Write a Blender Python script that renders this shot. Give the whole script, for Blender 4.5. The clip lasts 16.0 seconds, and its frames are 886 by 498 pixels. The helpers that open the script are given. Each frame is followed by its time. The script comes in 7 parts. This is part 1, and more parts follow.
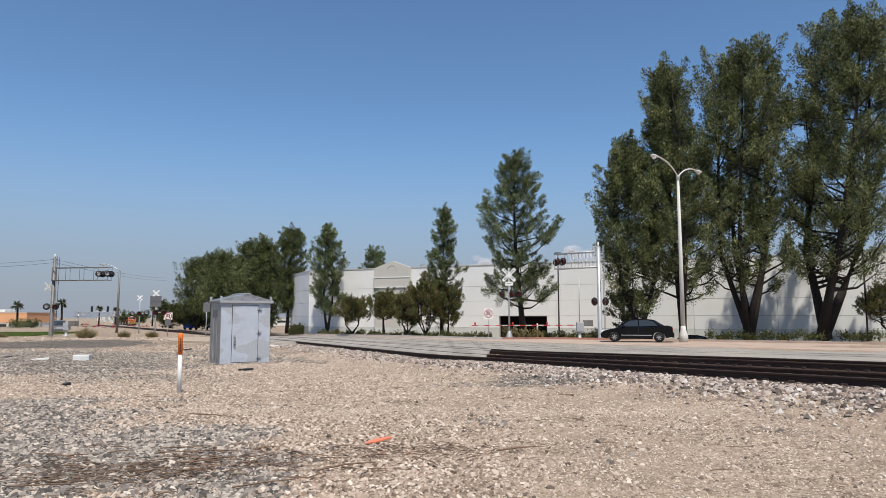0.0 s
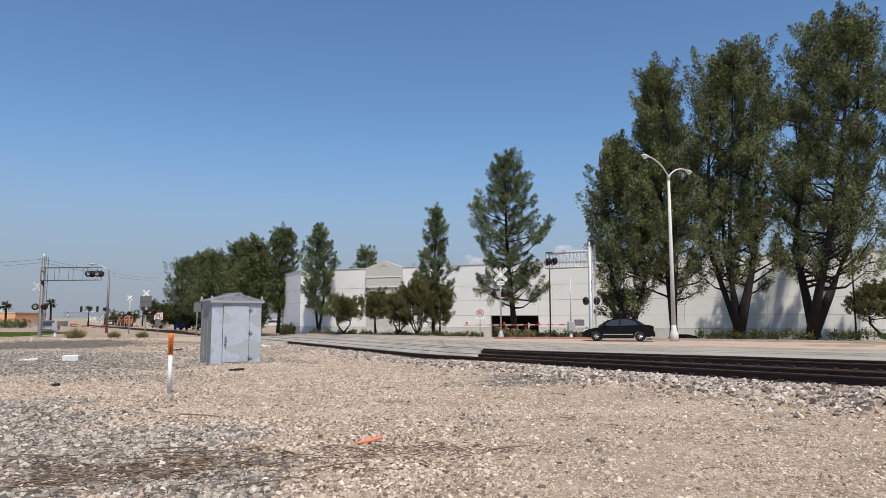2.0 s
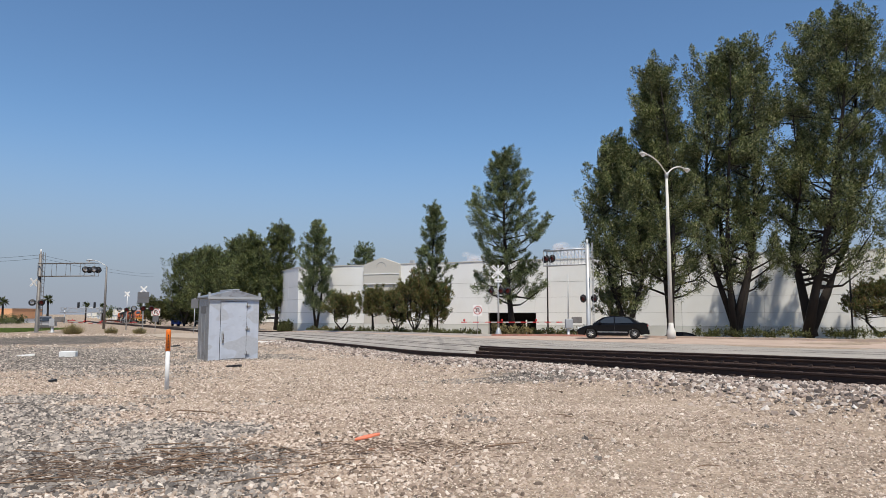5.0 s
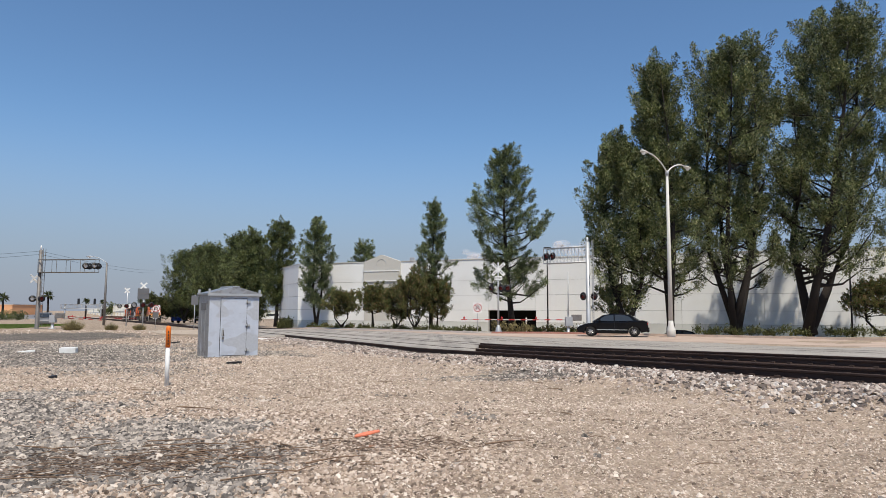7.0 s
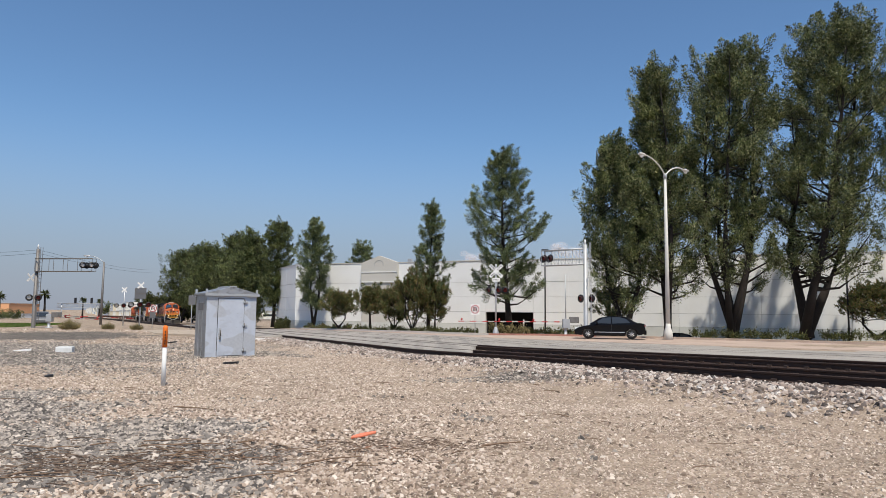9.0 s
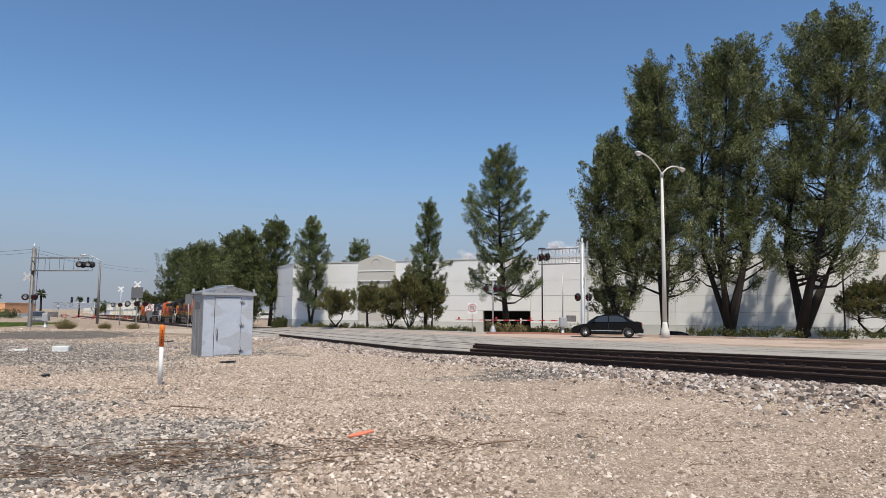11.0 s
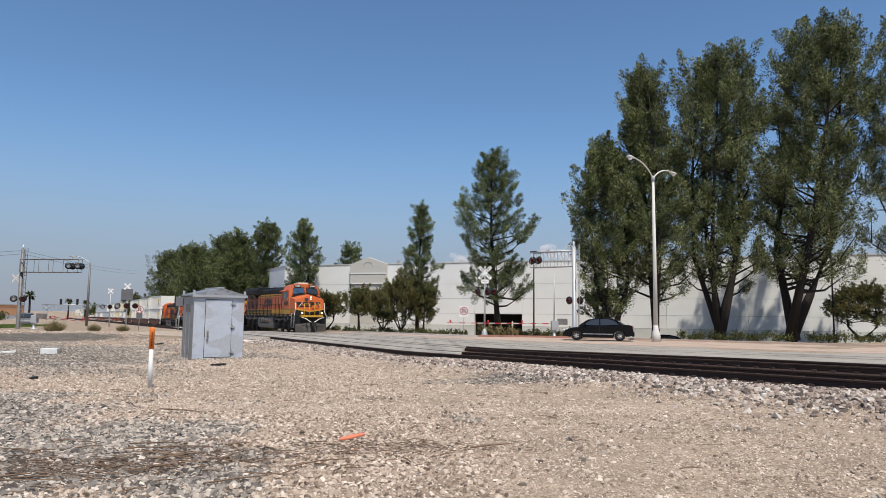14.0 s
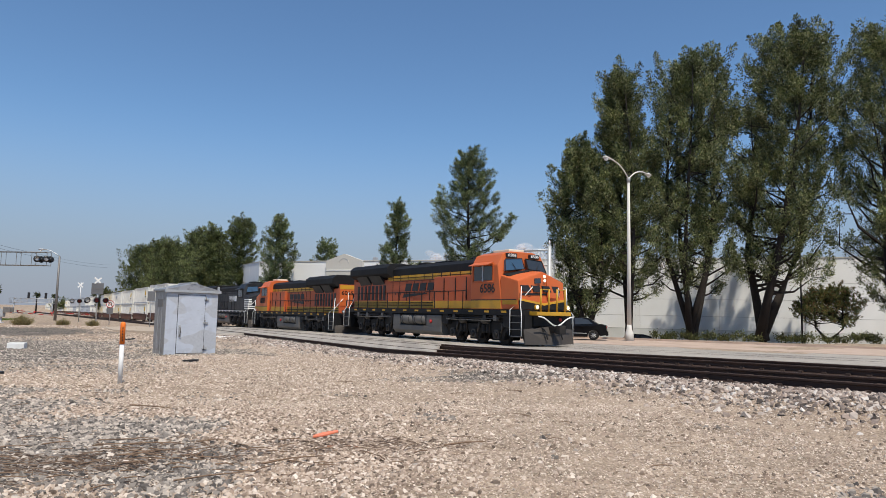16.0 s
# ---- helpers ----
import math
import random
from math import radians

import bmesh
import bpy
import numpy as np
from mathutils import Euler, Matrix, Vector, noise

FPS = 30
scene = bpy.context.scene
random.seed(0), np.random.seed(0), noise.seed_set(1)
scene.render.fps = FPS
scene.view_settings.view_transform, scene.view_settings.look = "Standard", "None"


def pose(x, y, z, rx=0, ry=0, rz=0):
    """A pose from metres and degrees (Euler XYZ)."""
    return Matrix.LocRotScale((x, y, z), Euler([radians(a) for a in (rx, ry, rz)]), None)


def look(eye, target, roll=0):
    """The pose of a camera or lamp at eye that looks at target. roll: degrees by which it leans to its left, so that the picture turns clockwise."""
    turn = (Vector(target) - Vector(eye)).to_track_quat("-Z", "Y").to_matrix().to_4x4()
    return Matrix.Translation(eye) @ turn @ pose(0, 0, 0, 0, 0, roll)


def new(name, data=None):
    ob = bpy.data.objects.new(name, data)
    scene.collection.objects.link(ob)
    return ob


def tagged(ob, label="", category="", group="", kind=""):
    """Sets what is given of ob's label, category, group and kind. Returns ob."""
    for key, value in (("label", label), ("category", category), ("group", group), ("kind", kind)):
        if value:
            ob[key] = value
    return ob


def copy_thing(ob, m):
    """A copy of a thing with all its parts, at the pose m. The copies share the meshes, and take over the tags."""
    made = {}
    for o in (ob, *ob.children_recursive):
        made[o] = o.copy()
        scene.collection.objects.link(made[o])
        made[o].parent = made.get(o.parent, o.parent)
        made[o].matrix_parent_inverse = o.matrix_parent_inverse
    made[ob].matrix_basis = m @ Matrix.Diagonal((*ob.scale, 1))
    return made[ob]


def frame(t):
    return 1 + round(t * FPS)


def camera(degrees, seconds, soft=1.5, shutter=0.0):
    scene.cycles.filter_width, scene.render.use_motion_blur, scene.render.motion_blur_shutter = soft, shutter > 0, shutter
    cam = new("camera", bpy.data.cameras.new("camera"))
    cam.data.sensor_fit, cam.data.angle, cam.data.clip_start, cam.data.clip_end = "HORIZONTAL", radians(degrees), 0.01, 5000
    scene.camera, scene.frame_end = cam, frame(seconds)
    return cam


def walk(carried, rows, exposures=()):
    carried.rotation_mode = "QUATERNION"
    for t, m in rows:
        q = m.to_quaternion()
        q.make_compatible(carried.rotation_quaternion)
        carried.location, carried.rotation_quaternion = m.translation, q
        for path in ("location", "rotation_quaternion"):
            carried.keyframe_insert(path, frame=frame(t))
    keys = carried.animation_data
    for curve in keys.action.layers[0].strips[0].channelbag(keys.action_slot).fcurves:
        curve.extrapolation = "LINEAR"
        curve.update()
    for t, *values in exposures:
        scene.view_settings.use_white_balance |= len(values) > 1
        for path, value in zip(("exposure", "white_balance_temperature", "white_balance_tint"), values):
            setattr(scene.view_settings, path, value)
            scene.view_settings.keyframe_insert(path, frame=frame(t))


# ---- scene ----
EYE = (0.0, 0.0, 1.55)
cam = camera(66.3, 16.0, soft=0.7)


def aim(yaw, pitch, roll):
    """A held camera at EYE: degrees to the right of +y, up, and of lean."""
    a, b = radians(yaw), radians(pitch)
    way = Vector((math.sin(a) * math.cos(b), math.cos(a) * math.cos(b), math.sin(b)))
    return look(EYE, Vector(EYE) + way * 10, roll)


AIMS = [
    (0.0, 0.00, 5.81, 0.00),
    (0.5, 0.24, 5.86, -0.02),
    (1.0, 0.47, 5.84, -0.09),
    (1.5, 0.63, 5.84, -0.07),
    (2.0, 0.71, 5.78, -0.08),
    (2.5, 0.79, 5.68, -0.10),
    (3.0, 0.86, 5.65, -0.09),
    (3.5, 0.90, 5.63, -0.04),
    (4.0, 0.89, 5.63, 0.02),
    (6.5, 0.90, 5.32, 0.18),
    (7.0, 0.88, 5.31, 0.26),
    (7.5, 0.94, 5.31, 0.43),
    (8.0, 1.06, 5.40, 0.56),
    (8.5, 1.07, 5.44, 0.60),
    (9.0, 1.06, 5.43, 0.61),
    (11.5, 1.43, 5.32, 0.49),
    (12.0, 1.55, 5.33, 0.48),
    (12.5, 1.61, 5.38, 0.51),
    (13.0, 1.69, 5.43, 0.52),
    (13.5, 1.85, 5.50, 0.56),
    (14.0, 1.99, 5.58, 0.67),
    (14.5, 2.16, 5.62, 0.79),
    (15.0, 2.53, 5.59, 0.99),
    (15.5, 3.15, 5.50, 1.11),
    (16.0, 3.99, 5.42, 1.21),
]
walk(cam, [(t, aim(a, b, c)) for t, a, b, c in AIMS])

# ---- daylight ----
SUN_AZ, SUN_EL = 165.0, 61.5     # degrees clockwise from +y, and above the horizon
world = bpy.data.worlds.new("sky")
scene.world = world
world.use_nodes = True
wn, wl = world.node_tree.nodes, world.node_tree.links
sky = wn.new("ShaderNodeTexSky")
sky.sky_type, sky.sun_disc = "NISHITA", False
sky.sun_elevation, sky.sun_rotation = radians(SUN_EL), radians(SUN_AZ)
sky.air_density, sky.dust_density, sky.ozone_density = 1.0, 0.5, 4.0
haze = wn.new("ShaderNodeMix")          # smog thickening towards the horizon, all the way round
haze.data_type = "RGBA"
haze.inputs[7].default_value = (2.6, 2.86, 3.6, 1)
height = wn.new("ShaderNodeSeparateXYZ")
wl.new(wn.new("ShaderNodeTexCoord").outputs["Generated"], height.inputs[0])
fall = wn.new("ShaderNodeMapRange")
fall.interpolation_type = "SMOOTHERSTEP"
for name, value in (("From Min", -0.02), ("From Max", 0.3), ("To Min", 0.9), ("To Max", 0.0)):
    fall.inputs[name].default_value = value
wl.new(height.outputs["Z"], fall.inputs["Value"])
wl.new(fall.outputs[0], haze.inputs[0])
cool = wn.new("ShaderNodeMix")          # the film's cool blue
cool.data_type, cool.blend_type = "RGBA", "MULTIPLY"
cool.inputs[0].default_value, cool.inputs[7].default_value = 1.0, (0.87, 1.02, 1.1, 1)
wl.new(sky.outputs[0], cool.inputs[6])
wl.new(cool.outputs[2], haze.inputs[6])
wl.new(haze.outputs[2], wn["Background"].inputs[0])
wn["Background"].inputs[1].default_value = 0.117
sun = new("sun", bpy.data.lights.new("sun", "SUN"))
sun.data.energy, sun.data.angle, sun.data.color = 4.6, radians(0.53), (1.0, 0.925, 0.8)
sa, se = radians(SUN_AZ), radians(SUN_EL)
sun.matrix_world = look((math.sin(sa) * math.cos(se) * 100, math.cos(sa) * math.cos(se) * 100, math.sin(se) * 100), (0, 0, 0))
scene.view_settings.exposure = 0.0


# ---- materials ----
def shader(name):
    m = bpy.data.materials.new(name)
    m.use_nodes = True
    return m, m.node_tree.nodes, m.node_tree.links, m.node_tree.nodes["Principled BSDF"]


def noise_node(nodes, links, coord, scale, detail=3.0):
    n = nodes.new("ShaderNodeTexNoise")
    n.inputs["Scale"].default_value, n.inputs["Detail"].default_value = scale, detail
    links.new(coord, n.inputs["Vector"])
    return n.outputs["Fac"]


def ramp(nodes, links, fac, stops):
    r = nodes.new("ShaderNodeValToRGB")
    while len(r.color_ramp.elements) < len(stops):
        r.color_ramp.elements.new(0.5)
    for e, (p, c) in zip(r.color_ramp.elements, stops):
        e.position, e.color = p, (*c, 1)
    links.new(fac, r.inputs[0])
    return r.outputs[0]


def mixed(nodes, links, fac, a, b, kind="MIX"):
    m = nodes.new("ShaderNodeMix")
    m.data_type, m.blend_type = "RGBA", kind
    for socket, value in ((m.inputs[0], fac), (m.inputs[6], a), (m.inputs[7], b)):
        if isinstance(value, (int, float)):
            socket.default_value = value
        elif isinstance(value, tuple):
            socket.default_value = (*value, 1)
        else:
            links.new(value, socket)
    return m.outputs[2]


def bumped(nodes, links, bsdf, height, strength, distance):
    b = nodes.new("ShaderNodeBump")
    b.inputs["Strength"].default_value, b.inputs["Distance"].default_value = strength, distance
    links.new(height, b.inputs["Height"])
    links.new(b.outputs[0], bsdf.inputs["Normal"])


def shade(c, k):
    return tuple(min(1.0, v * k) for v in c)


def mat(name, col, rough=0.7, metal=0.0, var=0.18, scale=1.2, fine=30.0, bump=0.15, dirt=None, dirt_amount=0.5, spec=0.4):
    """A weathered surface: colour varied at two scales, a patchy second tone, fine relief."""
    m, nodes, links, bsdf = shader(name)
    co = nodes.new("ShaderNodeTexCoord").outputs["Object"]
    big, small = noise_node(nodes, links, co, scale), noise_node(nodes, links, co, fine)
    c = ramp(nodes, links, big, ((0.3, shade(col, 1 - var)), (0.7, shade(col, 1 + var))))
    c = mixed(nodes, links, 0.35, c, ramp(nodes, links, small, ((0.3, shade(col, 1 - 1.5 * var)), (0.7, shade(col, 1 + var)))))
    if dirt:
        k = ramp(nodes, links, noise_node(nodes, links, co, scale * 1.7, 6.0), ((0.5, (0, 0, 0)), (0.72, (dirt_amount,) * 3)))
        c = mixed(nodes, links, k, c, dirt)
    links.new(c, bsdf.inputs["Base Color"])
    r = nodes.new("ShaderNodeMapRange")
    r.inputs["To Min"].default_value, r.inputs["To Max"].default_value = max(0.02, rough - 0.12), min(1, rough + 0.12)
    links.new(big, r.inputs["Value"])
    links.new(r.outputs[0], bsdf.inputs["Roughness"])
    bsdf.inputs["Metallic"].default_value = metal
    bsdf.inputs["Specular IOR Level"].default_value = spec
    if bump:
        bumped(nodes, links, bsdf, small, bump, 0.02)
    return m


def bits(name, stops, rough=0.85, translucent=0.0, patch=0.0):
    """For many small pieces in one mesh: each loose piece takes its own tone."""
    m, nodes, links, bsdf = shader(name)
    c = ramp(nodes, links, nodes.new("ShaderNodeNewGeometry").outputs["Random Per Island"], stops)
    # blotchy tone imitates sunlit clumps against the dark gaps between them
    if patch:
        co = nodes.new("ShaderNodeTexCoord").outputs["Object"]
        k = ramp(nodes, links, noise_node(nodes, links, co, 0.8, 4.0), ((0.36, (1 - patch,) * 3), (0.64, (1 + patch,) * 3)))
        c = mixed(nodes, links, 1.0, c, k, "MULTIPLY")
    links.new(c, bsdf.inputs["Base Color"])
    bsdf.inputs["Roughness"].default_value = rough
    bsdf.inputs["Specular IOR Level"].default_value = 0.4
    if translucent:
        t, mix = nodes.new("ShaderNodeBsdfTranslucent"), nodes.new("ShaderNodeMixShader")
        links.new(c, t.inputs[0])
        mix.inputs[0].default_value = translucent
        links.new(bsdf.outputs[0], mix.inputs[1])
        links.new(t.outputs[0], mix.inputs[2])
        links.new(mix.outputs[0], nodes["Material Output"].inputs[0])
    return m


def glow(name, col, strength):
    m, nodes, links, bsdf = shader(name)
    bsdf.inputs["Base Color"].default_value = (*col, 1)
    bsdf.inputs["Emission Color"].default_value = (*col, 1)
    bsdf.inputs["Emission Strength"].default_value = strength
    return m


def ground_material():
    """Crushed stone over dirt; the mesh says where the grey stone lies and where the dirt shows."""
    m, nodes, links, bsdf = shader("gravel")
    co = nodes.new("ShaderNodeTexCoord").outputs["Object"]
    a = nodes.new("ShaderNodeAttribute")
    a.attribute_name = "grey"
    v = nodes.new("ShaderNodeTexVoronoi")
    v.inputs["Scale"].default_value = 24
    links.new(co, v.inputs["Vector"])
    v2 = nodes.new("ShaderNodeTexVoronoi")
    v2.inputs["Scale"].default_value = 60
    links.new(co, v2.inputs["Vector"])
    sep = nodes.new("ShaderNodeSeparateColor")
    links.new(v.outputs["Color"], sep.inputs[0])
    sep2 = nodes.new("ShaderNodeSeparateColor")
    links.new(v2.outputs["Color"], sep2.inputs[0])
    tan = ramp(nodes, links, sep.outputs[0], ((0.0, (0.2, 0.15, 0.11)), (0.3, (0.365, 0.285, 0.215)), (0.7, (0.46, 0.365, 0.28)), (1.0, (0.56, 0.475, 0.39))))
    fine = ramp(nodes, links, sep2.outputs[0], ((0.0, (0.24, 0.18, 0.13)), (0.5, (0.42, 0.33, 0.25)), (1.0, (0.53, 0.435, 0.345))))
    grey = ramp(nodes, links, sep.outputs[0], ((0.0, (0.07, 0.06, 0.052)), (0.4, (0.14, 0.12, 0.105)), (0.8, (0.22, 0.195, 0.17)), (1.0, (0.34, 0.305, 0.265))))
    broad = noise_node(nodes, links, co, 0.35, 5.0)
    c = mixed(nodes, links, ramp(nodes, links, broad, ((0.42, (0, 0, 0)), (0.6, (1, 1, 1)))), fine, tan)
    edge = noise_node(nodes, links, co, 1.5, 6.0)
    add = nodes.new("ShaderNodeMath")
    add.operation = "ADD"
    links.new(a.outputs["Fac"], add.inputs[0])
    links.new(edge, add.inputs[1])
    c = mixed(nodes, links, ramp(nodes, links, add.outputs[0], ((0.85, (0, 0, 0)), (0.99, (1, 1, 1)))), c, grey)
    tone = ramp(nodes, links, noise_node(nodes, links, co, 0.9, 4.0), ((0.3, (0.66, 0.645, 0.625)), (0.7, (1.03, 1.01, 0.98))))
    c = mixed(nodes, links, 1.0, c, tone, "MULTIPLY")
    links.new(c, bsdf.inputs["Base Color"])
    bsdf.inputs["Roughness"].default_value = 0.95
    bsdf.inputs["Specular IOR Level"].default_value = 0.15
    bumped(nodes, links, bsdf, v.outputs["Distance"], 0.7, 0.03)
    return m


def asphalt_material():
    m, nodes, links, bsdf = shader("asphalt")
    co = nodes.new("ShaderNodeTexCoord").outputs["Object"]
    base = ramp(nodes, links, noise_node(nodes, links, co, 0.25, 5.0), ((0.3, (0.29, 0.26, 0.225)), (0.7, (0.4, 0.36, 0.31))))
    fine = ramp(nodes, links, noise_node(nodes, links, co, 60.0), ((0.3, (0.7, 0.7, 0.7)), (0.7, (1.25, 1.25, 1.25))))
    c = mixed(nodes, links, 1.0, base, fine, "MULTIPLY")
    streak = nodes.new("ShaderNodeMapping")
    streak.inputs["Rotation"].default_value = (0, 0, radians(-68))
    streak.inputs["Scale"].default_value = (1.6, 0.03, 1)
    links.new(co, streak.inputs[0])
    k = ramp(nodes, links, noise_node(nodes, links, streak.outputs[0], 1.0, 3.0), ((0.5, (0, 0, 0)), (0.7, (0.5, 0.5, 0.5))))
    c = mixed(nodes, links, k, c, (0.13, 0.12, 0.105))
    links.new(c, bsdf.inputs["Base Color"])
    bsdf.inputs["Roughness"].default_value = 0.85
    bumped(nodes, links, bsdf, noise_node(nodes, links, co, 90.0), 0.3, 0.01)
    return m


def galvanised_material():
    """Zinc-coated sheet with large rubbed and overpainted patches, darkened to stand for a shaded side."""
    m, nodes, links, bsdf = shader("shaded_galvanised_sheet")
    co = nodes.new("ShaderNodeTexCoord").outputs["Object"]
    v = nodes.new("ShaderNodeTexVoronoi")
    v.inputs["Scale"].default_value = 35
    links.new(co, v.inputs["Vector"])
    sep = nodes.new("ShaderNodeSeparateColor")
    links.new(v.outputs["Color"], sep.inputs[0])
    c = ramp(nodes, links, sep.outputs[0], ((0.0, (0.3, 0.295, 0.29)), (1.0, (0.38, 0.375, 0.37))))
    patch = noise_node(nodes, links, co, 1.1, 1.0)
    c = mixed(nodes, links, ramp(nodes, links, patch, ((0.6, (0, 0, 0)), (0.63, (1, 1, 1)))), c, (0.42, 0.42, 0.43))
    stain = noise_node(nodes, links, co, 3.1, 5.0)
    c = mixed(nodes, links, ramp(nodes, links, stain, ((0.56, (0, 0, 0)), (0.66, (0.6, 0.6, 0.6)))), c, (0.2, 0.185, 0.175))
    links.new(c, bsdf.inputs["Base Color"])
    bsdf.inputs["Metallic"].default_value = 0.6
    bsdf.inputs["Roughness"].default_value = 0.42
    bumped(nodes, links, bsdf, patch, 0.2, 0.02)
    return m


def overpaint_material():
    """Pale blue-grey cover paint rolled on in patches over dull zinc, all lightened as if sunlit."""
    m, nodes, links, bsdf = shader("sunlit_patchy_cover_paint")
    co = nodes.new("ShaderNodeTexCoord").outputs["Object"]
    stretch = nodes.new("ShaderNodeMapping")
    stretch.inputs["Scale"].default_value = (0.8, 1.0, 1.7)
    stretch.inputs["Location"].default_value = (0.4, 0.0, 0.75)
    links.new(co, stretch.inputs[0])
    a = noise_node(nodes, links, stretch.outputs[0], 1.0, 0.6)
    b = noise_node(nodes, links, stretch.outputs[0], 2.6, 1.5)
    zinc = ramp(nodes, links, noise_node(nodes, links, co, 14.0, 4.0), ((0.35, (0.44, 0.455, 0.485)), (0.65, (0.49, 0.505, 0.535))))
    paint = ramp(nodes, links, noise_node(nodes, links, co, 5.0, 4.0), ((0.3, (0.5, 0.535, 0.6)), (0.7, (0.55, 0.585, 0.65))))
    c = mixed(nodes, links, ramp(nodes, links, a, ((0.44, (0, 0, 0)), (0.455, (1, 1, 1)))), zinc, paint)
    c = mixed(nodes, links, ramp(nodes, links, b, ((0.6, (0, 0, 0)), (0.63, (0.6, 0.6, 0.6)))), c, (0.47, 0.49, 0.54))
    streak = noise_node(nodes, links, stretch.outputs[0], 6.0, 6.0)
    c = mixed(nodes, links, ramp(nodes, links, streak, ((0.64, (0, 0, 0)), (0.7, (0.35, 0.35, 0.35)))), c, (0.36, 0.355, 0.36))
    links.new(c, bsdf.inputs["Base Color"])
    bsdf.inputs["Metallic"].default_value, bsdf.inputs["Roughness"].default_value = 0.15, 0.4
    bumped(nodes, links, bsdf, a, 0.15, 0.01)
    return m


M_COVER = overpaint_material()
M_GRAVEL = ground_material()
M_ASPHALT = asphalt_material()
M_ZINC = galvanised_material()
M_STONE = bits("beige_stone", ((0, (0.11, 0.08, 0.06)), (0.25, (0.27, 0.2, 0.15)), (0.6, (0.43, 0.335, 0.26)), (0.88, (0.57, 0.465, 0.38)), (1, (0.74, 0.65, 0.56))))
M_STONE_GREY = bits("grey_stone", ((0, (0.06, 0.052, 0.046)), (0.3, (0.17, 0.148, 0.13)), (0.65, (0.32, 0.28, 0.24)), (0.88, (0.47, 0.4, 0.335)), (1, (0.62, 0.54, 0.46))))
M_BALLAST = bits("ballast_stone", ((0, (0.06, 0.05, 0.045)), (0.25, (0.19, 0.15, 0.125)), (0.55, (0.37, 0.29, 0.24)), (0.88, (0.5, 0.43, 0.37)), (1, (0.66, 0.61, 0.56))))
M_PEBBLE = bits("fine_beige_gravel", ((0, (0.22, 0.155, 0.12)), (0.3, (0.39, 0.305, 0.24)), (0.7, (0.535, 0.43, 0.345)), (1, (0.72, 0.62, 0.52))))
M_RAIL = mat("rusted_rail", (0.055, 0.032, 0.024), 0.75, 0.2, 0.3, 2.0, 40, 0.3)
M_RAILTOP = mat("worn_rail_head", (0.42, 0.41, 0.4), 0.35, 0.9, 0.1)
M_TIE = mat("creosoted_tie", (0.03, 0.024, 0.02), 0.9, 0, 0.3, 3, 40, 0.4, (0.12, 0.1, 0.085), 0.5)
M_CLIP = mat("rail_clip_steel", (0.085, 0.055, 0.042), 0.7, 0.3)
M_KERB = mat("sidewalk_concrete", (0.46, 0.35, 0.28), 0.9, 0, 0.12, 0.4, 50, 0.2, (0.28, 0.2, 0.15), 0.5)
M_CONCRETE = mat("pale_concrete", (0.56, 0.53, 0.48), 0.9, 0, 0.12, 0.6, 40, 0.2, (0.34, 0.3, 0.25), 0.5)
M_PAINT = mat("worn_road_paint", (0.62, 0.6, 0.56), 0.8, 0, 0.15, 1.0, 30, 0.1, (0.25, 0.24, 0.22), 0.7)
M_PANEL = mat("pale_grey_panel_paint", (0.8, 0.805, 0.79), 0.85, 0, 0.04, 0.15, 12, 0.05, (0.55, 0.53, 0.48), 0.3)
M_PANEL_LOW = mat("grey_panel_paint", (0.6, 0.61, 0.58), 0.85, 0, 0.05, 0.2, 12, 0.05, (0.4, 0.38, 0.34), 0.4)
M_PANEL_TRIM = mat("warm_grey_panel_paint", (0.56, 0.54, 0.49), 0.85, 0, 0.04, 0.2, 12, 0.05)
M_JOINT = mat("joint_sealant", (0.42, 0.42, 0.41), 0.9)
M_DARK = mat("bay_gloom_black", (0.006, 0.006, 0.007), 0.9, 0, 0.2)
M_BARK = mat("bark", (0.022, 0.017, 0.014), 0.95, 0, 0.35, 1.5, 14, 0.8)
M_GALV = mat("galvanised_pole", (0.46, 0.47, 0.48), 0.5, 0.4, 0.1, 2, 30, 0.05)
M_GALV_DARK = mat("weathered_steel_pole", (0.2, 0.19, 0.18), 0.6, 0.4, 0.2, 2, 30, 0.1, (0.13, 0.09, 0.07), 0.4)
M_LAMP = mat("concrete_lamp_post", (0.62, 0.6, 0.55), 0.8, 0, 0.06, 1.0, 50, 0.1)
M_WHITE = mat("white_paint", (0.78, 0.78, 0.76), 0.5, 0, 0.05, 2, 30, 0.03, (0.5, 0.46, 0.4), 0.3)
M_BLACK = mat("black_paint", (0.018, 0.018, 0.02), 0.5, 0, 0.2, 2, 30, 0.05)
M_RED = mat("red_sheeting", (0.42, 0.03, 0.03), 0.5, 0, 0.08)
M_ARM = mat("weathered_white_arm", (0.5, 0.47, 0.45), 0.6, 0, 0.1, 3, 30, 0.05, (0.3, 0.25, 0.22), 0.5)
M_SIGNBACK = mat("bare_sign_aluminium", (0.17, 0.17, 0.175), 0.55, 0.35, 0.1)
M_ORANGE_POST = mat("orange_plastic", (0.85, 0.19, 0.02), 0.5, 0, 0.08, 3, 40, 0.05, (0.5, 0.13, 0.03), 0.4)
M_GLASS_DARK = mat("tinted_glass", (0.03, 0.035, 0.04), 0.06, 0, 0.05, 1, 10, 0, spec=0.75)
# white base colour stands for glare on clear lamp lenses
M_LENS = mat("white_glint_lamp_lens", (0.85, 0.85, 0.84), 0.25, 0.0, 0.05)
M_REDLENS = mat("dark_red_lens", (0.12, 0.015, 0.012), 0.2, 0, 0.1)
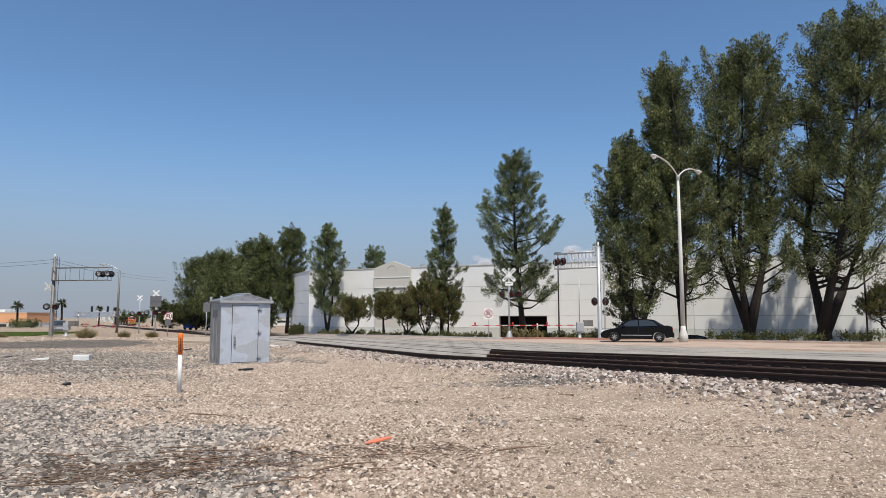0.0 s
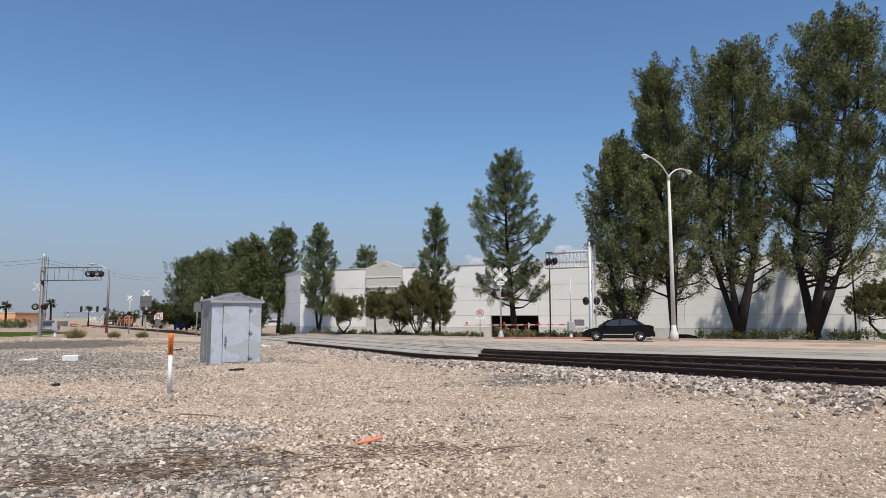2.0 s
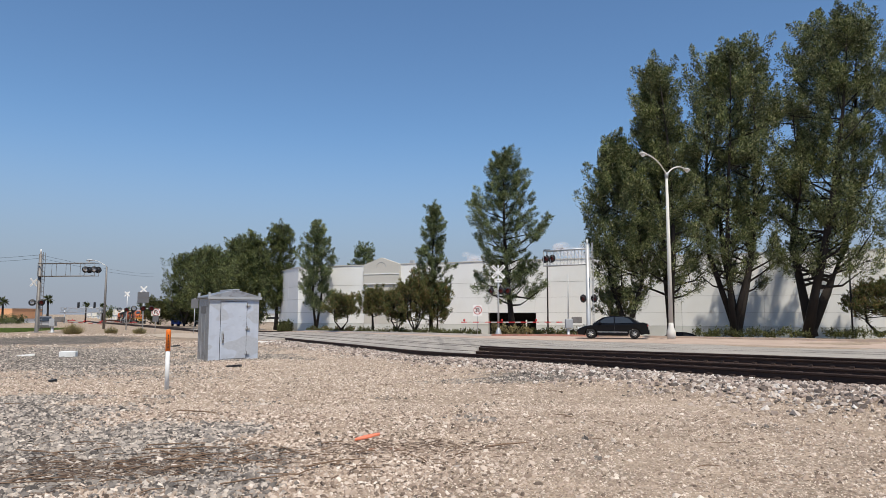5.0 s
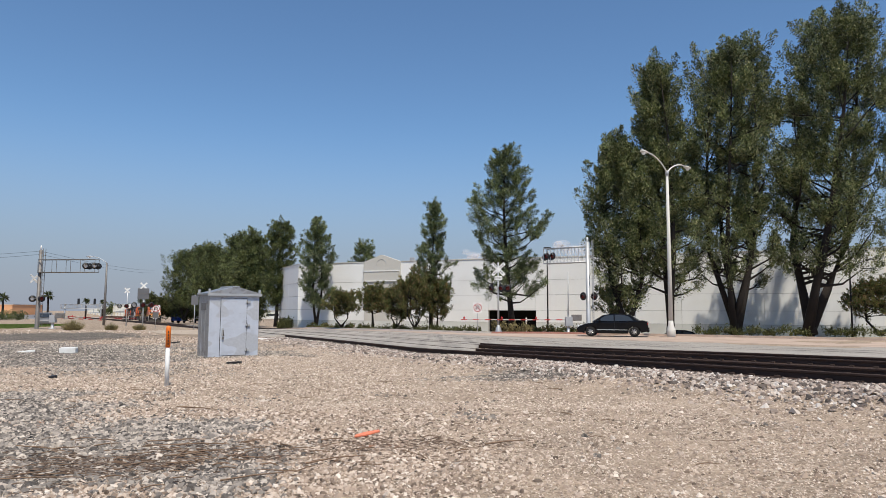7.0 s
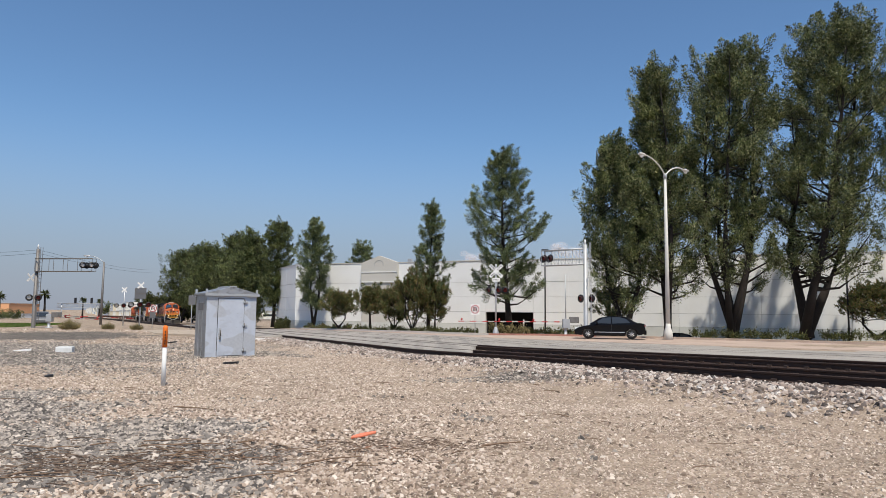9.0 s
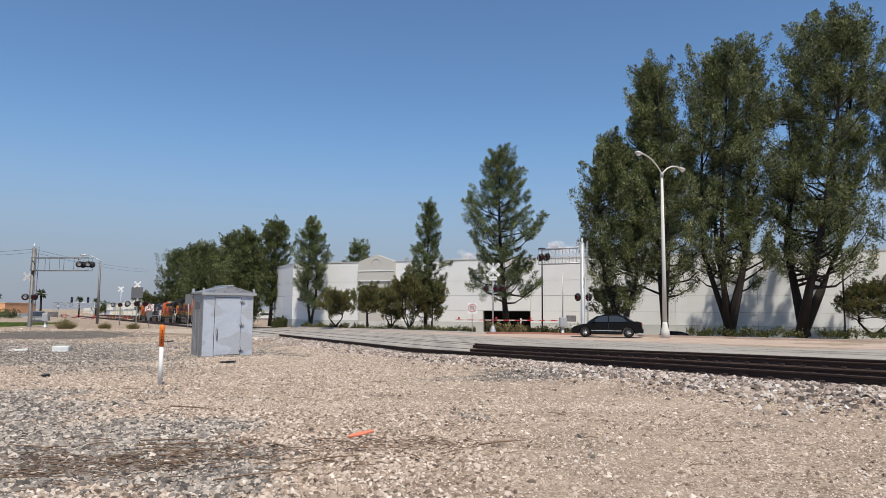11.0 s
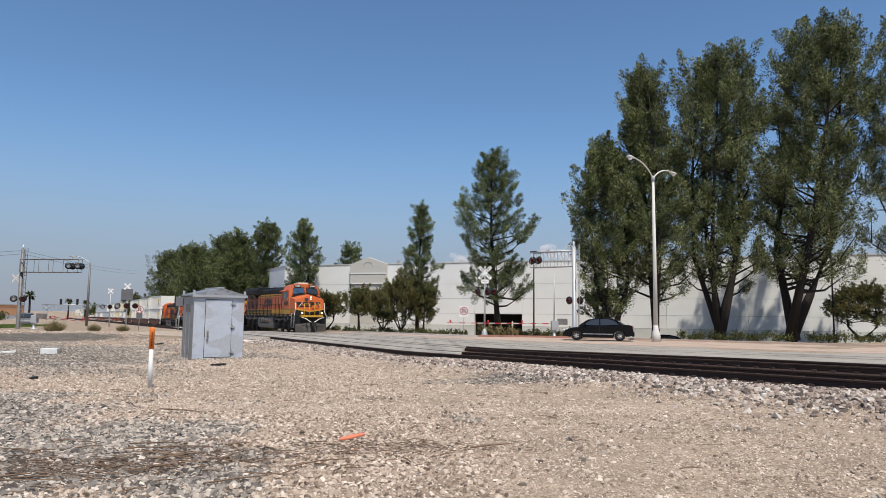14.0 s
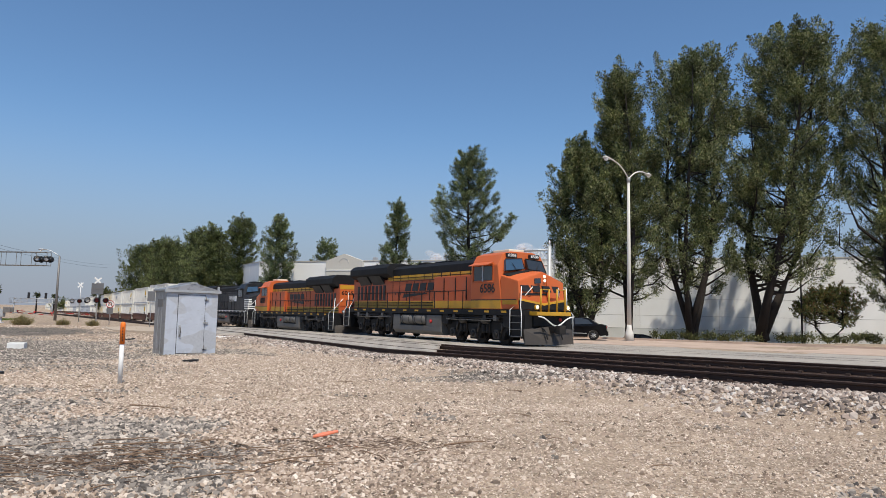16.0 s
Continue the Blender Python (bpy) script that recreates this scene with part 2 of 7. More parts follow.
M_LEAF = bits("cypress_foliage", ((0, (0.02, 0.028, 0.01)), (0.35, (0.072, 0.094, 0.03)), (0.75, (0.165, 0.19, 0.065)), (1, (0.36, 0.35, 0.18))), 0.5, 0.08, 0.5)
M_NEEDLE = bits("pine_needles", ((0, (0.026, 0.038, 0.018)), (0.5, (0.105, 0.142, 0.055)), (0.9, (0.23, 0.26, 0.11)), (1, (0.34, 0.33, 0.17))), 0.5, 0.08, 0.4)
M_SHRUB = bits("shrub_leaves", ((0, (0.05, 0.065, 0.022)), (0.45, (0.1, 0.12, 0.034)), (0.75, (0.19, 0.18, 0.055)), (0.9, (0.2, 0.1, 0.05)), (1, (0.28, 0.18, 0.08))), 0.6, 0.15, 0.3)
M_BROADLEAF = bits("dense_green_leaves", ((0, (0.024, 0.034, 0.012)), (0.5, (0.08, 0.105, 0.032)), (1, (0.22, 0.235, 0.085))), 0.55, 0.08, 0.45)
M_HEDGE = bits("hedge_leaves", ((0, (0.03, 0.036, 0.012)), (0.5, (0.075, 0.085, 0.025)), (1, (0.15, 0.145, 0.05))), 0.7, 0.25, 0.3)
M_DRY = bits("dry_grass", ((0, (0.12, 0.1, 0.045)), (0.5, (0.24, 0.2, 0.09)), (1, (0.4, 0.33, 0.17))), 0.9, 0.2)
M_LAWN = bits("lawn_blades", ((0, (0.06, 0.1, 0.02)), (1, (0.16, 0.22, 0.05))), 0.9, 0.2)
M_PALM = bits("palm_fronds", ((0, (0.03, 0.045, 0.015)), (1, (0.1, 0.11, 0.04))), 0.6, 0.2)


# ---- mesh helpers ----
def part(name, bm, material=None, parent=None, label="", at=None):
    """Links a bmesh (or a ready mesh) as one mesh object, under a thing when one is given."""
    if isinstance(bm, bmesh.types.BMesh):
        me = bpy.data.meshes.new(name)
        bm.to_mesh(me)
        bm.free()
    else:
        me = bm
    if material is not None and not me.materials:
        me.materials.append(material)
    ob = new(name, me)
    if parent is not None:
        ob.parent = parent
    if at is not None:
        ob.matrix_basis = at
    return tagged(ob, label)


def empty(name, m, label, category, group="", kind=""):
    ob = new(name)
    ob.empty_display_size = 0.2
    ob.matrix_basis = m
    return tagged(ob, label, category, group, kind)


def add_box(bm, x0, y0, z0, x1, y1, z1, m=None):
    vs = [bm.verts.new((m @ Vector(p)) if m else p) for p in
          ((x0, y0, z0), (x1, y0, z0), (x1, y1, z0), (x0, y1, z0), (x0, y0, z1), (x1, y0, z1), (x1, y1, z1), (x0, y1, z1))]
    for f in ((3, 2, 1, 0), (4, 5, 6, 7), (0, 1, 5, 4), (1, 2, 6, 5), (2, 3, 7, 6), (3, 0, 4, 7)):
        bm.faces.new([vs[i] for i in f])
    return bm


def box(x0, y0, z0, x1, y1, z1, bevel=0.0, m=None):
    bm = add_box(bmesh.new(), x0, y0, z0, x1, y1, z1, m)
    if bevel:
        bmesh.ops.bevel(bm, geom=list(bm.edges), offset=bevel, segments=2, profile=0.6, affect="EDGES")
    return bm


def add_tube(bm, pts, radii, sides=8, caps=True):
    """A round bar through the points; one radius or one for each point."""
    pts = [Vector(p) for p in pts]
    if isinstance(radii, (int, float)):
        radii = [radii] * len(pts)
    rings = []
    for i, p in enumerate(pts):
        d = (pts[min(i + 1, len(pts) - 1)] - pts[max(i - 1, 0)]).normalized()
        a = d.cross(Vector((0, 0, 1)) if abs(d.z) < 0.9 else Vector((1, 0, 0))).normalized()
        b = d.cross(a)
        rings.append([bm.verts.new(p + (a * math.cos(k) + b * math.sin(k)) * radii[i]) for k in (2 * math.pi * j / sides for j in range(sides))])
    for r, s in zip(rings, rings[1:]):
        for j in range(sides):
            f = bm.faces.new((r[j], r[(j + 1) % sides], s[(j + 1) % sides], s[j]))
            f.smooth = sides > 5
    if caps:
        bm.faces.new(rings[0][::-1])
        bm.faces.new(rings[-1])
    return bm


def tube(pts, radii, sides=8):
    return add_tube(bmesh.new(), pts, radii, sides)


def add_prism(bm, outline, axis, a, b):
    """A flat outline (pairs) pushed along an axis from a to b. axis x: pairs are (y, z); y: (x, z); z: (x, y)."""
    def at(p, v):
        return {"x": (v, p[0], p[1]), "y": (p[0], v, p[1]), "z": (p[0], p[1], v)}[axis]
    lo, hi = [bm.verts.new(at(p, a)) for p in outline], [bm.verts.new(at(p, b)) for p in outline]
    n = len(outline)
    for i in range(n):
        bm.faces.new((lo[i], lo[(i + 1) % n], hi[(i + 1) % n], hi[i]))
    bm.faces.new(lo[::-1])
    bm.faces.new(hi)
    bmesh.ops.recalc_face_normals(bm, faces=bm.faces[-n - 2:])
    return bm


def prism(outline, axis, a, b, bevel=0.0):
    bm = add_prism(bmesh.new(), outline, axis, a, b)
    if bevel:
        bmesh.ops.bevel(bm, geom=list(bm.edges), offset=bevel, segments=2, profile=0.6, affect="EDGES")
    return bm


def turned(profile, sides=16, m=None):
    """A body turned about z from (radius, z) pairs."""
    bm = bmesh.new()
    rings = []
    for r, z in profile:
        rings.append([bm.verts.new((m or Matrix()) @ Vector((r * math.cos(2 * math.pi * j / sides), r * math.sin(2 * math.pi * j / sides), z))) for j in range(sides)])
    for r, s in zip(rings, rings[1:]):
        for j in range(sides):
            f = bm.faces.new((r[j], r[(j + 1) % sides], s[(j + 1) % sides], s[j]))
            f.smooth = True
    bm.faces.new(rings[0][::-1])
    bm.faces.new(rings[-1])
    return bm


def raw_mesh(name, verts, faces, material, smooth=False):
    me = bpy.data.meshes.new(name)
    me.from_pydata(verts, [], faces)
    me.materials.append(material)
    if smooth:
        me.polygons.foreach_set("use_smooth", [True] * len(me.polygons))
    return me


def lettering(name, text, size, material, parent, m, width=0.0, label="", depth=0.004, shear=0.0):
    """Raised characters in the built-in font, as a mesh."""
    cu = bpy.data.curves.new(name, "FONT")
    cu.body, cu.size, cu.extrude, cu.align_x, cu.align_y, cu.shear = text, size, depth, "CENTER", "CENTER", shear
    cu.offset = size * 0.012
    tmp = bpy.data.objects.new(name, cu)
    scene.collection.objects.link(tmp)
    bpy.context.view_layer.update()
    me = bpy.data.meshes.new_from_object(tmp.evaluated_get(bpy.context.evaluated_depsgraph_get()))
    bpy.data.objects.remove(tmp)
    bpy.data.curves.remove(cu)
    if width:
        xs = [v.co.x for v in me.vertices]
        k = width / (max(xs) - min(xs))
        for v in me.vertices:
            v.co.x *= k
    me.materials.clear()
    me.materials.append(material)
    ob = new(name, me)
    ob.parent = parent
    ob.matrix_basis = m
    return tagged(ob, label)


# ---- plan: along the tracks (s) and across them (n, away from the camera) ----
TH = radians(29.64)
ALONG, ACROSS, ORIGIN = (math.sin(TH), -math.cos(TH)), (math.cos(TH), math.sin(TH)), (6.41, 32.64)


def plan(s, n):
    return ORIGIN[0] + ALONG[0] * s + ACROSS[0] * n, ORIGIN[1] + ALONG[1] * s + ACROSS[1] * n


def unplan(x, y):
    x, y = x - ORIGIN[0], y - ORIGIN[1]
    return x * ALONG[0] + y * ALONG[1], x * ACROSS[0] + y * ACROSS[1]


def step(a, b, v):
    t = min(1.0, max(0.0, (v - a) / (b - a)))
    return t * t * (3 - 2 * t)


def along(table, v):
    """Straight-line reading of a table of pairs."""
    for (a, p), (b, q) in zip(table, table[1:]):
        if v <= b:
            return p + (q - p) * (max(v, a) - a) / (b - a)
    return table[-1][1]


NEAR_GRADE = ((-420, -1.9), (-160, -0.61), (-25, 0.0), (2.5, 0.0), (40, 0.75))
FAR_GRADE = ((-900, -4.7), (-420, -3.3), (-130, -1.59), (-30, -0.29), (0, -0.1), (6, 0.05), (12, 0.2), (40, 0.75))


def grade(s, n=-8.0):
    """Height of the rails' feet: a dip far off, a slow rise past the crossing."""
    k = step(-8, -2, n)
    return along(NEAR_GRADE, s) * (1 - k) + along(FAR_GRADE, s) * k


TRAIN_TH, TRAIN_AT = radians(28.2), (6.9, 32.6)


def train_plan(s, n=0.0):
    """The same for the track that the train runs on, which bears off a little."""
    return TRAIN_AT[0] + math.sin(TRAIN_TH) * s + math.cos(TRAIN_TH) * n, TRAIN_AT[1] - math.cos(TRAIN_TH) * s + math.sin(TRAIN_TH) * n


def rough_ground(x, y):
    s, n = unplan(x, y)
    z = grade(s, n) * step(-12.6, -9.9, n) * (1 - step(3, 11, n)) if s > 0 else grade(s, n) * step(-60, -12, n)
    line = y + 0.43 * x                                                              # the sunken yard by the warehouse
    z -= 1.1 * (step(62.6, 63.6, line) * step(14, 17, x) + step(68, 72, line) * step(-12, -8, x) * (1 - step(14, 17, x)))
    z += -0.3 * step(52, 64, y) * (1 - step(-22, -12, x)) * (1 - step(-60, -12, n))  # falls away behind the verge
    if y < 60:
        z += 0.05 * noise.noise(Vector((x * 0.25, y * 0.25, 0))) + 0.018 * noise.noise(Vector((x * 1.1, y * 1.1, 3)))
        z += 0.16 * step(34, 46, y) * (1 - step(48, 54, y)) * (1 - step(-17, -12, x)) * (1 - step(-13, -10.4, n) if n > -13 else 1)
    return z


def paved(x, y):
    """Top of the street: flush with the rails at the crossing, down to the kerb beyond."""
    s, n = unplan(x, y)
    return grade(s, n) * (1 - step(3, 11, n)) + 0.17 * (1 - step(2.0, 9, n))


# ---- ground, street, tracks ----
GREY_SPOTS = ((-11.5, 22.0, 5.0, 4.5, 0.65), (-7.0, 25.0, 2.6, 2.4, 0.7), (-8.0, 17.5, 4.0, 2.2, 0.35), (2.9, 16.6, 2.6, 1.3, 0.75), (-4.6, 7.2, 2.8, 3.0, 0.62), (-7.5, 11.0, 3.0, 2.4, 0.5),
              (-9.5, 31.0, 4.0, 3.0, 0.4), (-16.5, 27.0, 7.0, 5.0, 0.95), (-22.0, 39.0, 7.0, 6.0, 0.8))


def greyness(x, y):
    v = 0.0
    for cx, cy, rx, ry, k in GREY_SPOTS:
        v = max(v, k * math.exp(-((x - cx) / rx) ** 2 - ((y - cy) / ry) ** 2))
    return v


def is_paved(x, y):
    s, n = unplan(x, y)
    if n < -9.1:
        return s < -14.5 and n > -10.4 and s > -30
    if n < -3.45:
        return -48 < s < 6 - 1.43 * (n + 9.2)
    return s > -48


KERB_NEAR = ((-60, 150.0), (-19, 84.0), (-9.5, 67.5), (-3, 57.5), (3.3, 46.8), (12.6, 38.0), (20.4, 32.0), (50, 9.5), (120, -42))
KERB_FAR = ((-60, 152.0), (-19, 86.5), (-9.5, 70.0), (-3, 60.5), (3.8, 52.2), (15.7, 46.3), (25.6, 39.5), (60, 16.0), (130, -32))


def line_at(line, x):
    for (x0, y0), (x1, y1) in zip(line, line[1:]):
        if x <= x1:
            return y0 + (y1 - y0) * (x - x0) / (x1 - x0)
    return line[-1][1]


def ground():
    def ticks(lo, hi, fine, far):
        out, v, d = [], lo, fine
        while v < hi:
            out.append(v)
            v += fine
        out.append(hi)
        v, d, front, back = hi, fine, [], []
        while v < far:
            d *= 1.35
            v += d
            back.append(v)
        v, d = lo, fine
        while v > -far:
            d *= 1.35
            v -= d
            front.insert(0, v)
        return front + out + back
    xs, ys = ticks(-45, 42, 0.5, 4200), ticks(0, 72, 0.5, 4200)
    verts = [(x, y, rough_ground(x, y) if abs(x) < 400 and abs(y) < 400 else -1.6) for y in ys for x in xs]
    w = len(xs)
    faces = [(j * w + i, j * w + i + 1, (j + 1) * w + i + 1, (j + 1) * w + i) for j in range(len(ys) - 1) for i in range(w - 1)]
    me = raw_mesh("ground", verts, faces, M_GRAVEL, True)
    a = me.attributes.new("grey", "FLOAT", "POINT")
    a.data.foreach_set("value", [greyness(x, y) for x, y, z in verts])
    tagged(part("ground", me, None), "beige and grey crushed stone over bare dirt", "ground", kind="structure")


def street():
    verts, faces = [], []
    ns = [-9.1, -8.0, -7.0, -6.0, -5.0, -4.2, -3.45, -3.44] + [-2.5 + 1.0 * k for k in range(40)]
    rows = []
    for n in ns:
        end = 6 - 1.43 * (n + 9.2) if n <= -3.45 else 60
        lo = -48.0
        rows.append([lo + (end - lo) * k / 150 for k in range(151)])
    for i, n in enumerate(ns):
        for s in rows[i]:
            x, y = plan(s, n)
            verts.append((x, y, paved(x, y)))
    for i in range(len(ns) - 1):
        if ns[i] == -3.45:
            continue
        for k in range(150):
            x, y = plan(rows[i][k], ns[i])
            if y < line_at(KERB_NEAR, x) + 0.5:
                q = i * 151 + k
                faces.append((q, q + 1, q + 152, q + 151))
    base = len(verts)          # the apron on the camera's side
    for k in range(16):
        for n in (-10.5 + 0.5 * math.sin(k * 1.7), -9.1):
            x, y = plan(-30 + k * (30 - 14.3) / 15, n)
            verts.append((x, y, paved(x, y) - (0.1 if n < -9.2 else 0)))
        if k:
            q = base + 2 * k
            faces.append((q - 2, q, q + 1, q - 1))
    me = raw_mesh("road", verts, faces, M_ASPHALT, True)
    ob = part("road", me, None)
    mod = ob.modifiers.new("thickness", "SOLIDIFY")
    mod.thickness, mod.offset = 0.22, -1
    tagged(ob, "worn grey asphalt street crossing the rail tracks", "road", kind="structure")
    # the reddish lane by the far kerb
    v, f, n = [], [], 0
    x = -18.0
    while x < 110:
        a, b = line_at(KERB_NEAR, x), line_at(KERB_FAR, x + 1.5)
        za, zb = paved(x, a), paved(x + 1.5, b)
        v += [(x, a, za + 0.012), (x + 1.5, b, zb + 0.012), (x, a, za - 0.15), (x + 1.5, b, zb - 0.15)]
        if n:
            k = 4 * n
            f += [(k - 4, k, k + 1, k - 3), (k - 2, k + 2, k, k - 4), (k - 3, k + 1, k + 3, k - 1)]
        n += 1
        x += 1.0
    tagged(part("road_lane", raw_mesh("road_lane", v, f, M_KERB), None), "faded reddish concrete lane along the street", "road", kind="structure")
    # kerb, a real step, red where stopping is barred
    for name, x0, x1, m, label in (("kerb", -16, 4.5, M_CONCRETE, "pale concrete kerb along the planting strip"), ("kerb", 4.5, 11.8, mat("red_kerb_paint", (0.42, 0.2, 0.15), 0.85), "concrete kerb painted faded red"),
                                   ("kerb", 11.8, 90, M_KERB, "weathered concrete kerb along the planting strip")):
        v, f, n, x = [], [], 0, x0
        while x <= x1 + 1e-6:
            y = line_at(KERB_FAR, x) + 0.02
            z = paved(x, y)
            v += [(x, y, z - 0.1), (x, y, z + 0.14), (x + 0.1, y + 0.18, z + 0.14), (x + 0.1, y + 0.18, z - 0.1)]
            if n:
                k = 4 * n
                f += [(k - 4, k, k + 1, k - 3), (k - 3, k + 1, k + 2, k - 2), (k - 2, k + 2, k + 3, k - 1)]
            n += 1
            x += (x1 - x0) / max(1, round((x1 - x0) / 1.0))
        f += [(0, 1, 2, 3), (4 * n - 1, 4 * n - 2, 4 * n - 3, 4 * n - 4)]
        tagged(part(name, raw_mesh(name, v, f, m), None), label, "kerb", kind="structure")
    # painted stripe between rail and lane
    for off, x0, x1 in ((4.5, 6.0, 60.0),):
        v, f, n, x = [], [], 0, x0
        while x < x1:
            y = line_at(KERB_NEAR, x) - off
            z = paved(x, y) + 0.006
            v += [(x, y, z), (x + 0.06, y + 0.14, paved(x + 0.06, y + 0.14) + 0.006)]
            if n:
                k = 2 * n
                f.append((k - 2, k, k + 1, k - 1))
            n += 1
            x += 0.5
        tagged(part("road_marking", raw_mesh("road_marking", v, f, M_PAINT), None), "worn white edge line painted on the asphalt", "road marking", kind="structure")


RAIL_FORM = ((-0.075, 0), (-0.075, 0.012), (-0.012, 0.032), (-0.009, 0.125), (-0.035, 0.14), (-0.037, 0.172), (-0.028, 0.18),
             (0.028, 0.18), (0.037, 0.172), (0.035, 0.14), (0.009, 0.125), (0.012, 0.032), (0.075, 0.012), (0.075, 0))


def rail_mesh(n, form, s0, s1, lift=0.0, lay=plan):
    verts, faces, k = [], [], len(form)
    stations = [s0]
    while stations[-1] < s1:
        stations.append(stations[-1] + (2.0 if -60 < stations[-1] < 45 else 12.0))
    for i, s in enumerate(stations):
        for a, h in form:
            x, y = lay(s, n + a)
            verts.append((x, y, grade(s, n) + h + lift))
        if i:
            for j in range(k):
                faces.append(((i - 1) * k + j, i * k + j, i * k + (j + 1) % k, (i - 1) * k + (j + 1) % k))
    return verts, faces


def tracks():
    tie = bpy.data.meshes.new("tie")
    bm = box(-0.115, -1.3, -0.16, 0.115, 1.3, 0.0, 0.012)
    bm.to_mesh(tie)
    bm.free()
    tie.materials.append(M_TIE)
    turn = math.degrees(math.atan2(ALONG[1], ALONG[0]))
    for centre, s_free in ((-8.45, 4.0), (-4.25, -1.0), (0.0, None)):
        track = empty("railway_track", Matrix(), "rusty rails on dark timber ties in crushed-stone ballast" if s_free else "rails set flush into the asphalt of the crossing", "railway track", "parallel tracks", "structure")
        for side in (-0.755, 0.755):
            lay = plan if s_free else train_plan
            v, f = rail_mesh(centre + side, RAIL_FORM, -420, 46, 0.0, lay)
            part("rail", raw_mesh("rail", v, f, M_RAIL), None, track, "rust-brown steel rail")
            v, f = rail_mesh(centre + side, ((-0.027, 0), (-0.027, 0.003), (0.027, 0.003), (0.027, 0)), -420, 46, 0.179, lay)
            part("rail_head", raw_mesh("rail_head", v, f, M_RAILTOP if s_free is None else M_CLIP), None, track, "rail head polished by wheels" if s_free is None else "dull brown rail head")
        if s_free is None:
            continue
        clips = bmesh.new()
        s, k = s_free, 0
        while s < 44:
            x, y = plan(s, centre)
            part("tie", tie, None, track, at=pose(x, y, grade(s, centre) + 0.012, 0, 0, turn))
            for side in (-0.755, 0.755):
                for o in (-0.12, 0.12):
                    x, y = plan(s + 0.03 * ((k % 3) - 1), centre + side + o)
                    add_box(clips, -0.05, -0.035, 0, 0.05, 0.035, 0.055 + 0.012 * (k % 4), pose(x, y, grade(s, centre) + 0.01, 0, 0, turn + (k * 37) % 23))
                    k += 1
            s += 0.52
        tagged(part("rail_clips", clips, M_CLIP, track, "rusty spikes and clips at the rail feet"), kind="stuff")


def stones(name, count, pick, low, high, material, label, seed, faceted=False):
    """Loose crushed stones, uneven and half sunk in the ground: a broken flat top on five sides, or a plain low peak."""
    rng = np.random.default_rng(seed)
    if faceted:
        ring = [(math.cos(a), math.sin(a), -0.25) for a in np.linspace(0, 2 * math.pi, 6)[:-1]]
        shape = np.array(ring + [(0.62, 0.1, 0.62), (-0.3, 0.55, 0.7), (-0.25, -0.55, 0.58)], float)
        tri = np.array([(0, 1, 5), (1, 6, 5), (1, 2, 6), (2, 3, 6), (3, 7, 6), (3, 4, 7), (4, 0, 5), (4, 5, 7), (5, 6, 7)])
    else:
        shape = np.array([(1, 0, -0.2), (0, 1, -0.2), (-1, 0, -0.2), (0, -1, -0.2), (0, 0, 0.8)], float)
        tri = np.array([(0, 1, 4), (1, 2, 4), (2, 3, 4), (3, 0, 4)])
    w = len(shape)
    pts = []
    while len(pts) < count:
        p = pick(rng)
        if p:
            pts.append(p)
    pts = np.array(pts)
    size = rng.uniform(low, high, (count, 1, 1)) * rng.choice([0.7, 1.0, 1.0, 1.35], (count, 1, 1))
    v = shape[None] * (1 + rng.uniform(-0.3, 0.3, (count, w, 3))) + rng.normal(0, 0.12, (count, w, 3))
    v[..., 0] *= rng.uniform(0.7, 1.25, (count, 1))
    a = rng.uniform(0, 2 * np.pi, count)
    c, s = np.cos(a)[:, None], np.sin(a)[:, None]
    tip = rng.normal(0, 0.22, (count, 2))
    z = v[..., 2] * rng.uniform(0.6, 1.0, (count, 1)) + v[..., 0] * tip[:, :1] + v[..., 1] * tip[:, 1:]
    v = np.stack([v[..., 0] * c - v[..., 1] * s, v[..., 0] * s + v[..., 1] * c, z], -1) * size
    v = (v + pts[:, None, :]).reshape(-1, 3)
    f = (tri[None] + w * np.arange(count)[:, None, None]).reshape(-1, 3)
    ob = part(name, raw_mesh(name, v.tolist(), f.tolist(), material), None)
    tagged(ob, label, "gravel", kind="stuff")


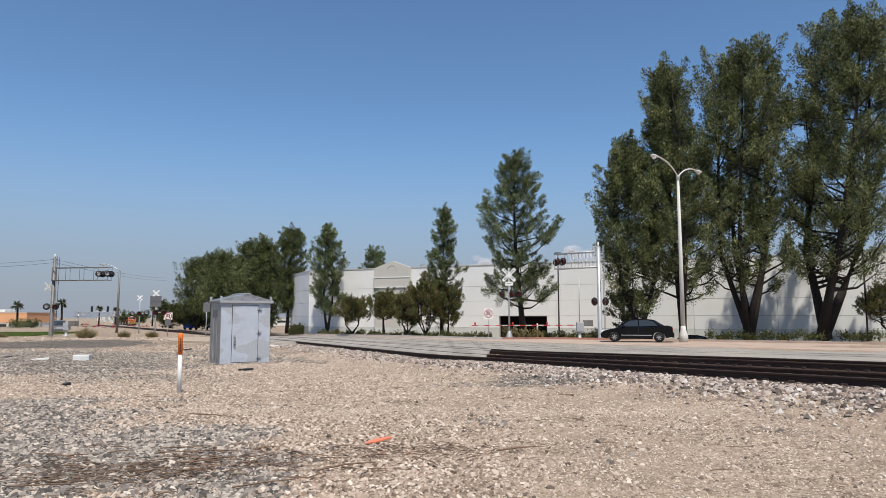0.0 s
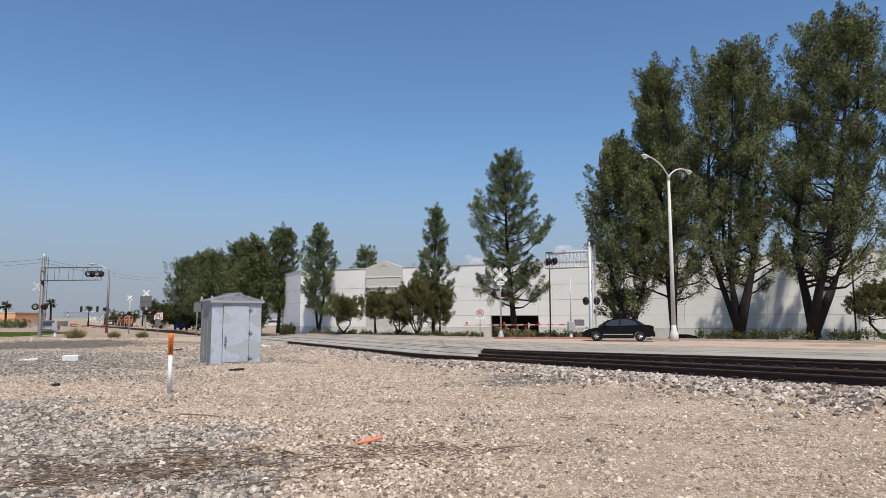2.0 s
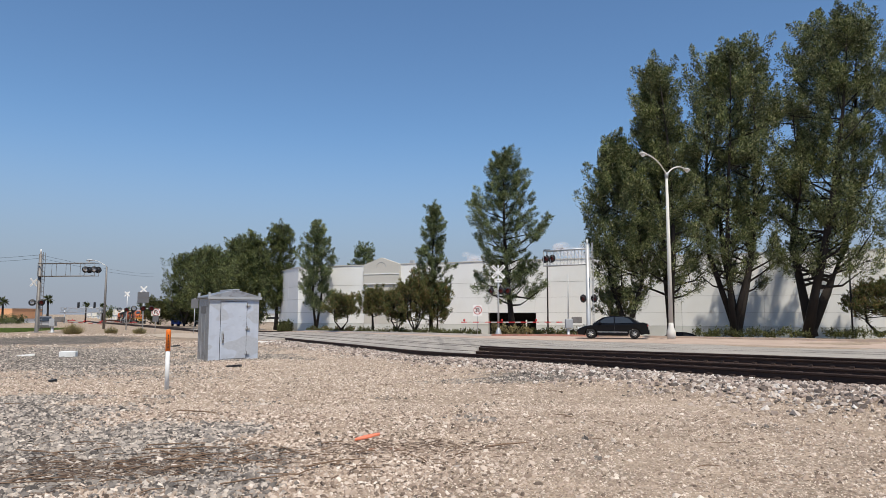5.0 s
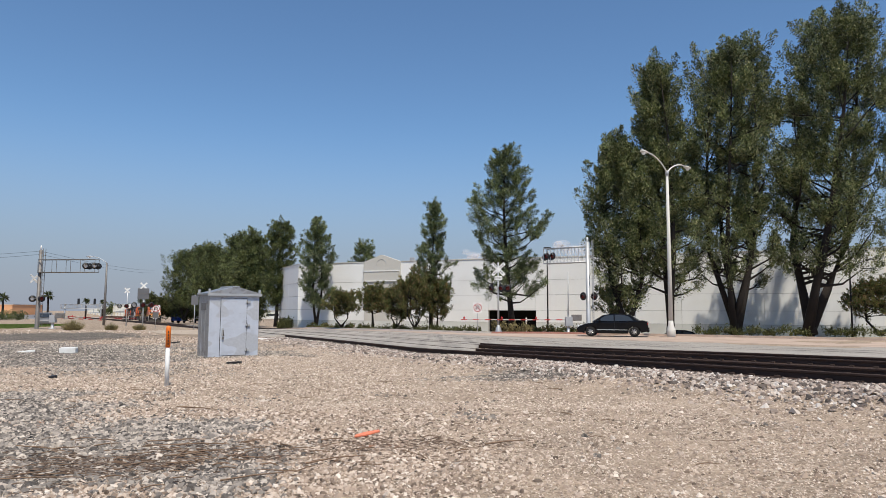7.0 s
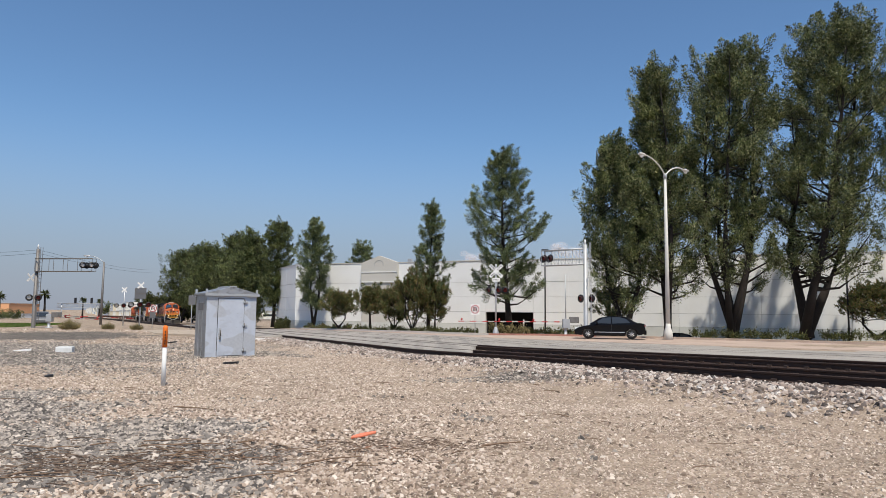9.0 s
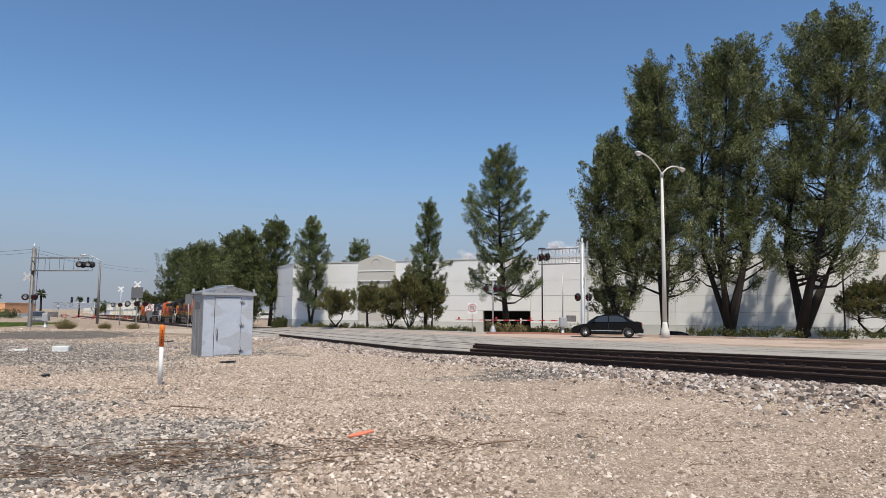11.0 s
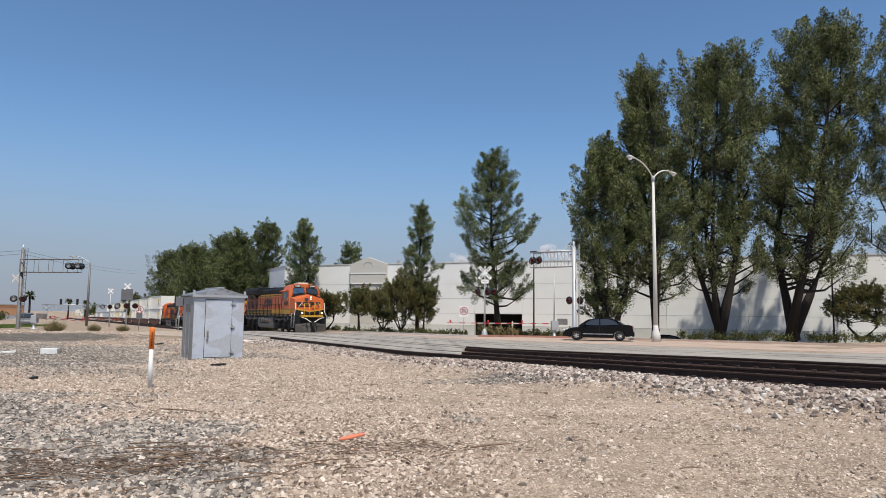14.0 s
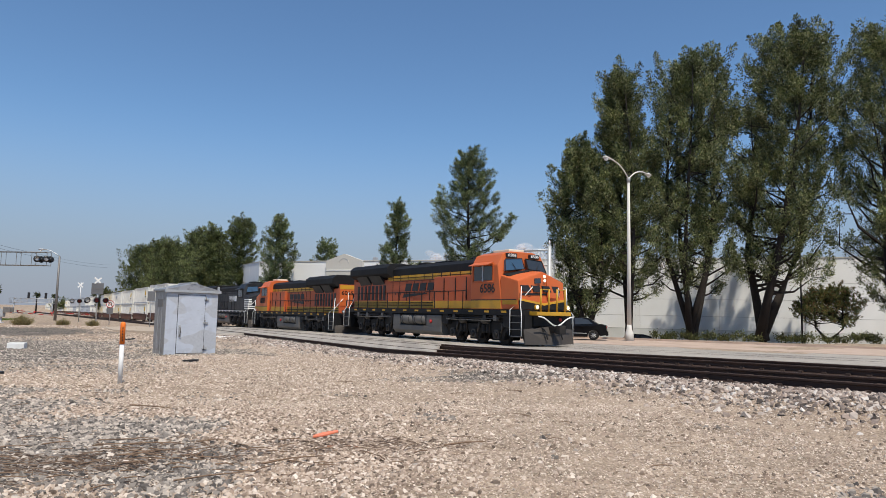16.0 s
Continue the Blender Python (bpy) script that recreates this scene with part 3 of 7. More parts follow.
def gravel():
    def spread(y0, y1, want_grey, full=0.18, side=0.0):
        def pick(rng):
            y = math.sqrt(rng.uniform(y0 * y0, y1 * y1))
            x = rng.uniform(-0.74, 0.78) * y
            s, n = unplan(x, y)
            if n > -9.6 or is_paved(x, y):
                return None
            if side and rng.uniform() > min(1.0, max(0.1, 0.75 - (x / y + 0.12) * 2.2)):      # coarse stone thins out towards the tracks
                return None
            g = greyness(x, y) + 0.35 * noise.noise(Vector((x * 0.8, y * 0.8, 7))) + rng.normal(0, 0.08)
            thin = 0.45 + 0.8 * noise.noise(Vector((x * 0.35, y * 0.35, 1)))
            if (g > 0.3) != want_grey or rng.uniform() > (0.95 if want_grey else max(full, thin)):
                return None
            return x, y, rough_ground(x, y) + 0.004
        return pick

    def bank(rng):
        s, n = rng.uniform(-16, 30), -9.35 - abs(rng.normal(0, 0.95))
        x, y = plan(s, n)
        return (x, y, rough_ground(x, y) + 0.01) if n > -12.2 and not is_paved(x, y) else None

    def between(rng):
        s, n = rng.uniform(0, 40), rng.uniform(-9.3, -3.4)
        x, y = plan(s, n)
        if is_paved(x, y) or min(abs(n + c) for c in (9.2, 7.7, 5.0, 3.5)) < 0.2:
            return None
        return x, y, rough_ground(x, y) + 0.0
    stones("loose_stones", 17000, spread(3.6, 11, False, 0.4, 1.0), 0.013, 0.032, M_STONE, "pale beige crushed stones scattered on dirt", 1, True)
    stones("loose_stones", 62000, spread(3.6, 12, False, 0.7), 0.006, 0.015, M_PEBBLE, "fine beige gravel between the larger stones", 8)
    stones("loose_stones", 20000, spread(3.6, 13, True), 0.018, 0.042, M_STONE_GREY, "grey and white crushed stones lying close together", 2, True)
    stones("loose_stones", 14000, spread(3.6, 13, True), 0.009, 0.018, M_STONE_GREY, "small grey stones between the larger ones", 9)
    stones("loose_stones", 16000, spread(10.5, 30, False, 0.4, 1.0), 0.016, 0.034, M_STONE, "pale beige crushed stones scattered on dirt", 3)
    stones("loose_stones", 46000, spread(11, 30, False, 0.6), 0.01, 0.023, M_PEBBLE, "fine beige gravel on the trodden path", 10)
    stones("loose_stones", 24000, spread(12, 34, True), 0.02, 0.04, M_STONE_GREY, "bluish-grey crushed stones by the metal cabinet", 4)
    stones("loose_stones", 18000, spread(27, 50, False), 0.022, 0.05, M_STONE, "pale stones strewn over the far verge", 7)
    stones("ballast", 17000, bank, 0.03, 0.062, M_BALLAST, "coarse pinkish ballast heaped beside the rails", 5, True)
    stones("ballast", 5000, between, 0.025, 0.045, M_TIE, "dark ballast between the rails", 6)


# ---- warehouse ----
WALL0, WALL_DIR = Vector((-16.4, 83.7, 0)), Vector((0.914, -0.407, 0)).normalized()
WALL_TURN = math.degrees(math.atan2(WALL_DIR.y, WALL_DIR.x))


def warehouse():
    house = empty("warehouse", Matrix.Translation(WALL0) @ pose(0, 0, 0, 0, 0, WALL_TURN), "long pale grey concrete warehouse with jointed wall panels", "building")
    length, base, top = 88.0, -1.15, 7.3
    core = bmesh.new()
    for x0, x1, z0, z1 in ((0, 24.6, base, top), (29.9, length, base, top), (24.6, 29.9, 1.75, top)):
        add_box(core, x0, 0.12, z0, x1, 0.45, z1)
    part("wall", core, M_JOINT, house, "dark joint lines behind the panels")
    rows = ((base, 0.5, M_PANEL_LOW), (0.5, 1.78, M_PANEL), (1.78, 3.4, M_PANEL), (3.4, 5.0, M_PANEL), (5.0, top, M_PANEL))
    edges = [0, 9.4, 13.9, 24.6, 29.9] + [29.9 + 7.26 * k for k in range(1, 9)]
    made = {}
    for x0, x1 in zip(edges, edges[1:]):
        cuts = [(x0, x1)] if x1 - x0 < 8 else [(x0, (x0 + x1) / 2), ((x0 + x1) / 2, x1)]
        for a, b in cuts:
            for z0, z1, m in rows:
                if abs(x0 - 24.6) < 0.01 and z1 < 1.8:
                    continue
                if abs(x0 - 9.4) < 0.01:
                    m = M_PANEL_TRIM if m is M_PANEL else m
                g = 0.014
                key = (round(b - a, 2), z0, m.name)
                if key not in made:
                    me = bpy.data.meshes.new("panel")
                    bm = box(g, -0.04, z0 + g, b - a - g, 0.12, z1 - g)
                    bm.to_mesh(me)
                    bm.free()
                    me.materials.append(m)
                    made[key] = me
                part("panel", made[key], None, house, at=pose(a, -0.3 if abs(x0 - 9.4) < 0.01 else 0.0, 0))
    part("coping", box(-0.05, -0.1, top, length, 0.5, top + 0.1), M_PANEL_TRIM, house, "thin parapet coping")
    part("gable", prism(((9.3, 5.0), (14.0, 5.0), (14.0, 7.35), (11.65, 8.15), (9.3, 7.35)), "y", -0.42, 0.3), M_PANEL_TRIM, house, "shallow pointed gable above the entry bay")
    ring = [(11.65 + 0.62 * math.cos(a), -0.43, 7.0 + 0.62 * math.sin(a)) for a in np.linspace(0, math.pi, 12)]
    part("arch_moulding", tube(ring, 0.03, 5), M_JOINT, house)
    for z in (6.2, 5.05):
        part("cornice", box(9.3, -0.47, z, 14.0, -0.42, z + 0.1), M_PANEL, house)
    # bay surfaces coloured near-black to stand for the unlit interior
    part("loading_bay", prism(((24.6, base), (29.9, base), (29.9, 1.75), (24.6, 1.75)), "y", 3.4, 3.5), M_DARK, house, "loading bay back, painted black for the unlit interior")
    for x0, x1 in ((24.45, 24.6), (29.9, 30.05)):
        part("bay_side_wall", box(x0, 0.45, base, x1, 3.5, 1.9), M_DARK, house)
    part("bay_ceiling", box(24.45, 0.45, 1.76, 30.05, 3.5, 1.9), M_DARK, house)
    part("roof", box(0.3, 0.46, top - 0.7, length - 0.2, 40, top - 0.5), M_CONCRETE, house, "flat roof behind the parapet")
    part("door", box(76.0, -0.07, base, 77.2, -0.04, 1.2, 0.01), M_PANEL_TRIM, house, "plain painted steel side door")
    # splayed end wall
    d = Vector((-27.0 + 16.4, 105.0 - 83.7, 0))
    end = math.degrees(math.atan2(d.y, d.x)) - WALL_TURN
    m = pose(0, 0, 0, 0, 0, end)
    d *= 0.39
    part("end_wall", box(0.0, -0.33, base, d.length, -0.06, top), M_JOINT, house, at=m)
    for k in range(2):
        for z0, z1, mm in rows:
            part("panel", box(0.02 + k * 4.64, -0.08, z0 + 0.015, 4.62 + k * 4.64, 0.06, z1 - 0.015), mm, house, at=m)
    part("coping", box(0, -0.36, top, d.length, 0.1, top + 0.1), M_PANEL_TRIM, house, at=m)
    part("roof_vent", box(14.6, 1.0, top - 0.2, 15.1, 1.4, top + 0.55, 0.03), M_GALV, house)


ground()
street()
tracks()
warehouse()


# ---- trees and planting ----
def unit(v):
    return v / np.maximum(1e-6, np.linalg.norm(v, axis=-1, keepdims=True))


def leaf_mesh(name, centres, outs, per, spread, length, width, material, rng, up=0.5, loose=0.6, puff=0.0):
    """Narrow three-cornered leaves round the given centres: loose tufts, or, with puff, pointed plumes of that radius."""
    c = np.repeat(centres, per, 0)
    o = np.repeat(outs, per, 0)
    n = len(c)
    if puff:
        m = len(centres)
        axis = np.repeat(unit(outs * 0.75 + np.array([0, 0, up]) + rng.normal(0, 0.25, (m, 3))), per, 0)
        big = np.repeat(puff * rng.uniform(0.6, 1.3, (m, 1)), per, 0)
        t = rng.uniform(0, 1, (n, 1)) ** 1.2
        r = unit(rng.normal(0, 1, (n, 3)))
        p = c + axis * (t * 2.3 - 0.8) * big + r * big * 0.82 * rng.uniform(0.1, 1, (n, 1)) ** 0.6 * np.sin(np.pi * np.minimum(1, t * 0.8 + 0.2)) ** 0.6
        d = unit(axis * 0.8 + r * 0.6 + rng.normal(0, loose, (n, 3)))
    else:
        axis = unit(o * 0.8 + np.array([0, 0, up]))
        p = c + rng.normal(0, 1, (n, 3)) * spread * 0.6 + axis * np.abs(rng.normal(0, 1, (n, 1))) * spread * 1.2
        d = unit(o * 0.7 + np.array([0, 0, up]) + rng.normal(0, loose, (n, 3)))
    side = unit(np.cross(d, (r * 1.3 if puff else 0) + rng.normal(0, 0.6, (n, 3))))
    size = rng.uniform(0.6, 1.3, (n, 1))
    a, b, t = p - side * width * size, p + side * width * size, p + d * length * size
    v = np.stack([a, b, t], 1).reshape(-1, 3)
    return raw_mesh(name, v.tolist(), np.arange(3 * n).reshape(-1, 3).tolist(), material)


def radius_at(profile, f):
    for (f0, r0), (f1, r1) in zip(profile, profile[1:]):
        if f <= f1:
            return r0 + (r1 - r0) * max(0.0, f - f0) / (f1 - f0)
    return profile[-1][1]


def tree(at, height, profile, label, seed, trunk=0.25, limbs=40, per=60, leaf=(0.34, 0.07), spread=0.32, material=None, rise=0.45,
         lean=(0, 0), stems=1, start=0.12, group="", category="tree", name="tree", subs=5, gaps=0.12, up=0.5, loose=0.6, tips=(), low=0.0, puff=0.0):
    """Tapered trunk (or several), limbs and twigs, and a crown of leaf tufts at the twigs. profile: (height share, crown radius)."""
    rng = np.random.default_rng(seed)
    root = empty(name, pose(*at), label, category, group)
    wood = bmesh.new()
    centres, outs = [], []
    axes = []
    for k in range(stems):
        a = 2 * math.pi * k / stems + seed
        out = 0.0 if stems == 1 else radius_at(profile, 0.45) * 0.46
        pts = []
        for i in range(8):
            f = i / 7 * 0.96
            w = math.sin(f * 5 + seed + k) * 0.12 * (height / 12)
            pts.append(Vector((lean[0] * f + math.cos(a) * out * min(1, f * 3.8) + w, lean[1] * f + math.sin(a) * out * min(1, f * 3.8) - w * 0.6, f * height)))
        add_tube(wood, pts, [max(0.02, trunk / math.sqrt(stems) * (1.25 if i == 0 else 1) * (1 - 0.93 * i / 7)) for i in range(8)], 8)
        axes.append(pts)
    for top, tf in tips:
        centres.append(np.array(top))
        outs.append(np.array((0, 0, 1.0)))
    for i in range(limbs):
        f = start + (0.97 - start) * ((i + rng.uniform(0, 0.9)) / limbs)
        az = i * 2.39996 + rng.uniform(-0.35, 0.35)
        r = radius_at(profile, f) * (rng.uniform(0.78, 1.14) if rng.uniform() > gaps else rng.uniform(0.4, 0.65))
        pts = axes[i % stems]
        q = min(6.999, f / 0.96 * 7 * 0.94)
        k = int(q)
        p0 = pts[k].lerp(pts[k + 1], q - k)
        drop = Vector((lean[0] * f, lean[1] * f, f * height))
        end = drop + Vector((math.cos(az) * r, math.sin(az) * r, r * rise * rng.uniform(0.5, 1.4)))
        if end.z > height:
            end.z = height - rng.uniform(0, 0.3)
        mid = p0.lerp(end, 0.5) + Vector((rng.normal(0, 0.08 * r), rng.normal(0, 0.08 * r), -0.1 * r + rng.normal(0, 0.06 * r)))
        base = trunk / math.sqrt(stems) * (1 - f) * 0.38 + 0.02
        add_tube(wood, [p0, mid, end], [base, base * 0.6, 0.012], 5, False)
        for j in range(subs if f > low else 2):
            t = rng.uniform(0.38, 1.0) if not puff else rng.uniform(0.74, 1.0) if j else rng.uniform(0.4, 0.75)
            on = p0.lerp(mid, t * 2) if t < 0.5 else mid.lerp(end, t * 2 - 1)
            tip = on + Vector(rng.normal(0, 1, 3).tolist()) * ((0.16 * r + 0.22) if not puff else (0.07 * r + 0.6 * puff)) + Vector((0, 0, 0.1 * r))
            if j < 3:
                add_tube(wood, [on, tip], [base * 0.3, 0.008], 4, False)
            centres.append(np.array(tip))
            o = np.array(tip - drop)
            outs.append(o / max(0.2, np.linalg.norm(o)))
        centres.append(np.array(end))
        outs.append(np.array((end - drop).normalized()))
    part("trunk", wood, M_BARK, root, "dark rough bark")
    part("crown", leaf_mesh("crown", np.array(centres), np.array(outs), per, spread, leaf[0], leaf[1], material or M_NEEDLE, rng, up, loose, puff), None, root, "uneven crown of small leaf tufts")
    return root


def planting():
    big = "tall trees along the warehouse"
    z = rough_ground
    # the tall dense row
    LF = (0.17, 0.036)
    tree((18.2, 51.2, 0.0), 21.0, ((0.1, 1.8), (0.17, 3.4), (0.3, 2.6), (0.45, 3.0), (0.6, 2.0), (0.75, 1.6), (0.85, 1.2), (0.94, 0.7), (1.0, 0.1)), "tall dark green tree with dense upswept foliage behind the lamp post", 11, 0.36, 92, 230, LF, 0.27, M_LEAF,
         0.5, (-1.1, 0), 2, 0.14, big, subs=5, gaps=0.45, up=0.9, loose=0.45, low=0.3, puff=0.6)
    tree((14.9, 51.8, 0.0), 15.2, ((0.12, 1.8), (0.2, 2.9), (0.36, 2.4), (0.5, 2.9), (0.68, 1.9), (0.8, 1.5), (0.92, 0.7), (1.0, 0.1)), "tall dark green tree with a broad dense crown", 12, 0.3, 66, 230, LF, 0.27, M_LEAF,
         0.45, (-0.7, 0), 2, 0.14, big, subs=5, gaps=0.45, up=0.9, loose=0.45, low=0.3, puff=0.6)
    tree((22.8, 51.0, 0.0), 22.6, ((0.1, 2.0), (0.18, 3.5), (0.3, 2.8), (0.42, 3.6), (0.56, 2.9), (0.7, 3.2), (0.84, 2.6), (0.93, 1.7), (1.0, 0.4)), "tall green tree, several thick stems rising from one base", 13, 0.55, 112, 230, LF, 0.28, M_LEAF,
         0.5, (0.3, 0), 5, 0.15, big, subs=5, gaps=0.48, up=0.9, loose=0.45, low=0.32, puff=0.64)
    tree((28.0, 50.0, 0.0), 24.3, ((0.1, 2.2), (0.18, 4.2), (0.3, 3.6), (0.45, 4.7), (0.58, 4.3), (0.72, 5.0), (0.86, 4.0), (0.95, 2.4), (1.0, 0.6)), "tall green tree with a thick leaning trunk and full crown", 17, 0.6, 140, 230, LF, 0.29, M_LEAF,
         0.5, (3.6, 0.5), 3, 0.15, big, subs=5, gaps=0.48, up=0.9, loose=0.45, low=0.3, puff=0.66)
    tree((36.5, 47.5, 0.0), 24.5, ((0.12, 1.2), (0.2, 3.4), (0.35, 4.0), (0.55, 3.6), (0.75, 2.6), (0.9, 1.5), (1.0, 0.3)), "tall green tree at the end of the row", 15, 0.5, 84, 210, LF, 0.32, M_LEAF, 0.75, (0.5, 0), 1, 0.12, big, subs=5, gaps=0.3, up=0.9, loose=0.45, puff=0.66)
    # pines
    pine = "pines by the crossing"
    tree((6.6, 57.2, 0.0), 15.7, ((0.12, 1.4), (0.18, 3.1), (0.27, 3.0), (0.34, 2.1), (0.46, 3.2), (0.6, 2.8), (0.75, 2.0), (0.9, 1.0), (1.0, 0.1)), "open-branched grey-green pine with bare gaps between tiers", 21, 0.26, 74, 150, (0.24, 0.02), 0.2, M_NEEDLE,
         0.3, (-0.6, 0), 1, 0.15, pine, subs=5, gaps=0.35, up=0.5, loose=0.4, puff=0.36)
    tree((-0.1, 64.0, 0.0), 12.0, ((0.15, 0.8), (0.35, 1.5), (0.55, 1.2), (0.75, 1.0), (0.92, 0.5), (1.0, 0.1)), "slim upright grey-green pine", 22, 0.16, 44, 150, (0.24, 0.022), 0.22, M_NEEDLE, 0.5, (0.2, 0), 1, 0.2, pine, up=0.5, loose=0.4, subs=3, gaps=0.35, puff=0.34)
    tree((-13.2, 78.5, -0.1), 12.4, ((0.12, 0.8), (0.22, 1.6), (0.4, 1.3), (0.6, 1.8), (0.8, 1.3), (0.93, 0.6), (1.0, 0.1)), "slim pine with twin trunks and drooping tiers", 23, 0.22, 54, 150, (0.24, 0.024), 0.25, M_NEEDLE, 0.4, (-0.2, 0), 2, 0.16, pine, up=0.5, loose=0.4, subs=4, gaps=0.3, puff=0.4)
    tree((-20.8, 91.5, -0.5), 13.9, ((0.1, 0.5), (0.25, 1.0), (0.45, 1.5), (0.7, 1.9), (0.88, 1.2), (1.0, 0.2)), "dense pointed pine, dark bluish green", 24, 0.26, 56, 150, (0.26, 0.032), 0.32, M_BROADLEAF, 0.55, (0.1, 0), 1, 0.2, pine, subs=4, up=0.7, gaps=0.3, loose=0.4, puff=0.5)
    tree((-10.9, 108.0, -1.0), 13.6, ((0.4, 2.0), (0.7, 1.7), (0.9, 0.8), (1.0, 0.1)), "conifer standing behind the warehouse roof", 25, 0.25, 40, 110, (0.3, 0.035), 0.32, M_NEEDLE, 0.4, group=pine, loose=0.4, puff=0.5)
    # broad dark clump past the far end of the wall, beyond the tracks
    clump = "broad trees past the warehouse end"
    for i, (x, y, h, r) in enumerate(((-67.0, 185.0, 18.2, 5.0), (-48.0, 150.0, 16.2, 4.2), (-37.3, 130.0, 16.4, 3.4), (-29.5, 112.0, 14.9, 2.6), (-33.4, 122.0, 11.0, 3.4), (-57.5, 172.0, 18.6, 4.4))):
        slim = i in (1, 2, 3)
        tree((x, y, -0.9), h, ((0.1, r * 0.8), (0.3, r), (0.55, r * 0.95), (0.75, r * (0.6 if slim else 0.8)), (0.9, r * (0.3 if slim else 0.5)), (1.0, 0.2)), "broad dark green tree with dense uneven crown", 31 + i, 0.4, 84, 90, (0.36, 0.06), 0.6, M_BROADLEAF, 0.45, (0, 0), 2, 0.1, clump, subs=5, gaps=0.5, loose=0.45, puff=0.85)
    for i, (x, y, h, r) in enumerate(((-77.9, 195.0, 5.6, 3.6), (-68.0, 190.0, 5.5, 3.4), (-100, 300, 4.6, 6), (-122, 320, 3.6, 6), (-150, 330, 3.2, 7))):
        tree((x, y, -1.2), h, ((0.1, r * 0.7), (0.4, r), (0.8, r * 0.7), (1.0, 0.3)), "leafy mid-green tree in the distance", 41 + i, 0.3, 40, 50, (0.5, 0.13), 0.9, M_HEDGE if i < 2 else M_BROADLEAF, 0.4, group="distant trees", puff=0.9)
    # small ornamental trees before the wall
    small = "small trees before the warehouse wall"
    for i, (x, y, h, r, st) in enumerate(((-9.4, 70.5, 3.2, 1.75, 2), (-5.9, 67.5, 3.8, 1.45, 1), (-3.4, 66.0, 3.6, 1.3, 3), (-1.6, 63.0, 4.6, 1.7, 4), (0.5, 64.2, 4.3, 1.4, 2))):
        tree((x, y, 0.0), h, ((0.2, r * 0.5), (0.4, r), (0.65, r * 0.95), (0.9, r * 0.5), (1.0, 0.2)), "small spreading tree with reddish and olive leaves", 51 + i, 0.13, 34, 90, (0.17, 0.036), 0.24, M_SHRUB, 0.5, (0, 0), st, 0.36 if i < 2 else 0.22, small, subs=4, up=0.9, loose=0.5, puff=0.3)
    rng = np.random.default_rng(58)
    sprays = bmesh.new()
    tips = []
    for k in range(26):                     # long bare-tipped shoots over the widest shrub
        a, lean = rng.uniform(0, 6.283), rng.uniform(0.2, 1.0)
        p = Vector((math.cos(a) * lean * 0.8, math.sin(a) * lean * 0.8, 2.6))
        q = Vector((math.cos(a) * lean * 2.0, math.sin(a) * lean * 2.0, 5.9 - 1.5 * lean * rng.uniform(0.6, 1.2)))
        add_tube(sprays, [p, q], [0.03, 0.008], 4, False)
        tips += [np.array(p.lerp(q, t)) for t in np.linspace(0.25, 1, 7)]
    shrub = empty("shrub", pose(-1.3, 63.4, 0.0), "tall shrub with long upright leafy shoots", "shrub", small)
    part("stems", sprays, M_BARK, shrub)
    part("crown", leaf_mesh("crown", np.array(tips), np.tile((0, 0, 1.0), (len(tips), 1)), 26, 0.1, 0.22, 0.03, M_SHRUB, rng, 0.8, 0.5), None, shrub)
    tree((14.9, 54.5, 0.0), 3.5, ((0.1, 0.8), (0.4, 1.5), (0.7, 1.2), (1.0, 0.3)), "shrubby tree with sparse olive leaves", 61, 0.1, 30, 80, (0.16, 0.034), 0.22, M_SHRUB, 0.6, stems=3, start=0.15, group=small, subs=4, puff=0.28)
    tree((33.2, 50.0, 0.0), 3.8, ((0.2, 1.0), (0.42, 2.1), (0.65, 1.9), (0.9, 1.0), (1.0, 0.2)), "round-headed small tree with olive leaves", 62, 0.15, 46, 80, (0.16, 0.034), 0.26, M_SHRUB, 0.35, stems=2, start=0.3, group=small, subs=4, puff=0.3)


def hedge(x0, y0, x1, y1, h, d, seed, label, material=M_HEDGE, count=2600, z=None):
    """A low clipped row: bare twigs inside a mass of leaves."""
    rng = np.random.default_rng(seed)
    n = count // 12
    t = rng.uniform(0, 1, n)
    lump = 0.75 + 0.25 * np.sin(t * 23 + seed) + rng.uniform(-0.12, 0.12, n)
    c = np.stack([x0 + (x1 - x0) * t, y0 + (y1 - y0) * t + rng.uniform(-d, d, n), h * lump * rng.uniform(0.1, 1, n)], 1)
    zs = np.array([rough_ground(a, b) for a, b in c[:, :2]]) if z is None else z
    c[:, 2] += zs
    o = unit(np.stack([rng.normal(0, 0.3, n), -np.ones(n) * 0.4, np.ones(n)], 1))
    ob = part("hedge", leaf_mesh("hedge", c, o, 12, 0.12, 0.16, 0.045, material, rng, 0.4, 0.8), None)
    tagged(ob, label, "hedge", kind="stuff")


def ragged_bush(x, y, h, r, seed, label):
    rng = np.random.default_rng(seed)
    n = 900
    a, k = rng.uniform(0, 6.283, n), np.sqrt(rng.uniform(0, 1, n))
    base = np.stack([np.cos(a) * k * r * 0.35, np.sin(a) * k * r * 0.35, np.zeros(n)], 1)
    tip = np.stack([np.cos(a) * k * r, np.sin(a) * k * r, h * rng.uniform(0.45, 1, n) * (1.1 - 0.45 * k)], 1)
    side = unit(np.cross(tip - base, rng.normal(0, 1, (n, 3)))) * 0.014
    v = np.stack([base - side, base + side, tip], 1).reshape(-1, 3)
    ob = part("bush", raw_mesh("bush", v.tolist(), np.arange(3 * n).reshape(-1, 3).tolist(), M_DRY), None)
    ob.matrix_basis = pose(x, y, rough_ground(x, y) - 0.03)
    tagged(ob, label, "bush", "dry bushes on the verge")


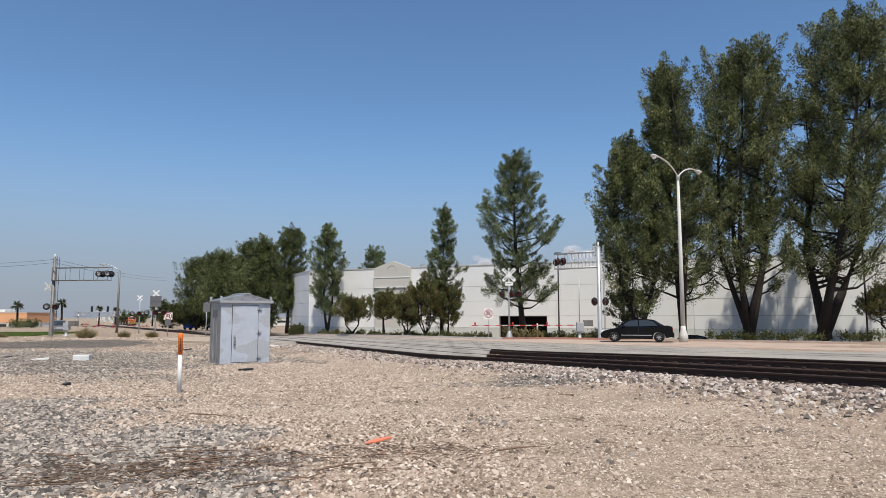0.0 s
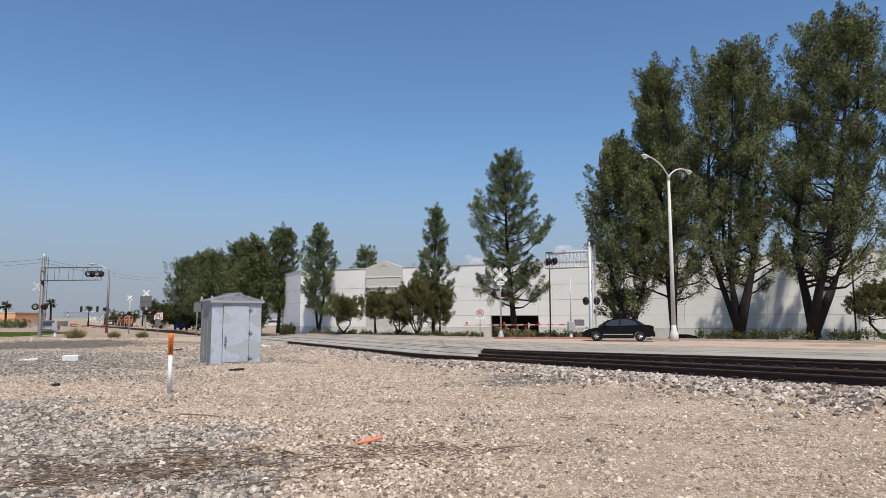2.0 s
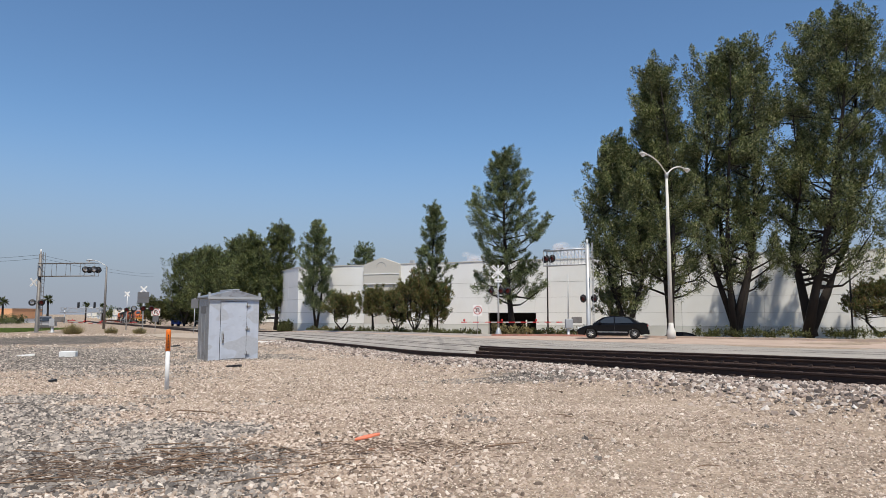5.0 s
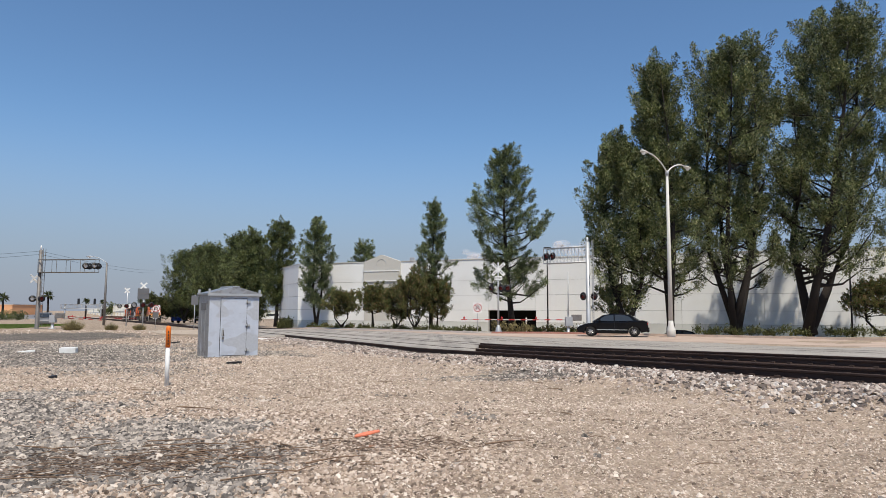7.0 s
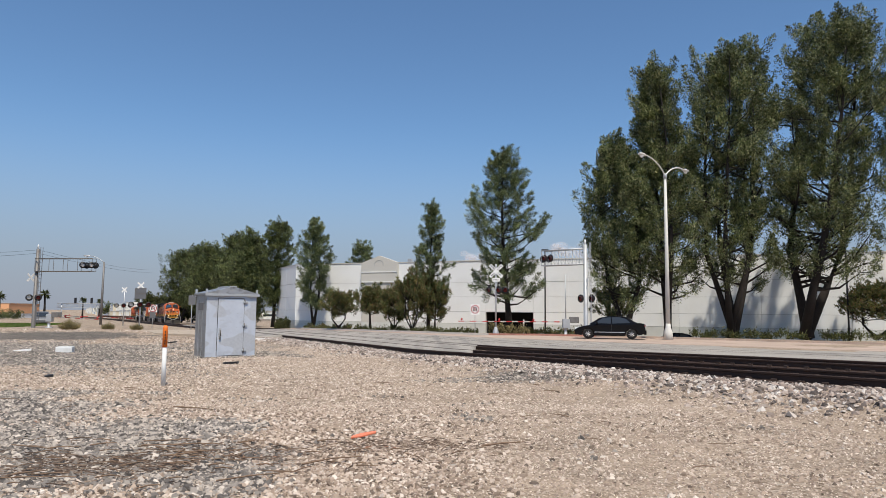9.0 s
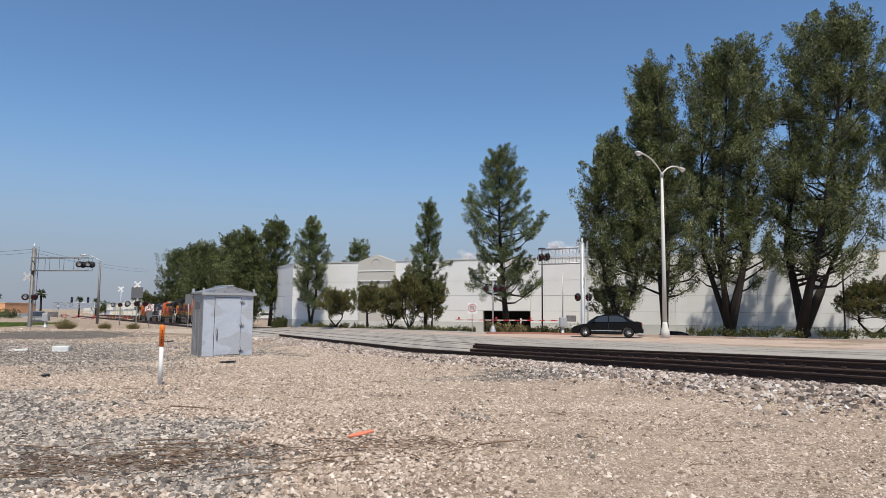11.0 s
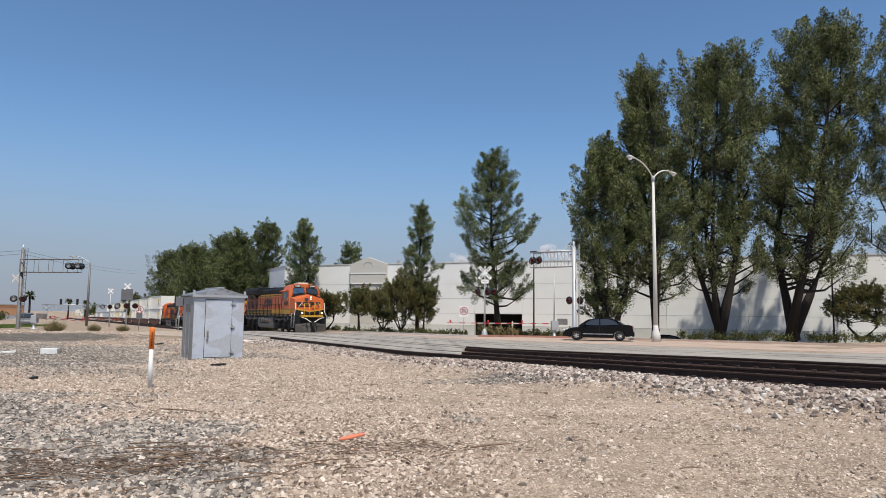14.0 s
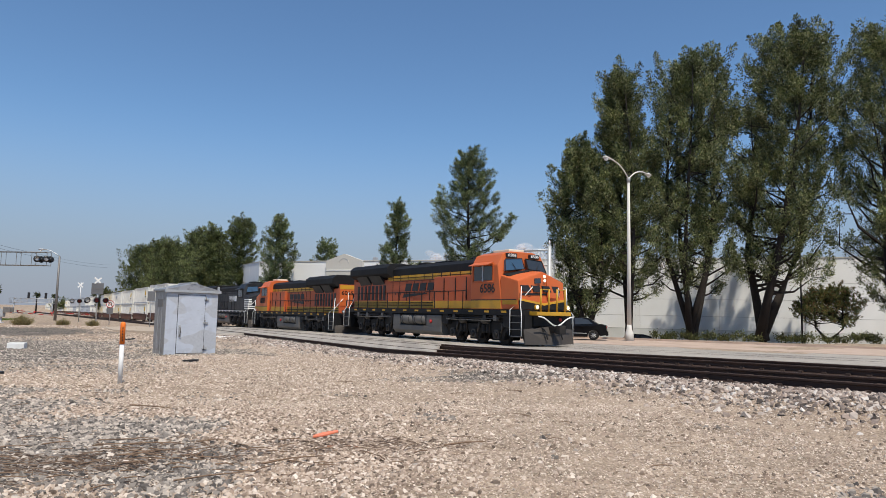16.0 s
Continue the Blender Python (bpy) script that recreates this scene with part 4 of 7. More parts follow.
def palm(x, y, z, h, seed):
    root = empty("palm_tree", pose(x, y, z), "fan palm with a bare trunk in the distance", "palm", "distant palms")
    part("trunk", tube([(0, 0, 0), (0.1, 0, h * 0.5), (0, 0, h)], [0.28, 0.22, 0.18], 8), M_BARK, root)
    rng = np.random.default_rng(seed)
    v, f = [], []
    for i in range(46):
        az, el, ln = rng.uniform(0, 6.283), rng.uniform(-0.7, 1.3), rng.uniform(1.1, 1.6)
        d = np.array([math.cos(az) * math.cos(el), math.sin(az) * math.cos(el), math.sin(el)])
        s = np.cross(d, (0, 0, 1.0)) * 0.3 + 0.02
        p = np.array([0, 0, h])
        k = len(v)
        v += [tuple(p), tuple(p + d * ln * 0.6 + s), tuple(p + d * ln - np.array([0, 0, 0.25])), tuple(p + d * ln * 0.6 - s)]
        f += [(k, k + 1, k + 2), (k, k + 2, k + 3)]
    part("crown", raw_mesh("crown", v, f, M_PALM), None, root)


planting()
hedge(19.5, 50.6, 27.0, 48.6, 0.55, 0.5, 71, "clipped olive hedge along the pavement edge")
hedge(28.5, 49.2, 40.0, 46.0, 0.6, 0.5, 72, "clipped yellow-green hedge below the trees", count=4200)
hedge(40.0, 46.0, 60.0, 38.0, 0.6, 0.5, 78, "clipped yellow-green hedge below the trees", count=4200)
hedge(-19.9, 88.6, -17.0, 83.0, 1.2, 0.5, 73, "rounded bright green shrub bed beside the wall", count=4800)
hedge(-14.5, 79.5, -8.0, 70.5, 0.6, 0.6, 74, "low dark ground cover before the wall", M_SHRUB, 3200)
hedge(-7.5, 68.5, 4.0, 57.0, 0.42, 0.6, 75, "low yellowish ground cover before the wall", count=4200)
hedge(4.8, 55.0, 7.8, 54.0, 0.9, 0.4, 76, "dry brown weeds under the pine", M_DRY, 1600)
hedge(8.0, 55.5, 13.0, 53.5, 0.6, 0.5, 77, "low dark green planting behind the gate", M_SHRUB, 2600)
for i, (x, y, h, r) in enumerate(((-27.3, 52.3, 1.05, 1.0), (-24.9, 53.4, 0.8, 0.6), (-22.9, 53.8, 0.7, 0.6), (-25.6, 49.0, 0.95, 0.4), (-33.0, 51.0, 0.6, 0.6))):
    ragged_bush(x, y, h, r, 81 + i, "ragged dry yellow-green bush on the gravel verge")
for i, (x, y, h) in enumerate(((-90.0, 144.0, 5.4), (-84.0, 150.0, 6.0), (-106.0, 210.0, 5.6), (-98.0, 230.0, 6.0), (-125.0, 260.0, 6.0))):
    palm(x, y, -1.2, h, 91 + i)


# ---- the train ----
# one orange with sun and shade mixed in: darker sides, lighter nose and cab
M_LOCO_ORANGE = mat("faded_shaded_orange_enamel", (0.5, 0.1, 0.032), 0.5, 0, 0.1, 0.8, 25, 0.03, (0.36, 0.12, 0.06), 0.45)
M_LOCO_NOSE = mat("sunlit_orange_enamel", (0.57, 0.122, 0.03), 0.45, 0, 0.06, 0.8, 25, 0.03, (0.45, 0.16, 0.06), 0.3)
M_LOCO_YELLOW = mat("yellow_enamel", (0.56, 0.3, 0.025), 0.5, 0, 0.1, 0.8, 25, 0.03, (0.3, 0.17, 0.04), 0.5)
M_LOCO_BLACK = mat("sooty_black_enamel", (0.01, 0.01, 0.011), 0.65, 0, 0.25, 0.8, 25, 0.05, (0.03, 0.026, 0.022), 0.35, spec=0.25)
M_LOCO_TANK = mat("dusty_grey_tank", (0.14, 0.13, 0.118), 0.65, 0.1, 0.15, 0.8, 20, 0.1, (0.1, 0.085, 0.07), 0.6)
M_TRUCK = mat("greasy_truck_steel", (0.016, 0.014, 0.013), 0.8, 0.0, 0.3, 1.5, 20, 0.2, (0.055, 0.044, 0.034), 0.4)
M_PLOW = mat("scraped_plow_steel", (0.06, 0.052, 0.046), 0.6, 0.2, 0.2, 1.2, 20, 0.1, (0.1, 0.08, 0.06), 0.6)
M_WHEEL = mat("wheel_steel", (0.05, 0.038, 0.03), 0.65, 0.3, 0.2)
M_WINDSCREEN = mat("blue_windscreen", (0.05, 0.1, 0.16), 0.12, 0.2, 0.1, 1.0, 10, 0, spec=0.8)
M_HEADLIGHT = glow("headlight", (1.0, 0.95, 0.82), 0.65)
M_NSBLACK = mat("dusty_black_enamel", (0.014, 0.015, 0.019), 0.5, 0, 0.2, 0.8, 25, 0.03, (0.05, 0.048, 0.045), 0.4)
M_CONTAINER = mat("white_container_paint", (0.74, 0.73, 0.68), 0.6, 0, 0.05, 0.5, 20, 0.03, (0.42, 0.38, 0.32), 0.4)
M_CONTAINER_CREAM = mat("cream_container_paint", (0.68, 0.62, 0.48), 0.6, 0, 0.06, 0.5, 20, 0.03, (0.4, 0.34, 0.26), 0.4)
M_CONTAINER_GREY = mat("grey_container_paint", (0.42, 0.45, 0.5), 0.6, 0, 0.06, 0.5, 20, 0.03, (0.3, 0.28, 0.26), 0.4)
M_WELL = mat("brown_well_car_paint", (0.12, 0.055, 0.04), 0.7, 0, 0.2, 0.8, 20, 0.1, (0.09, 0.075, 0.06), 0.6)
M_CONT_YELLOW = mat("yellow_panel", (0.75, 0.5, 0.04), 0.6)


def spin_wheel(parent, x, name="wheelset"):
    """Axle with two flanged wheels; turns about its own y axis."""
    ws = part(name, tube([(0, -0.8, 0), (0, 0.8, 0)], 0.09, 8), M_TRUCK, parent, at=pose(x, 0, 0.53))
    for y in (-0.755, 0.755):
        flip = -1 if y < 0 else 1
        w = turned(((0.1, -0.09), (0.36, -0.05), (0.42, -0.07), (0.53, -0.07), (0.535, 0.05), (0.56, 0.065), (0.44, 0.07), (0.36, 0.03), (0.12, 0.08)), 24, pose(0, y, 0, 90 * flip, 0, 0))
        part("wheel", w, M_WHEEL, ws)
    return ws


def locomotive(name, label, scheme, spinning):
    """Six-axle wide-nosed diesel, its front at x = 0, running towards +x, z = 0 on the rail heads."""
    orange = scheme == "orange"
    SIDE, NOSE, BAND, TOP = (M_LOCO_ORANGE, M_LOCO_NOSE, M_LOCO_YELLOW, M_LOCO_BLACK) if orange else (M_NSBLACK, M_NSBLACK, M_NSBLACK, M_LOCO_BLACK)
    loco = empty(name, Matrix(), label, "locomotive", "locomotives of the train")
    P = lambda n, bm, m, lab="", parent=loco: part(n, bm, m, parent, lab)
    # frame and deck
    P("underframe", box(-21.6, -1.0, 1.0, -0.5, 1.0, 1.5), M_LOCO_BLACK)
    sill = add_box(bmesh.new(), -21.3, -1.53, 1.48, -1.0, 1.53, 1.76)
    P("side_sill", sill, M_LOCO_BLACK, "black deck edge")
    for side in (-1, 1):
        for k in range(13):
            x = -2.4 - 1.45 * k
            P("reflector", box(x, side * 1.53 - 0.006, 1.6, x + 0.42, side * 1.53 + 0.006, 1.7), BAND if orange else M_WHITE, "yellow reflective plate")
    # cab and nose
    cab_form = [(-1.52, 1.76), (1.52, 1.76), (1.52, 3.95), (1.2, 4.5), (0.7, 4.66), (-0.7, 4.66), (-1.2, 4.5), (-1.52, 3.95)]
    cab = bmesh.new()
    front = [cab.verts.new((-2.75 if z > 3.7 else -2.35, y, z)) for y, z in cab_form]
    back = [cab.verts.new((-5.1, y, z)) for y, z in cab_form]
    for i in range(8):
        cab.faces.new((front[i], front[(i + 1) % 8], back[(i + 1) % 8], back[i]))
    cab.faces.new(front[::-1])
    cab.faces.new(back)
    bmesh.ops.recalc_face_normals(cab, faces=cab.faces)
    bmesh.ops.bevel(cab, geom=list(cab.edges), offset=0.04, segments=2, profile=0.6, affect="EDGES")
    cab_ob = P("cab", cab, NOSE, "orange driver's cab" if orange else "black driver's cab")
    nose = bmesh.new()
    nf = [(-1.42, 1.76), (1.42, 1.76), (1.42, 3.12), (0.0, 3.62), (-1.42, 3.12)]
    nb = [(-1.5, 1.76), (1.5, 1.76), (1.5, 3.42), (0.0, 3.72), (-1.5, 3.42)]
    a = [nose.verts.new((-0.95 - 0.12 * abs(y) / 1.4 - 0.1 * (z - 1.76), y, z)) for y, z in nf]
    b = [nose.verts.new((-2.5, y, z)) for y, z in nb]
    for i in range(5):
        nose.faces.new((a[i], a[(i + 1) % 5], b[(i + 1) % 5], b[i]))
    for i in ((0, 3, 4), (0, 1, 3), (1, 2, 3)):
        nose.faces.new([a[j] for j in i])
    nose.faces.new(b)
    bmesh.ops.recalc_face_normals(nose, faces=nose.faces)
    bmesh.ops.bevel(nose, geom=list(nose.edges), offset=0.05, segments=2, profile=0.6, affect="EDGES")
    nose_ob = P("nose", nose, NOSE, "orange wide nose in a lighter, sunlit tone" if orange else "black wide nose")
    P("nose_top_panel", prism(((-2.5, 3.735), (-1.3, 3.66), (-1.3, 3.68), (-2.5, 3.755)), "y", -0.02, 0.02), M_LOCO_BLACK)
    for s in (-1, 1):      # black anti-glare sheets on the sloped nose top
        bm = bmesh.new()
        vs = [bm.verts.new(p) for p in ((-1.85, 0.02 * s, 3.69), (-2.0, 1.34 * s, 3.36), (-2.4, 1.42 * s, 3.455), (-2.4, 0.02 * s, 3.735))]
        bm.faces.new(vs)
        r = bmesh.ops.extrude_face_region(bm, geom=list(bm.faces))
        bmesh.ops.translate(bm, vec=(0, 0, 0.02), verts=[g for g in r["geom"] if isinstance(g, bmesh.types.BMVert)])
        P("antiglare_sheet", bm, M_LOCO_BLACK)
    fx = lambda z, y=0.0: -0.95 - 0.12 * abs(y) / 1.4 - 0.1 * (z - 1.76) + 0.012
    def front_plate(pn, pts, m, lab="", d=0.02):
        bm = bmesh.new()
        lo, hi = [bm.verts.new((fx(z, y) - 0.03, y, z)) for y, z in pts], [bm.verts.new((fx(z, y) + d, y, z)) for y, z in pts]
        n = len(pts)
        for i in range(n):
            bm.faces.new((lo[i], lo[(i + 1) % n], hi[(i + 1) % n], hi[i]))
        bm.faces.new(hi)
        bmesh.ops.recalc_face_normals(bm, faces=bm.faces)
        return part(pn, bm, m, nose_ob, lab)
    if orange:
        for s in (-1, 1):
            front_plate("nose_stripe", ((0, 1.98), (1.42 * s, 2.2), (1.42 * s, 2.3), (0, 2.08)), M_LOCO_YELLOW, "yellow chevron stripe", 0.022)
            front_plate("nose_band", ((0, 1.78), (1.42 * s, 1.78), (1.42 * s, 2.2), (0, 1.98)), M_LOCO_BLACK, "black lower nose band", 0.018)
        # slanted black emblem: plain shapes only
        for y0 in (-1.32, -0.7, -0.08, 0.54):
            front_plate("emblem_bar", ((y0 + 0.14, 2.62), (y0 + 0.6, 2.62), (y0 + 0.46, 2.92), (y0, 2.92)), M_BLACK, "slanted black emblem bar", 0.034)
        front_plate("emblem_underline", ((-1.25, 2.44), (0.9, 2.5), (0.9, 2.55), (-1.2, 2.56)), M_BLACK, "black sweep under the emblem", 0.026)
    else:
        for k in range(5):
            front_plate("nose_stripe", ((-1.42, 1.95 + 0.22 * k), (1.42, 1.95 + 0.22 * k), (1.42, 2.06 + 0.22 * k), (-1.42, 2.06 + 0.22 * k)), M_WHITE, "white nose stripe")
            for s in (-1, 1):
                P("nose_side_stripe", box(-2.35, s * 1.5 - 0.01, 1.95 + 0.22 * k, -1.1, s * 1.5 + 0.02, 2.06 + 0.22 * k), M_WHITE, "white nose stripe")
    front_plate("nose_door", ((0.25, 2.35), (0.85, 2.35), (0.85, 3.22), (0.25, 3.34)), NOSE, "nose door panel", 0.03)
    front_plate("nose_window", ((-0.5, 3.02), (-0.14, 3.04), (-0.14, 3.3), (-0.5, 3.26)), M_GLASS_DARK, "small dark nose window", 0.036)
    for z in (3.18, 3.38):
        m = pose(fx(z) + 0.01, 0.1, z, 0, 90, 0)
        part("headlight", turned(((0.075, 0.0), (0.075, 0.03), (0.06, 0.035), (0.02, 0.035)), 14, m), M_HEADLIGHT, nose_ob, "lit round headlight")
    # windscreens, side windows, number boards
    for s in (-1, 1):
        bm = bmesh.new()
        vs = [bm.verts.new(p) for p in ((-2.52, 0.14 * s, 3.76), (-2.52, 1.28 * s, 3.62), (-2.745, 1.14 * s, 4.2), (-2.745, 0.14 * s, 4.28))]
        bm.faces.new(vs)
        r = bmesh.ops.extrude_face_region(bm, geom=list(bm.faces))
        bmesh.ops.translate(bm, vec=(0.14, 0, 0.03), verts=[g for g in r["geom"] if isinstance(g, bmesh.types.BMVert)])
        bmesh.ops.recalc_face_normals(bm, faces=bm.faces)
        # one pane is blue, the other near-black
        glass = part("windscreen", bm, M_WINDSCREEN if s < 0 else M_GLASS_DARK, cab_ob, "raked windscreen pane")
        rim = [(-2.37, 0.12 * s, 3.79), (-2.37, 1.3 * s, 3.64), (-2.6, 1.16 * s, 4.24), (-2.6, 0.12 * s, 4.32), (-2.37, 0.12 * s, 3.79)]
        part("windscreen_frame", tube(rim, 0.025, 5), M_LOCO_BLACK, cab_ob, "black rubber windscreen frame")
        part("wiper", tube([(-2.35, 0.62 * s, 3.72), (-2.46, 0.85 * s, 4.05)], 0.014, 5), M_BLACK, cab_ob)
        part("number_board", box(-2.78, 0.72 * s - 0.32, 4.34, -2.62, 0.72 * s + 0.32, 4.56, 0.02), M_BLACK, cab_ob, "black number board with white figures")
        if orange:
            lettering("number_board_figures", "6586", 0.2, M_WHITE, cab_ob, pose(-2.612, 0.72 * s, 4.45, 90, 0, 90), 0.5, "white figures")
        for x0, x1 in ((-3.95, -3.2), (-4.8, -4.1)):
            part("side_window", box(x0, s * 1.525 - 0.02, 3.2, x1, s * 1.525 + 0.012, 3.92, 0.01), M_GLASS_DARK, cab_ob, "dark sliding cab window")
        fr = [(-4.9, s * 1.54, 3.12), (-3.1, s * 1.54, 3.12), (-3.1, s * 1.54, 4.0), (-4.9, s * 1.54, 4.0), (-4.9, s * 1.54, 3.12)]
        part("window_frame", tube(fr, 0.03, 5), M_LOCO_BLACK if not orange else M_LOCO_NOSE, cab_ob)
        part("window_post", box(-4.08, s * 1.53 - 0.02, 3.15, -3.97, s * 1.53 + 0.03, 3.98), M_GALV, cab_ob)
        part("sun_visor", prism(((s * 1.5, 4.08), (s * 1.86, 3.93), (s * 1.86, 3.96), (s * 1.5, 4.12)), "x", -4.85, -3.15), NOSE, cab_ob, "sloping sun visor above the window")
        if orange:
            lettering("road_number", "6586", 0.62, M_BLACK, cab_ob, pose(-3.6, s * 1.535, 2.78, 90, 0, 0 if s < 0 else 180), 1.3, "tall black figures on the cab side")
            part("cab_side_band", box(-5.08, s * 1.525 - 0.01, 1.8, -2.45, s * 1.525 + 0.012, 2.2), M_LOCO_YELLOW, cab_ob, "yellow stripe along the cab side")
            part("cab_band_line", box(-5.08, s * 1.525 - 0.01, 2.2, -1.2, s * 1.525 + 0.014, 2.25), M_BLACK, cab_ob)
            part("nose_side_band", box(-2.35, s * 1.49 - 0.01, 2.0, -1.15, s * 1.49 + 0.012, 2.2), M_LOCO_YELLOW, nose_ob)
    part("roof_unit", box(-4.6, -0.5, 4.64, -3.2, 0.5, 4.82, 0.05), M_CONTAINER_CREAM if orange else M_LOCO_BLACK, cab_ob, "low cooling unit on the cab roof")
    # hood
    P("equipment_cabinet", box(-9.3, -1.3, 1.76, -5.1, 1.3, 3.55, 0.03), SIDE, "flush equipment cabinet behind the cab")
    P("hood", box(-20.9, -1.02, 1.76, -9.3, 1.02, 3.6, 0.03), SIDE, "long engine hood")
    P("hood_band", box(-15.6, -1.06, 3.5, -5.1, 1.06, 3.8), BAND, "yellow stripe band below the roof")
    P("hood_top", prism(((-1.04, 3.8), (1.04, 3.8), (1.04, 4.22), (0.75, 4.42), (-0.75, 4.42), (-1.04, 4.22)), "x", -15.7, -5.1, 0.03), TOP, "black hood roof")
    for k in range(10):
        for s in (-1, 1):
            P("hood_rib", box(-5.9 - k, s * 1.065 - 0.012, 3.5, -5.86 - k, s * 1.065 + 0.012, 3.82), TOP)
    P("hood_line", box(-15.6, -1.075, 3.62, -5.15, 1.075, 3.66), TOP)
    for s in (-1, 1):
        low = bmesh.new()
        add_box(low, -20.9, s * 1.03 - 0.015, 1.8, -9.3, s * 1.03 + 0.015, 2.22)
        P("lower_band", low, BAND, "yellow stripe along the walkway")
        P("lower_band", box(-9.3, s * 1.31 - 0.015, 1.8, -5.12, s * 1.31 + 0.012, 2.2), BAND)
        for z in (1.94, 2.08):
            P("band_line", box(-20.9, s * 1.055 - 0.012, z, -9.3, s * 1.055 + 0.012, z + 0.055), TOP)
        for x in (-8.2, -7.0, -5.9):
            P("door_seam", box(x, s * 1.312 - 0.012, 2.25, x + 0.07, s * 1.312 + 0.012, 3.45), M_LOCO_BLACK, "dark cabinet door seam")
        for k in range(6):
            P("hood_door_seam", box(-15.0 + 0.95 * k, s * 1.03 - 0.012, 2.25, -14.97 + 0.95 * k, s * 1.03 + 0.012, 3.45), M_LOCO_BLACK)
        for k in range(8):
            x = -20.4 + 0.58 * k
            P("louvre", box(x, s * 1.03 - 0.02, 2.3, x + 0.3, s * 1.03 + 0.025, 3.25), M_BLACK, "tall dark louvre")
        for k in range(2):
            x = -19.9 + 2.0 * k
            P("radiator_screen", prism(((s * 1.03, 3.3), (s * 1.42, 3.86), (s * 1.02, 3.86)), "x", x, x + 1.7), M_BLACK, "slanted dark radiator screen")
        if orange:  # side emblem as slanted plain shapes
            for k in range(4):
                x = -13.3 + 0.92 * k if s < 0 else -13.6 + 0.92 * k
                yy = s * 1.045
                P("emblem_bar", prism(((x, 2.82), (x + 0.72, 2.82), (x + 0.86, 3.28), (x + 0.14, 3.28)), "y", yy - 0.012, yy + 0.012), M_BLACK, "slanted black emblem bar")
            P("emblem_underline", prism(((-13.6, 2.42), (-10.6, 2.62), (-10.6, 2.68), (-13.4, 2.66)), "y", s * 1.045 - 0.012, s * 1.045 + 0.012), M_BLACK, "black sweep under the emblem")
        else:
            for k in range(5):
                P("emblem_bar", box(-9.0, s * 1.32 - 0.01, 2.75 + 0.13 * k, -7.2 + 0.1 * k, s * 1.32 + 0.012, 2.81 + 0.13 * k), M_WHITE, "white emblem bar")
            P("emblem_block", box(-6.9, s * 1.32 - 0.01, 2.75, -6.1, s * 1.32 + 0.012, 3.3), M_WHITE, "white emblem block")
            P("white_line", box(-21.0, s * 1.54 - 0.01, 1.7, -1.2, s * 1.54 + 0.01, 1.75), M_WHITE)
    # radiator wings and rear
    wings = prism(((-1.1, 3.72), (1.1, 3.72), (1.5, 3.95), (1.5, 4.35), (1.2, 4.62), (-1.2, 4.62), (-1.5, 4.35), (-1.5, 3.95)), "x", -20.8, -15.0, 0.04)
    P("radiator_housing", wings, TOP, "overhanging black radiator housing")
    for x in (-19.2, -17.6, -16.2):
        P("roof_grille", turned(((0.5, 4.6), (0.5, 4.68), (0.42, 4.7), (0.1, 4.7)), 16, pose(x, 0, 0)), M_BLACK)
    P("rear_wall", box(-21.1, -1.02, 1.76, -20.9, 1.02, 3.9, 0.03), SIDE, "flat rear hood end")
    P("exhaust_stack", box(-12.9, -0.35, 4.4, -11.9, 0.35, 4.6, 0.04), M_TRUCK)
    P("roof_hatch", box(-10.6, -0.5, 4.4, -8.6, 0.5, 4.53, 0.03), TOP)
    horn = bmesh.new()
    for y in (-0.14, 0.0, 0.14):
        add_tube(horn, [(-7.3, y, 4.58), (-6.9, y, 4.58)], [0.03, 0.08], 7)
    add_tube(horn, [(-7.2, 0, 4.4), (-7.2, 0, 4.58)], 0.03, 6)
    P("horn", horn, M_BLACK)
    # fuel tank with its top cut back for the reservoirs
    tank = prism(((-1.3, 0.3), (1.3, 0.3), (1.5, 0.5), (1.5, 0.78), (1.05, 0.84), (1.05, 1.42), (-1.05, 1.42), (-1.05, 0.84), (-1.5, 0.78), (-1.5, 0.5)), "x", -13.9, -8.1, 0.04)
    P("fuel_tank", tank, M_LOCO_TANK, "large dusty grey fuel tank")
    for s in (-1, 1):
        for x0, x1 in ((-13.9, -13.0), (-9.75, -8.1)):
            P("tank_end", box(x0, min(s * 1.04, s * 1.5), 0.77, x1, max(s * 1.04, s * 1.5), 1.4, 0.04), M_LOCO_TANK, "raised end of the fuel tank")
        for x in (-12.85, -11.3):
            r = P("air_reservoir", tube([(x, s * 1.3, 1.14), (x + 0.1, s * 1.3, 1.14), (x + 1.3, s * 1.3, 1.14), (x + 1.4, s * 1.3, 1.14)], [0.18, 0.3, 0.3, 0.18], 16), M_LOCO_TANK, "grey cylindrical air reservoir")
            for o in (0.3, 1.1):
                part("strap", turned(((0.305, -0.03), (0.312, 0.0), (0.305, 0.03)), 16, pose(x + o, s * 1.3, 1.14, 0, 90, 0)), M_TRUCK, r)
        P("fuel_filler", turned(((0.1, 0), (0.1, 0.08), (0.04, 0.1)), 10, pose(-9.2, s * 1.5, 1.05, -90 * s, 0, 0)), M_RED, "red filler cap")
    # black boxes added to fill the shaded gap between trucks and deck
    P("duct_housing", box(-20.6, -1.2, 1.1, -14.1, 1.2, 1.5), M_LOCO_BLACK, "black filler box for the shade below the deck")
    P("duct_housing", box(-7.9, -1.2, 1.1, -1.6, 1.2, 1.5), M_LOCO_BLACK)
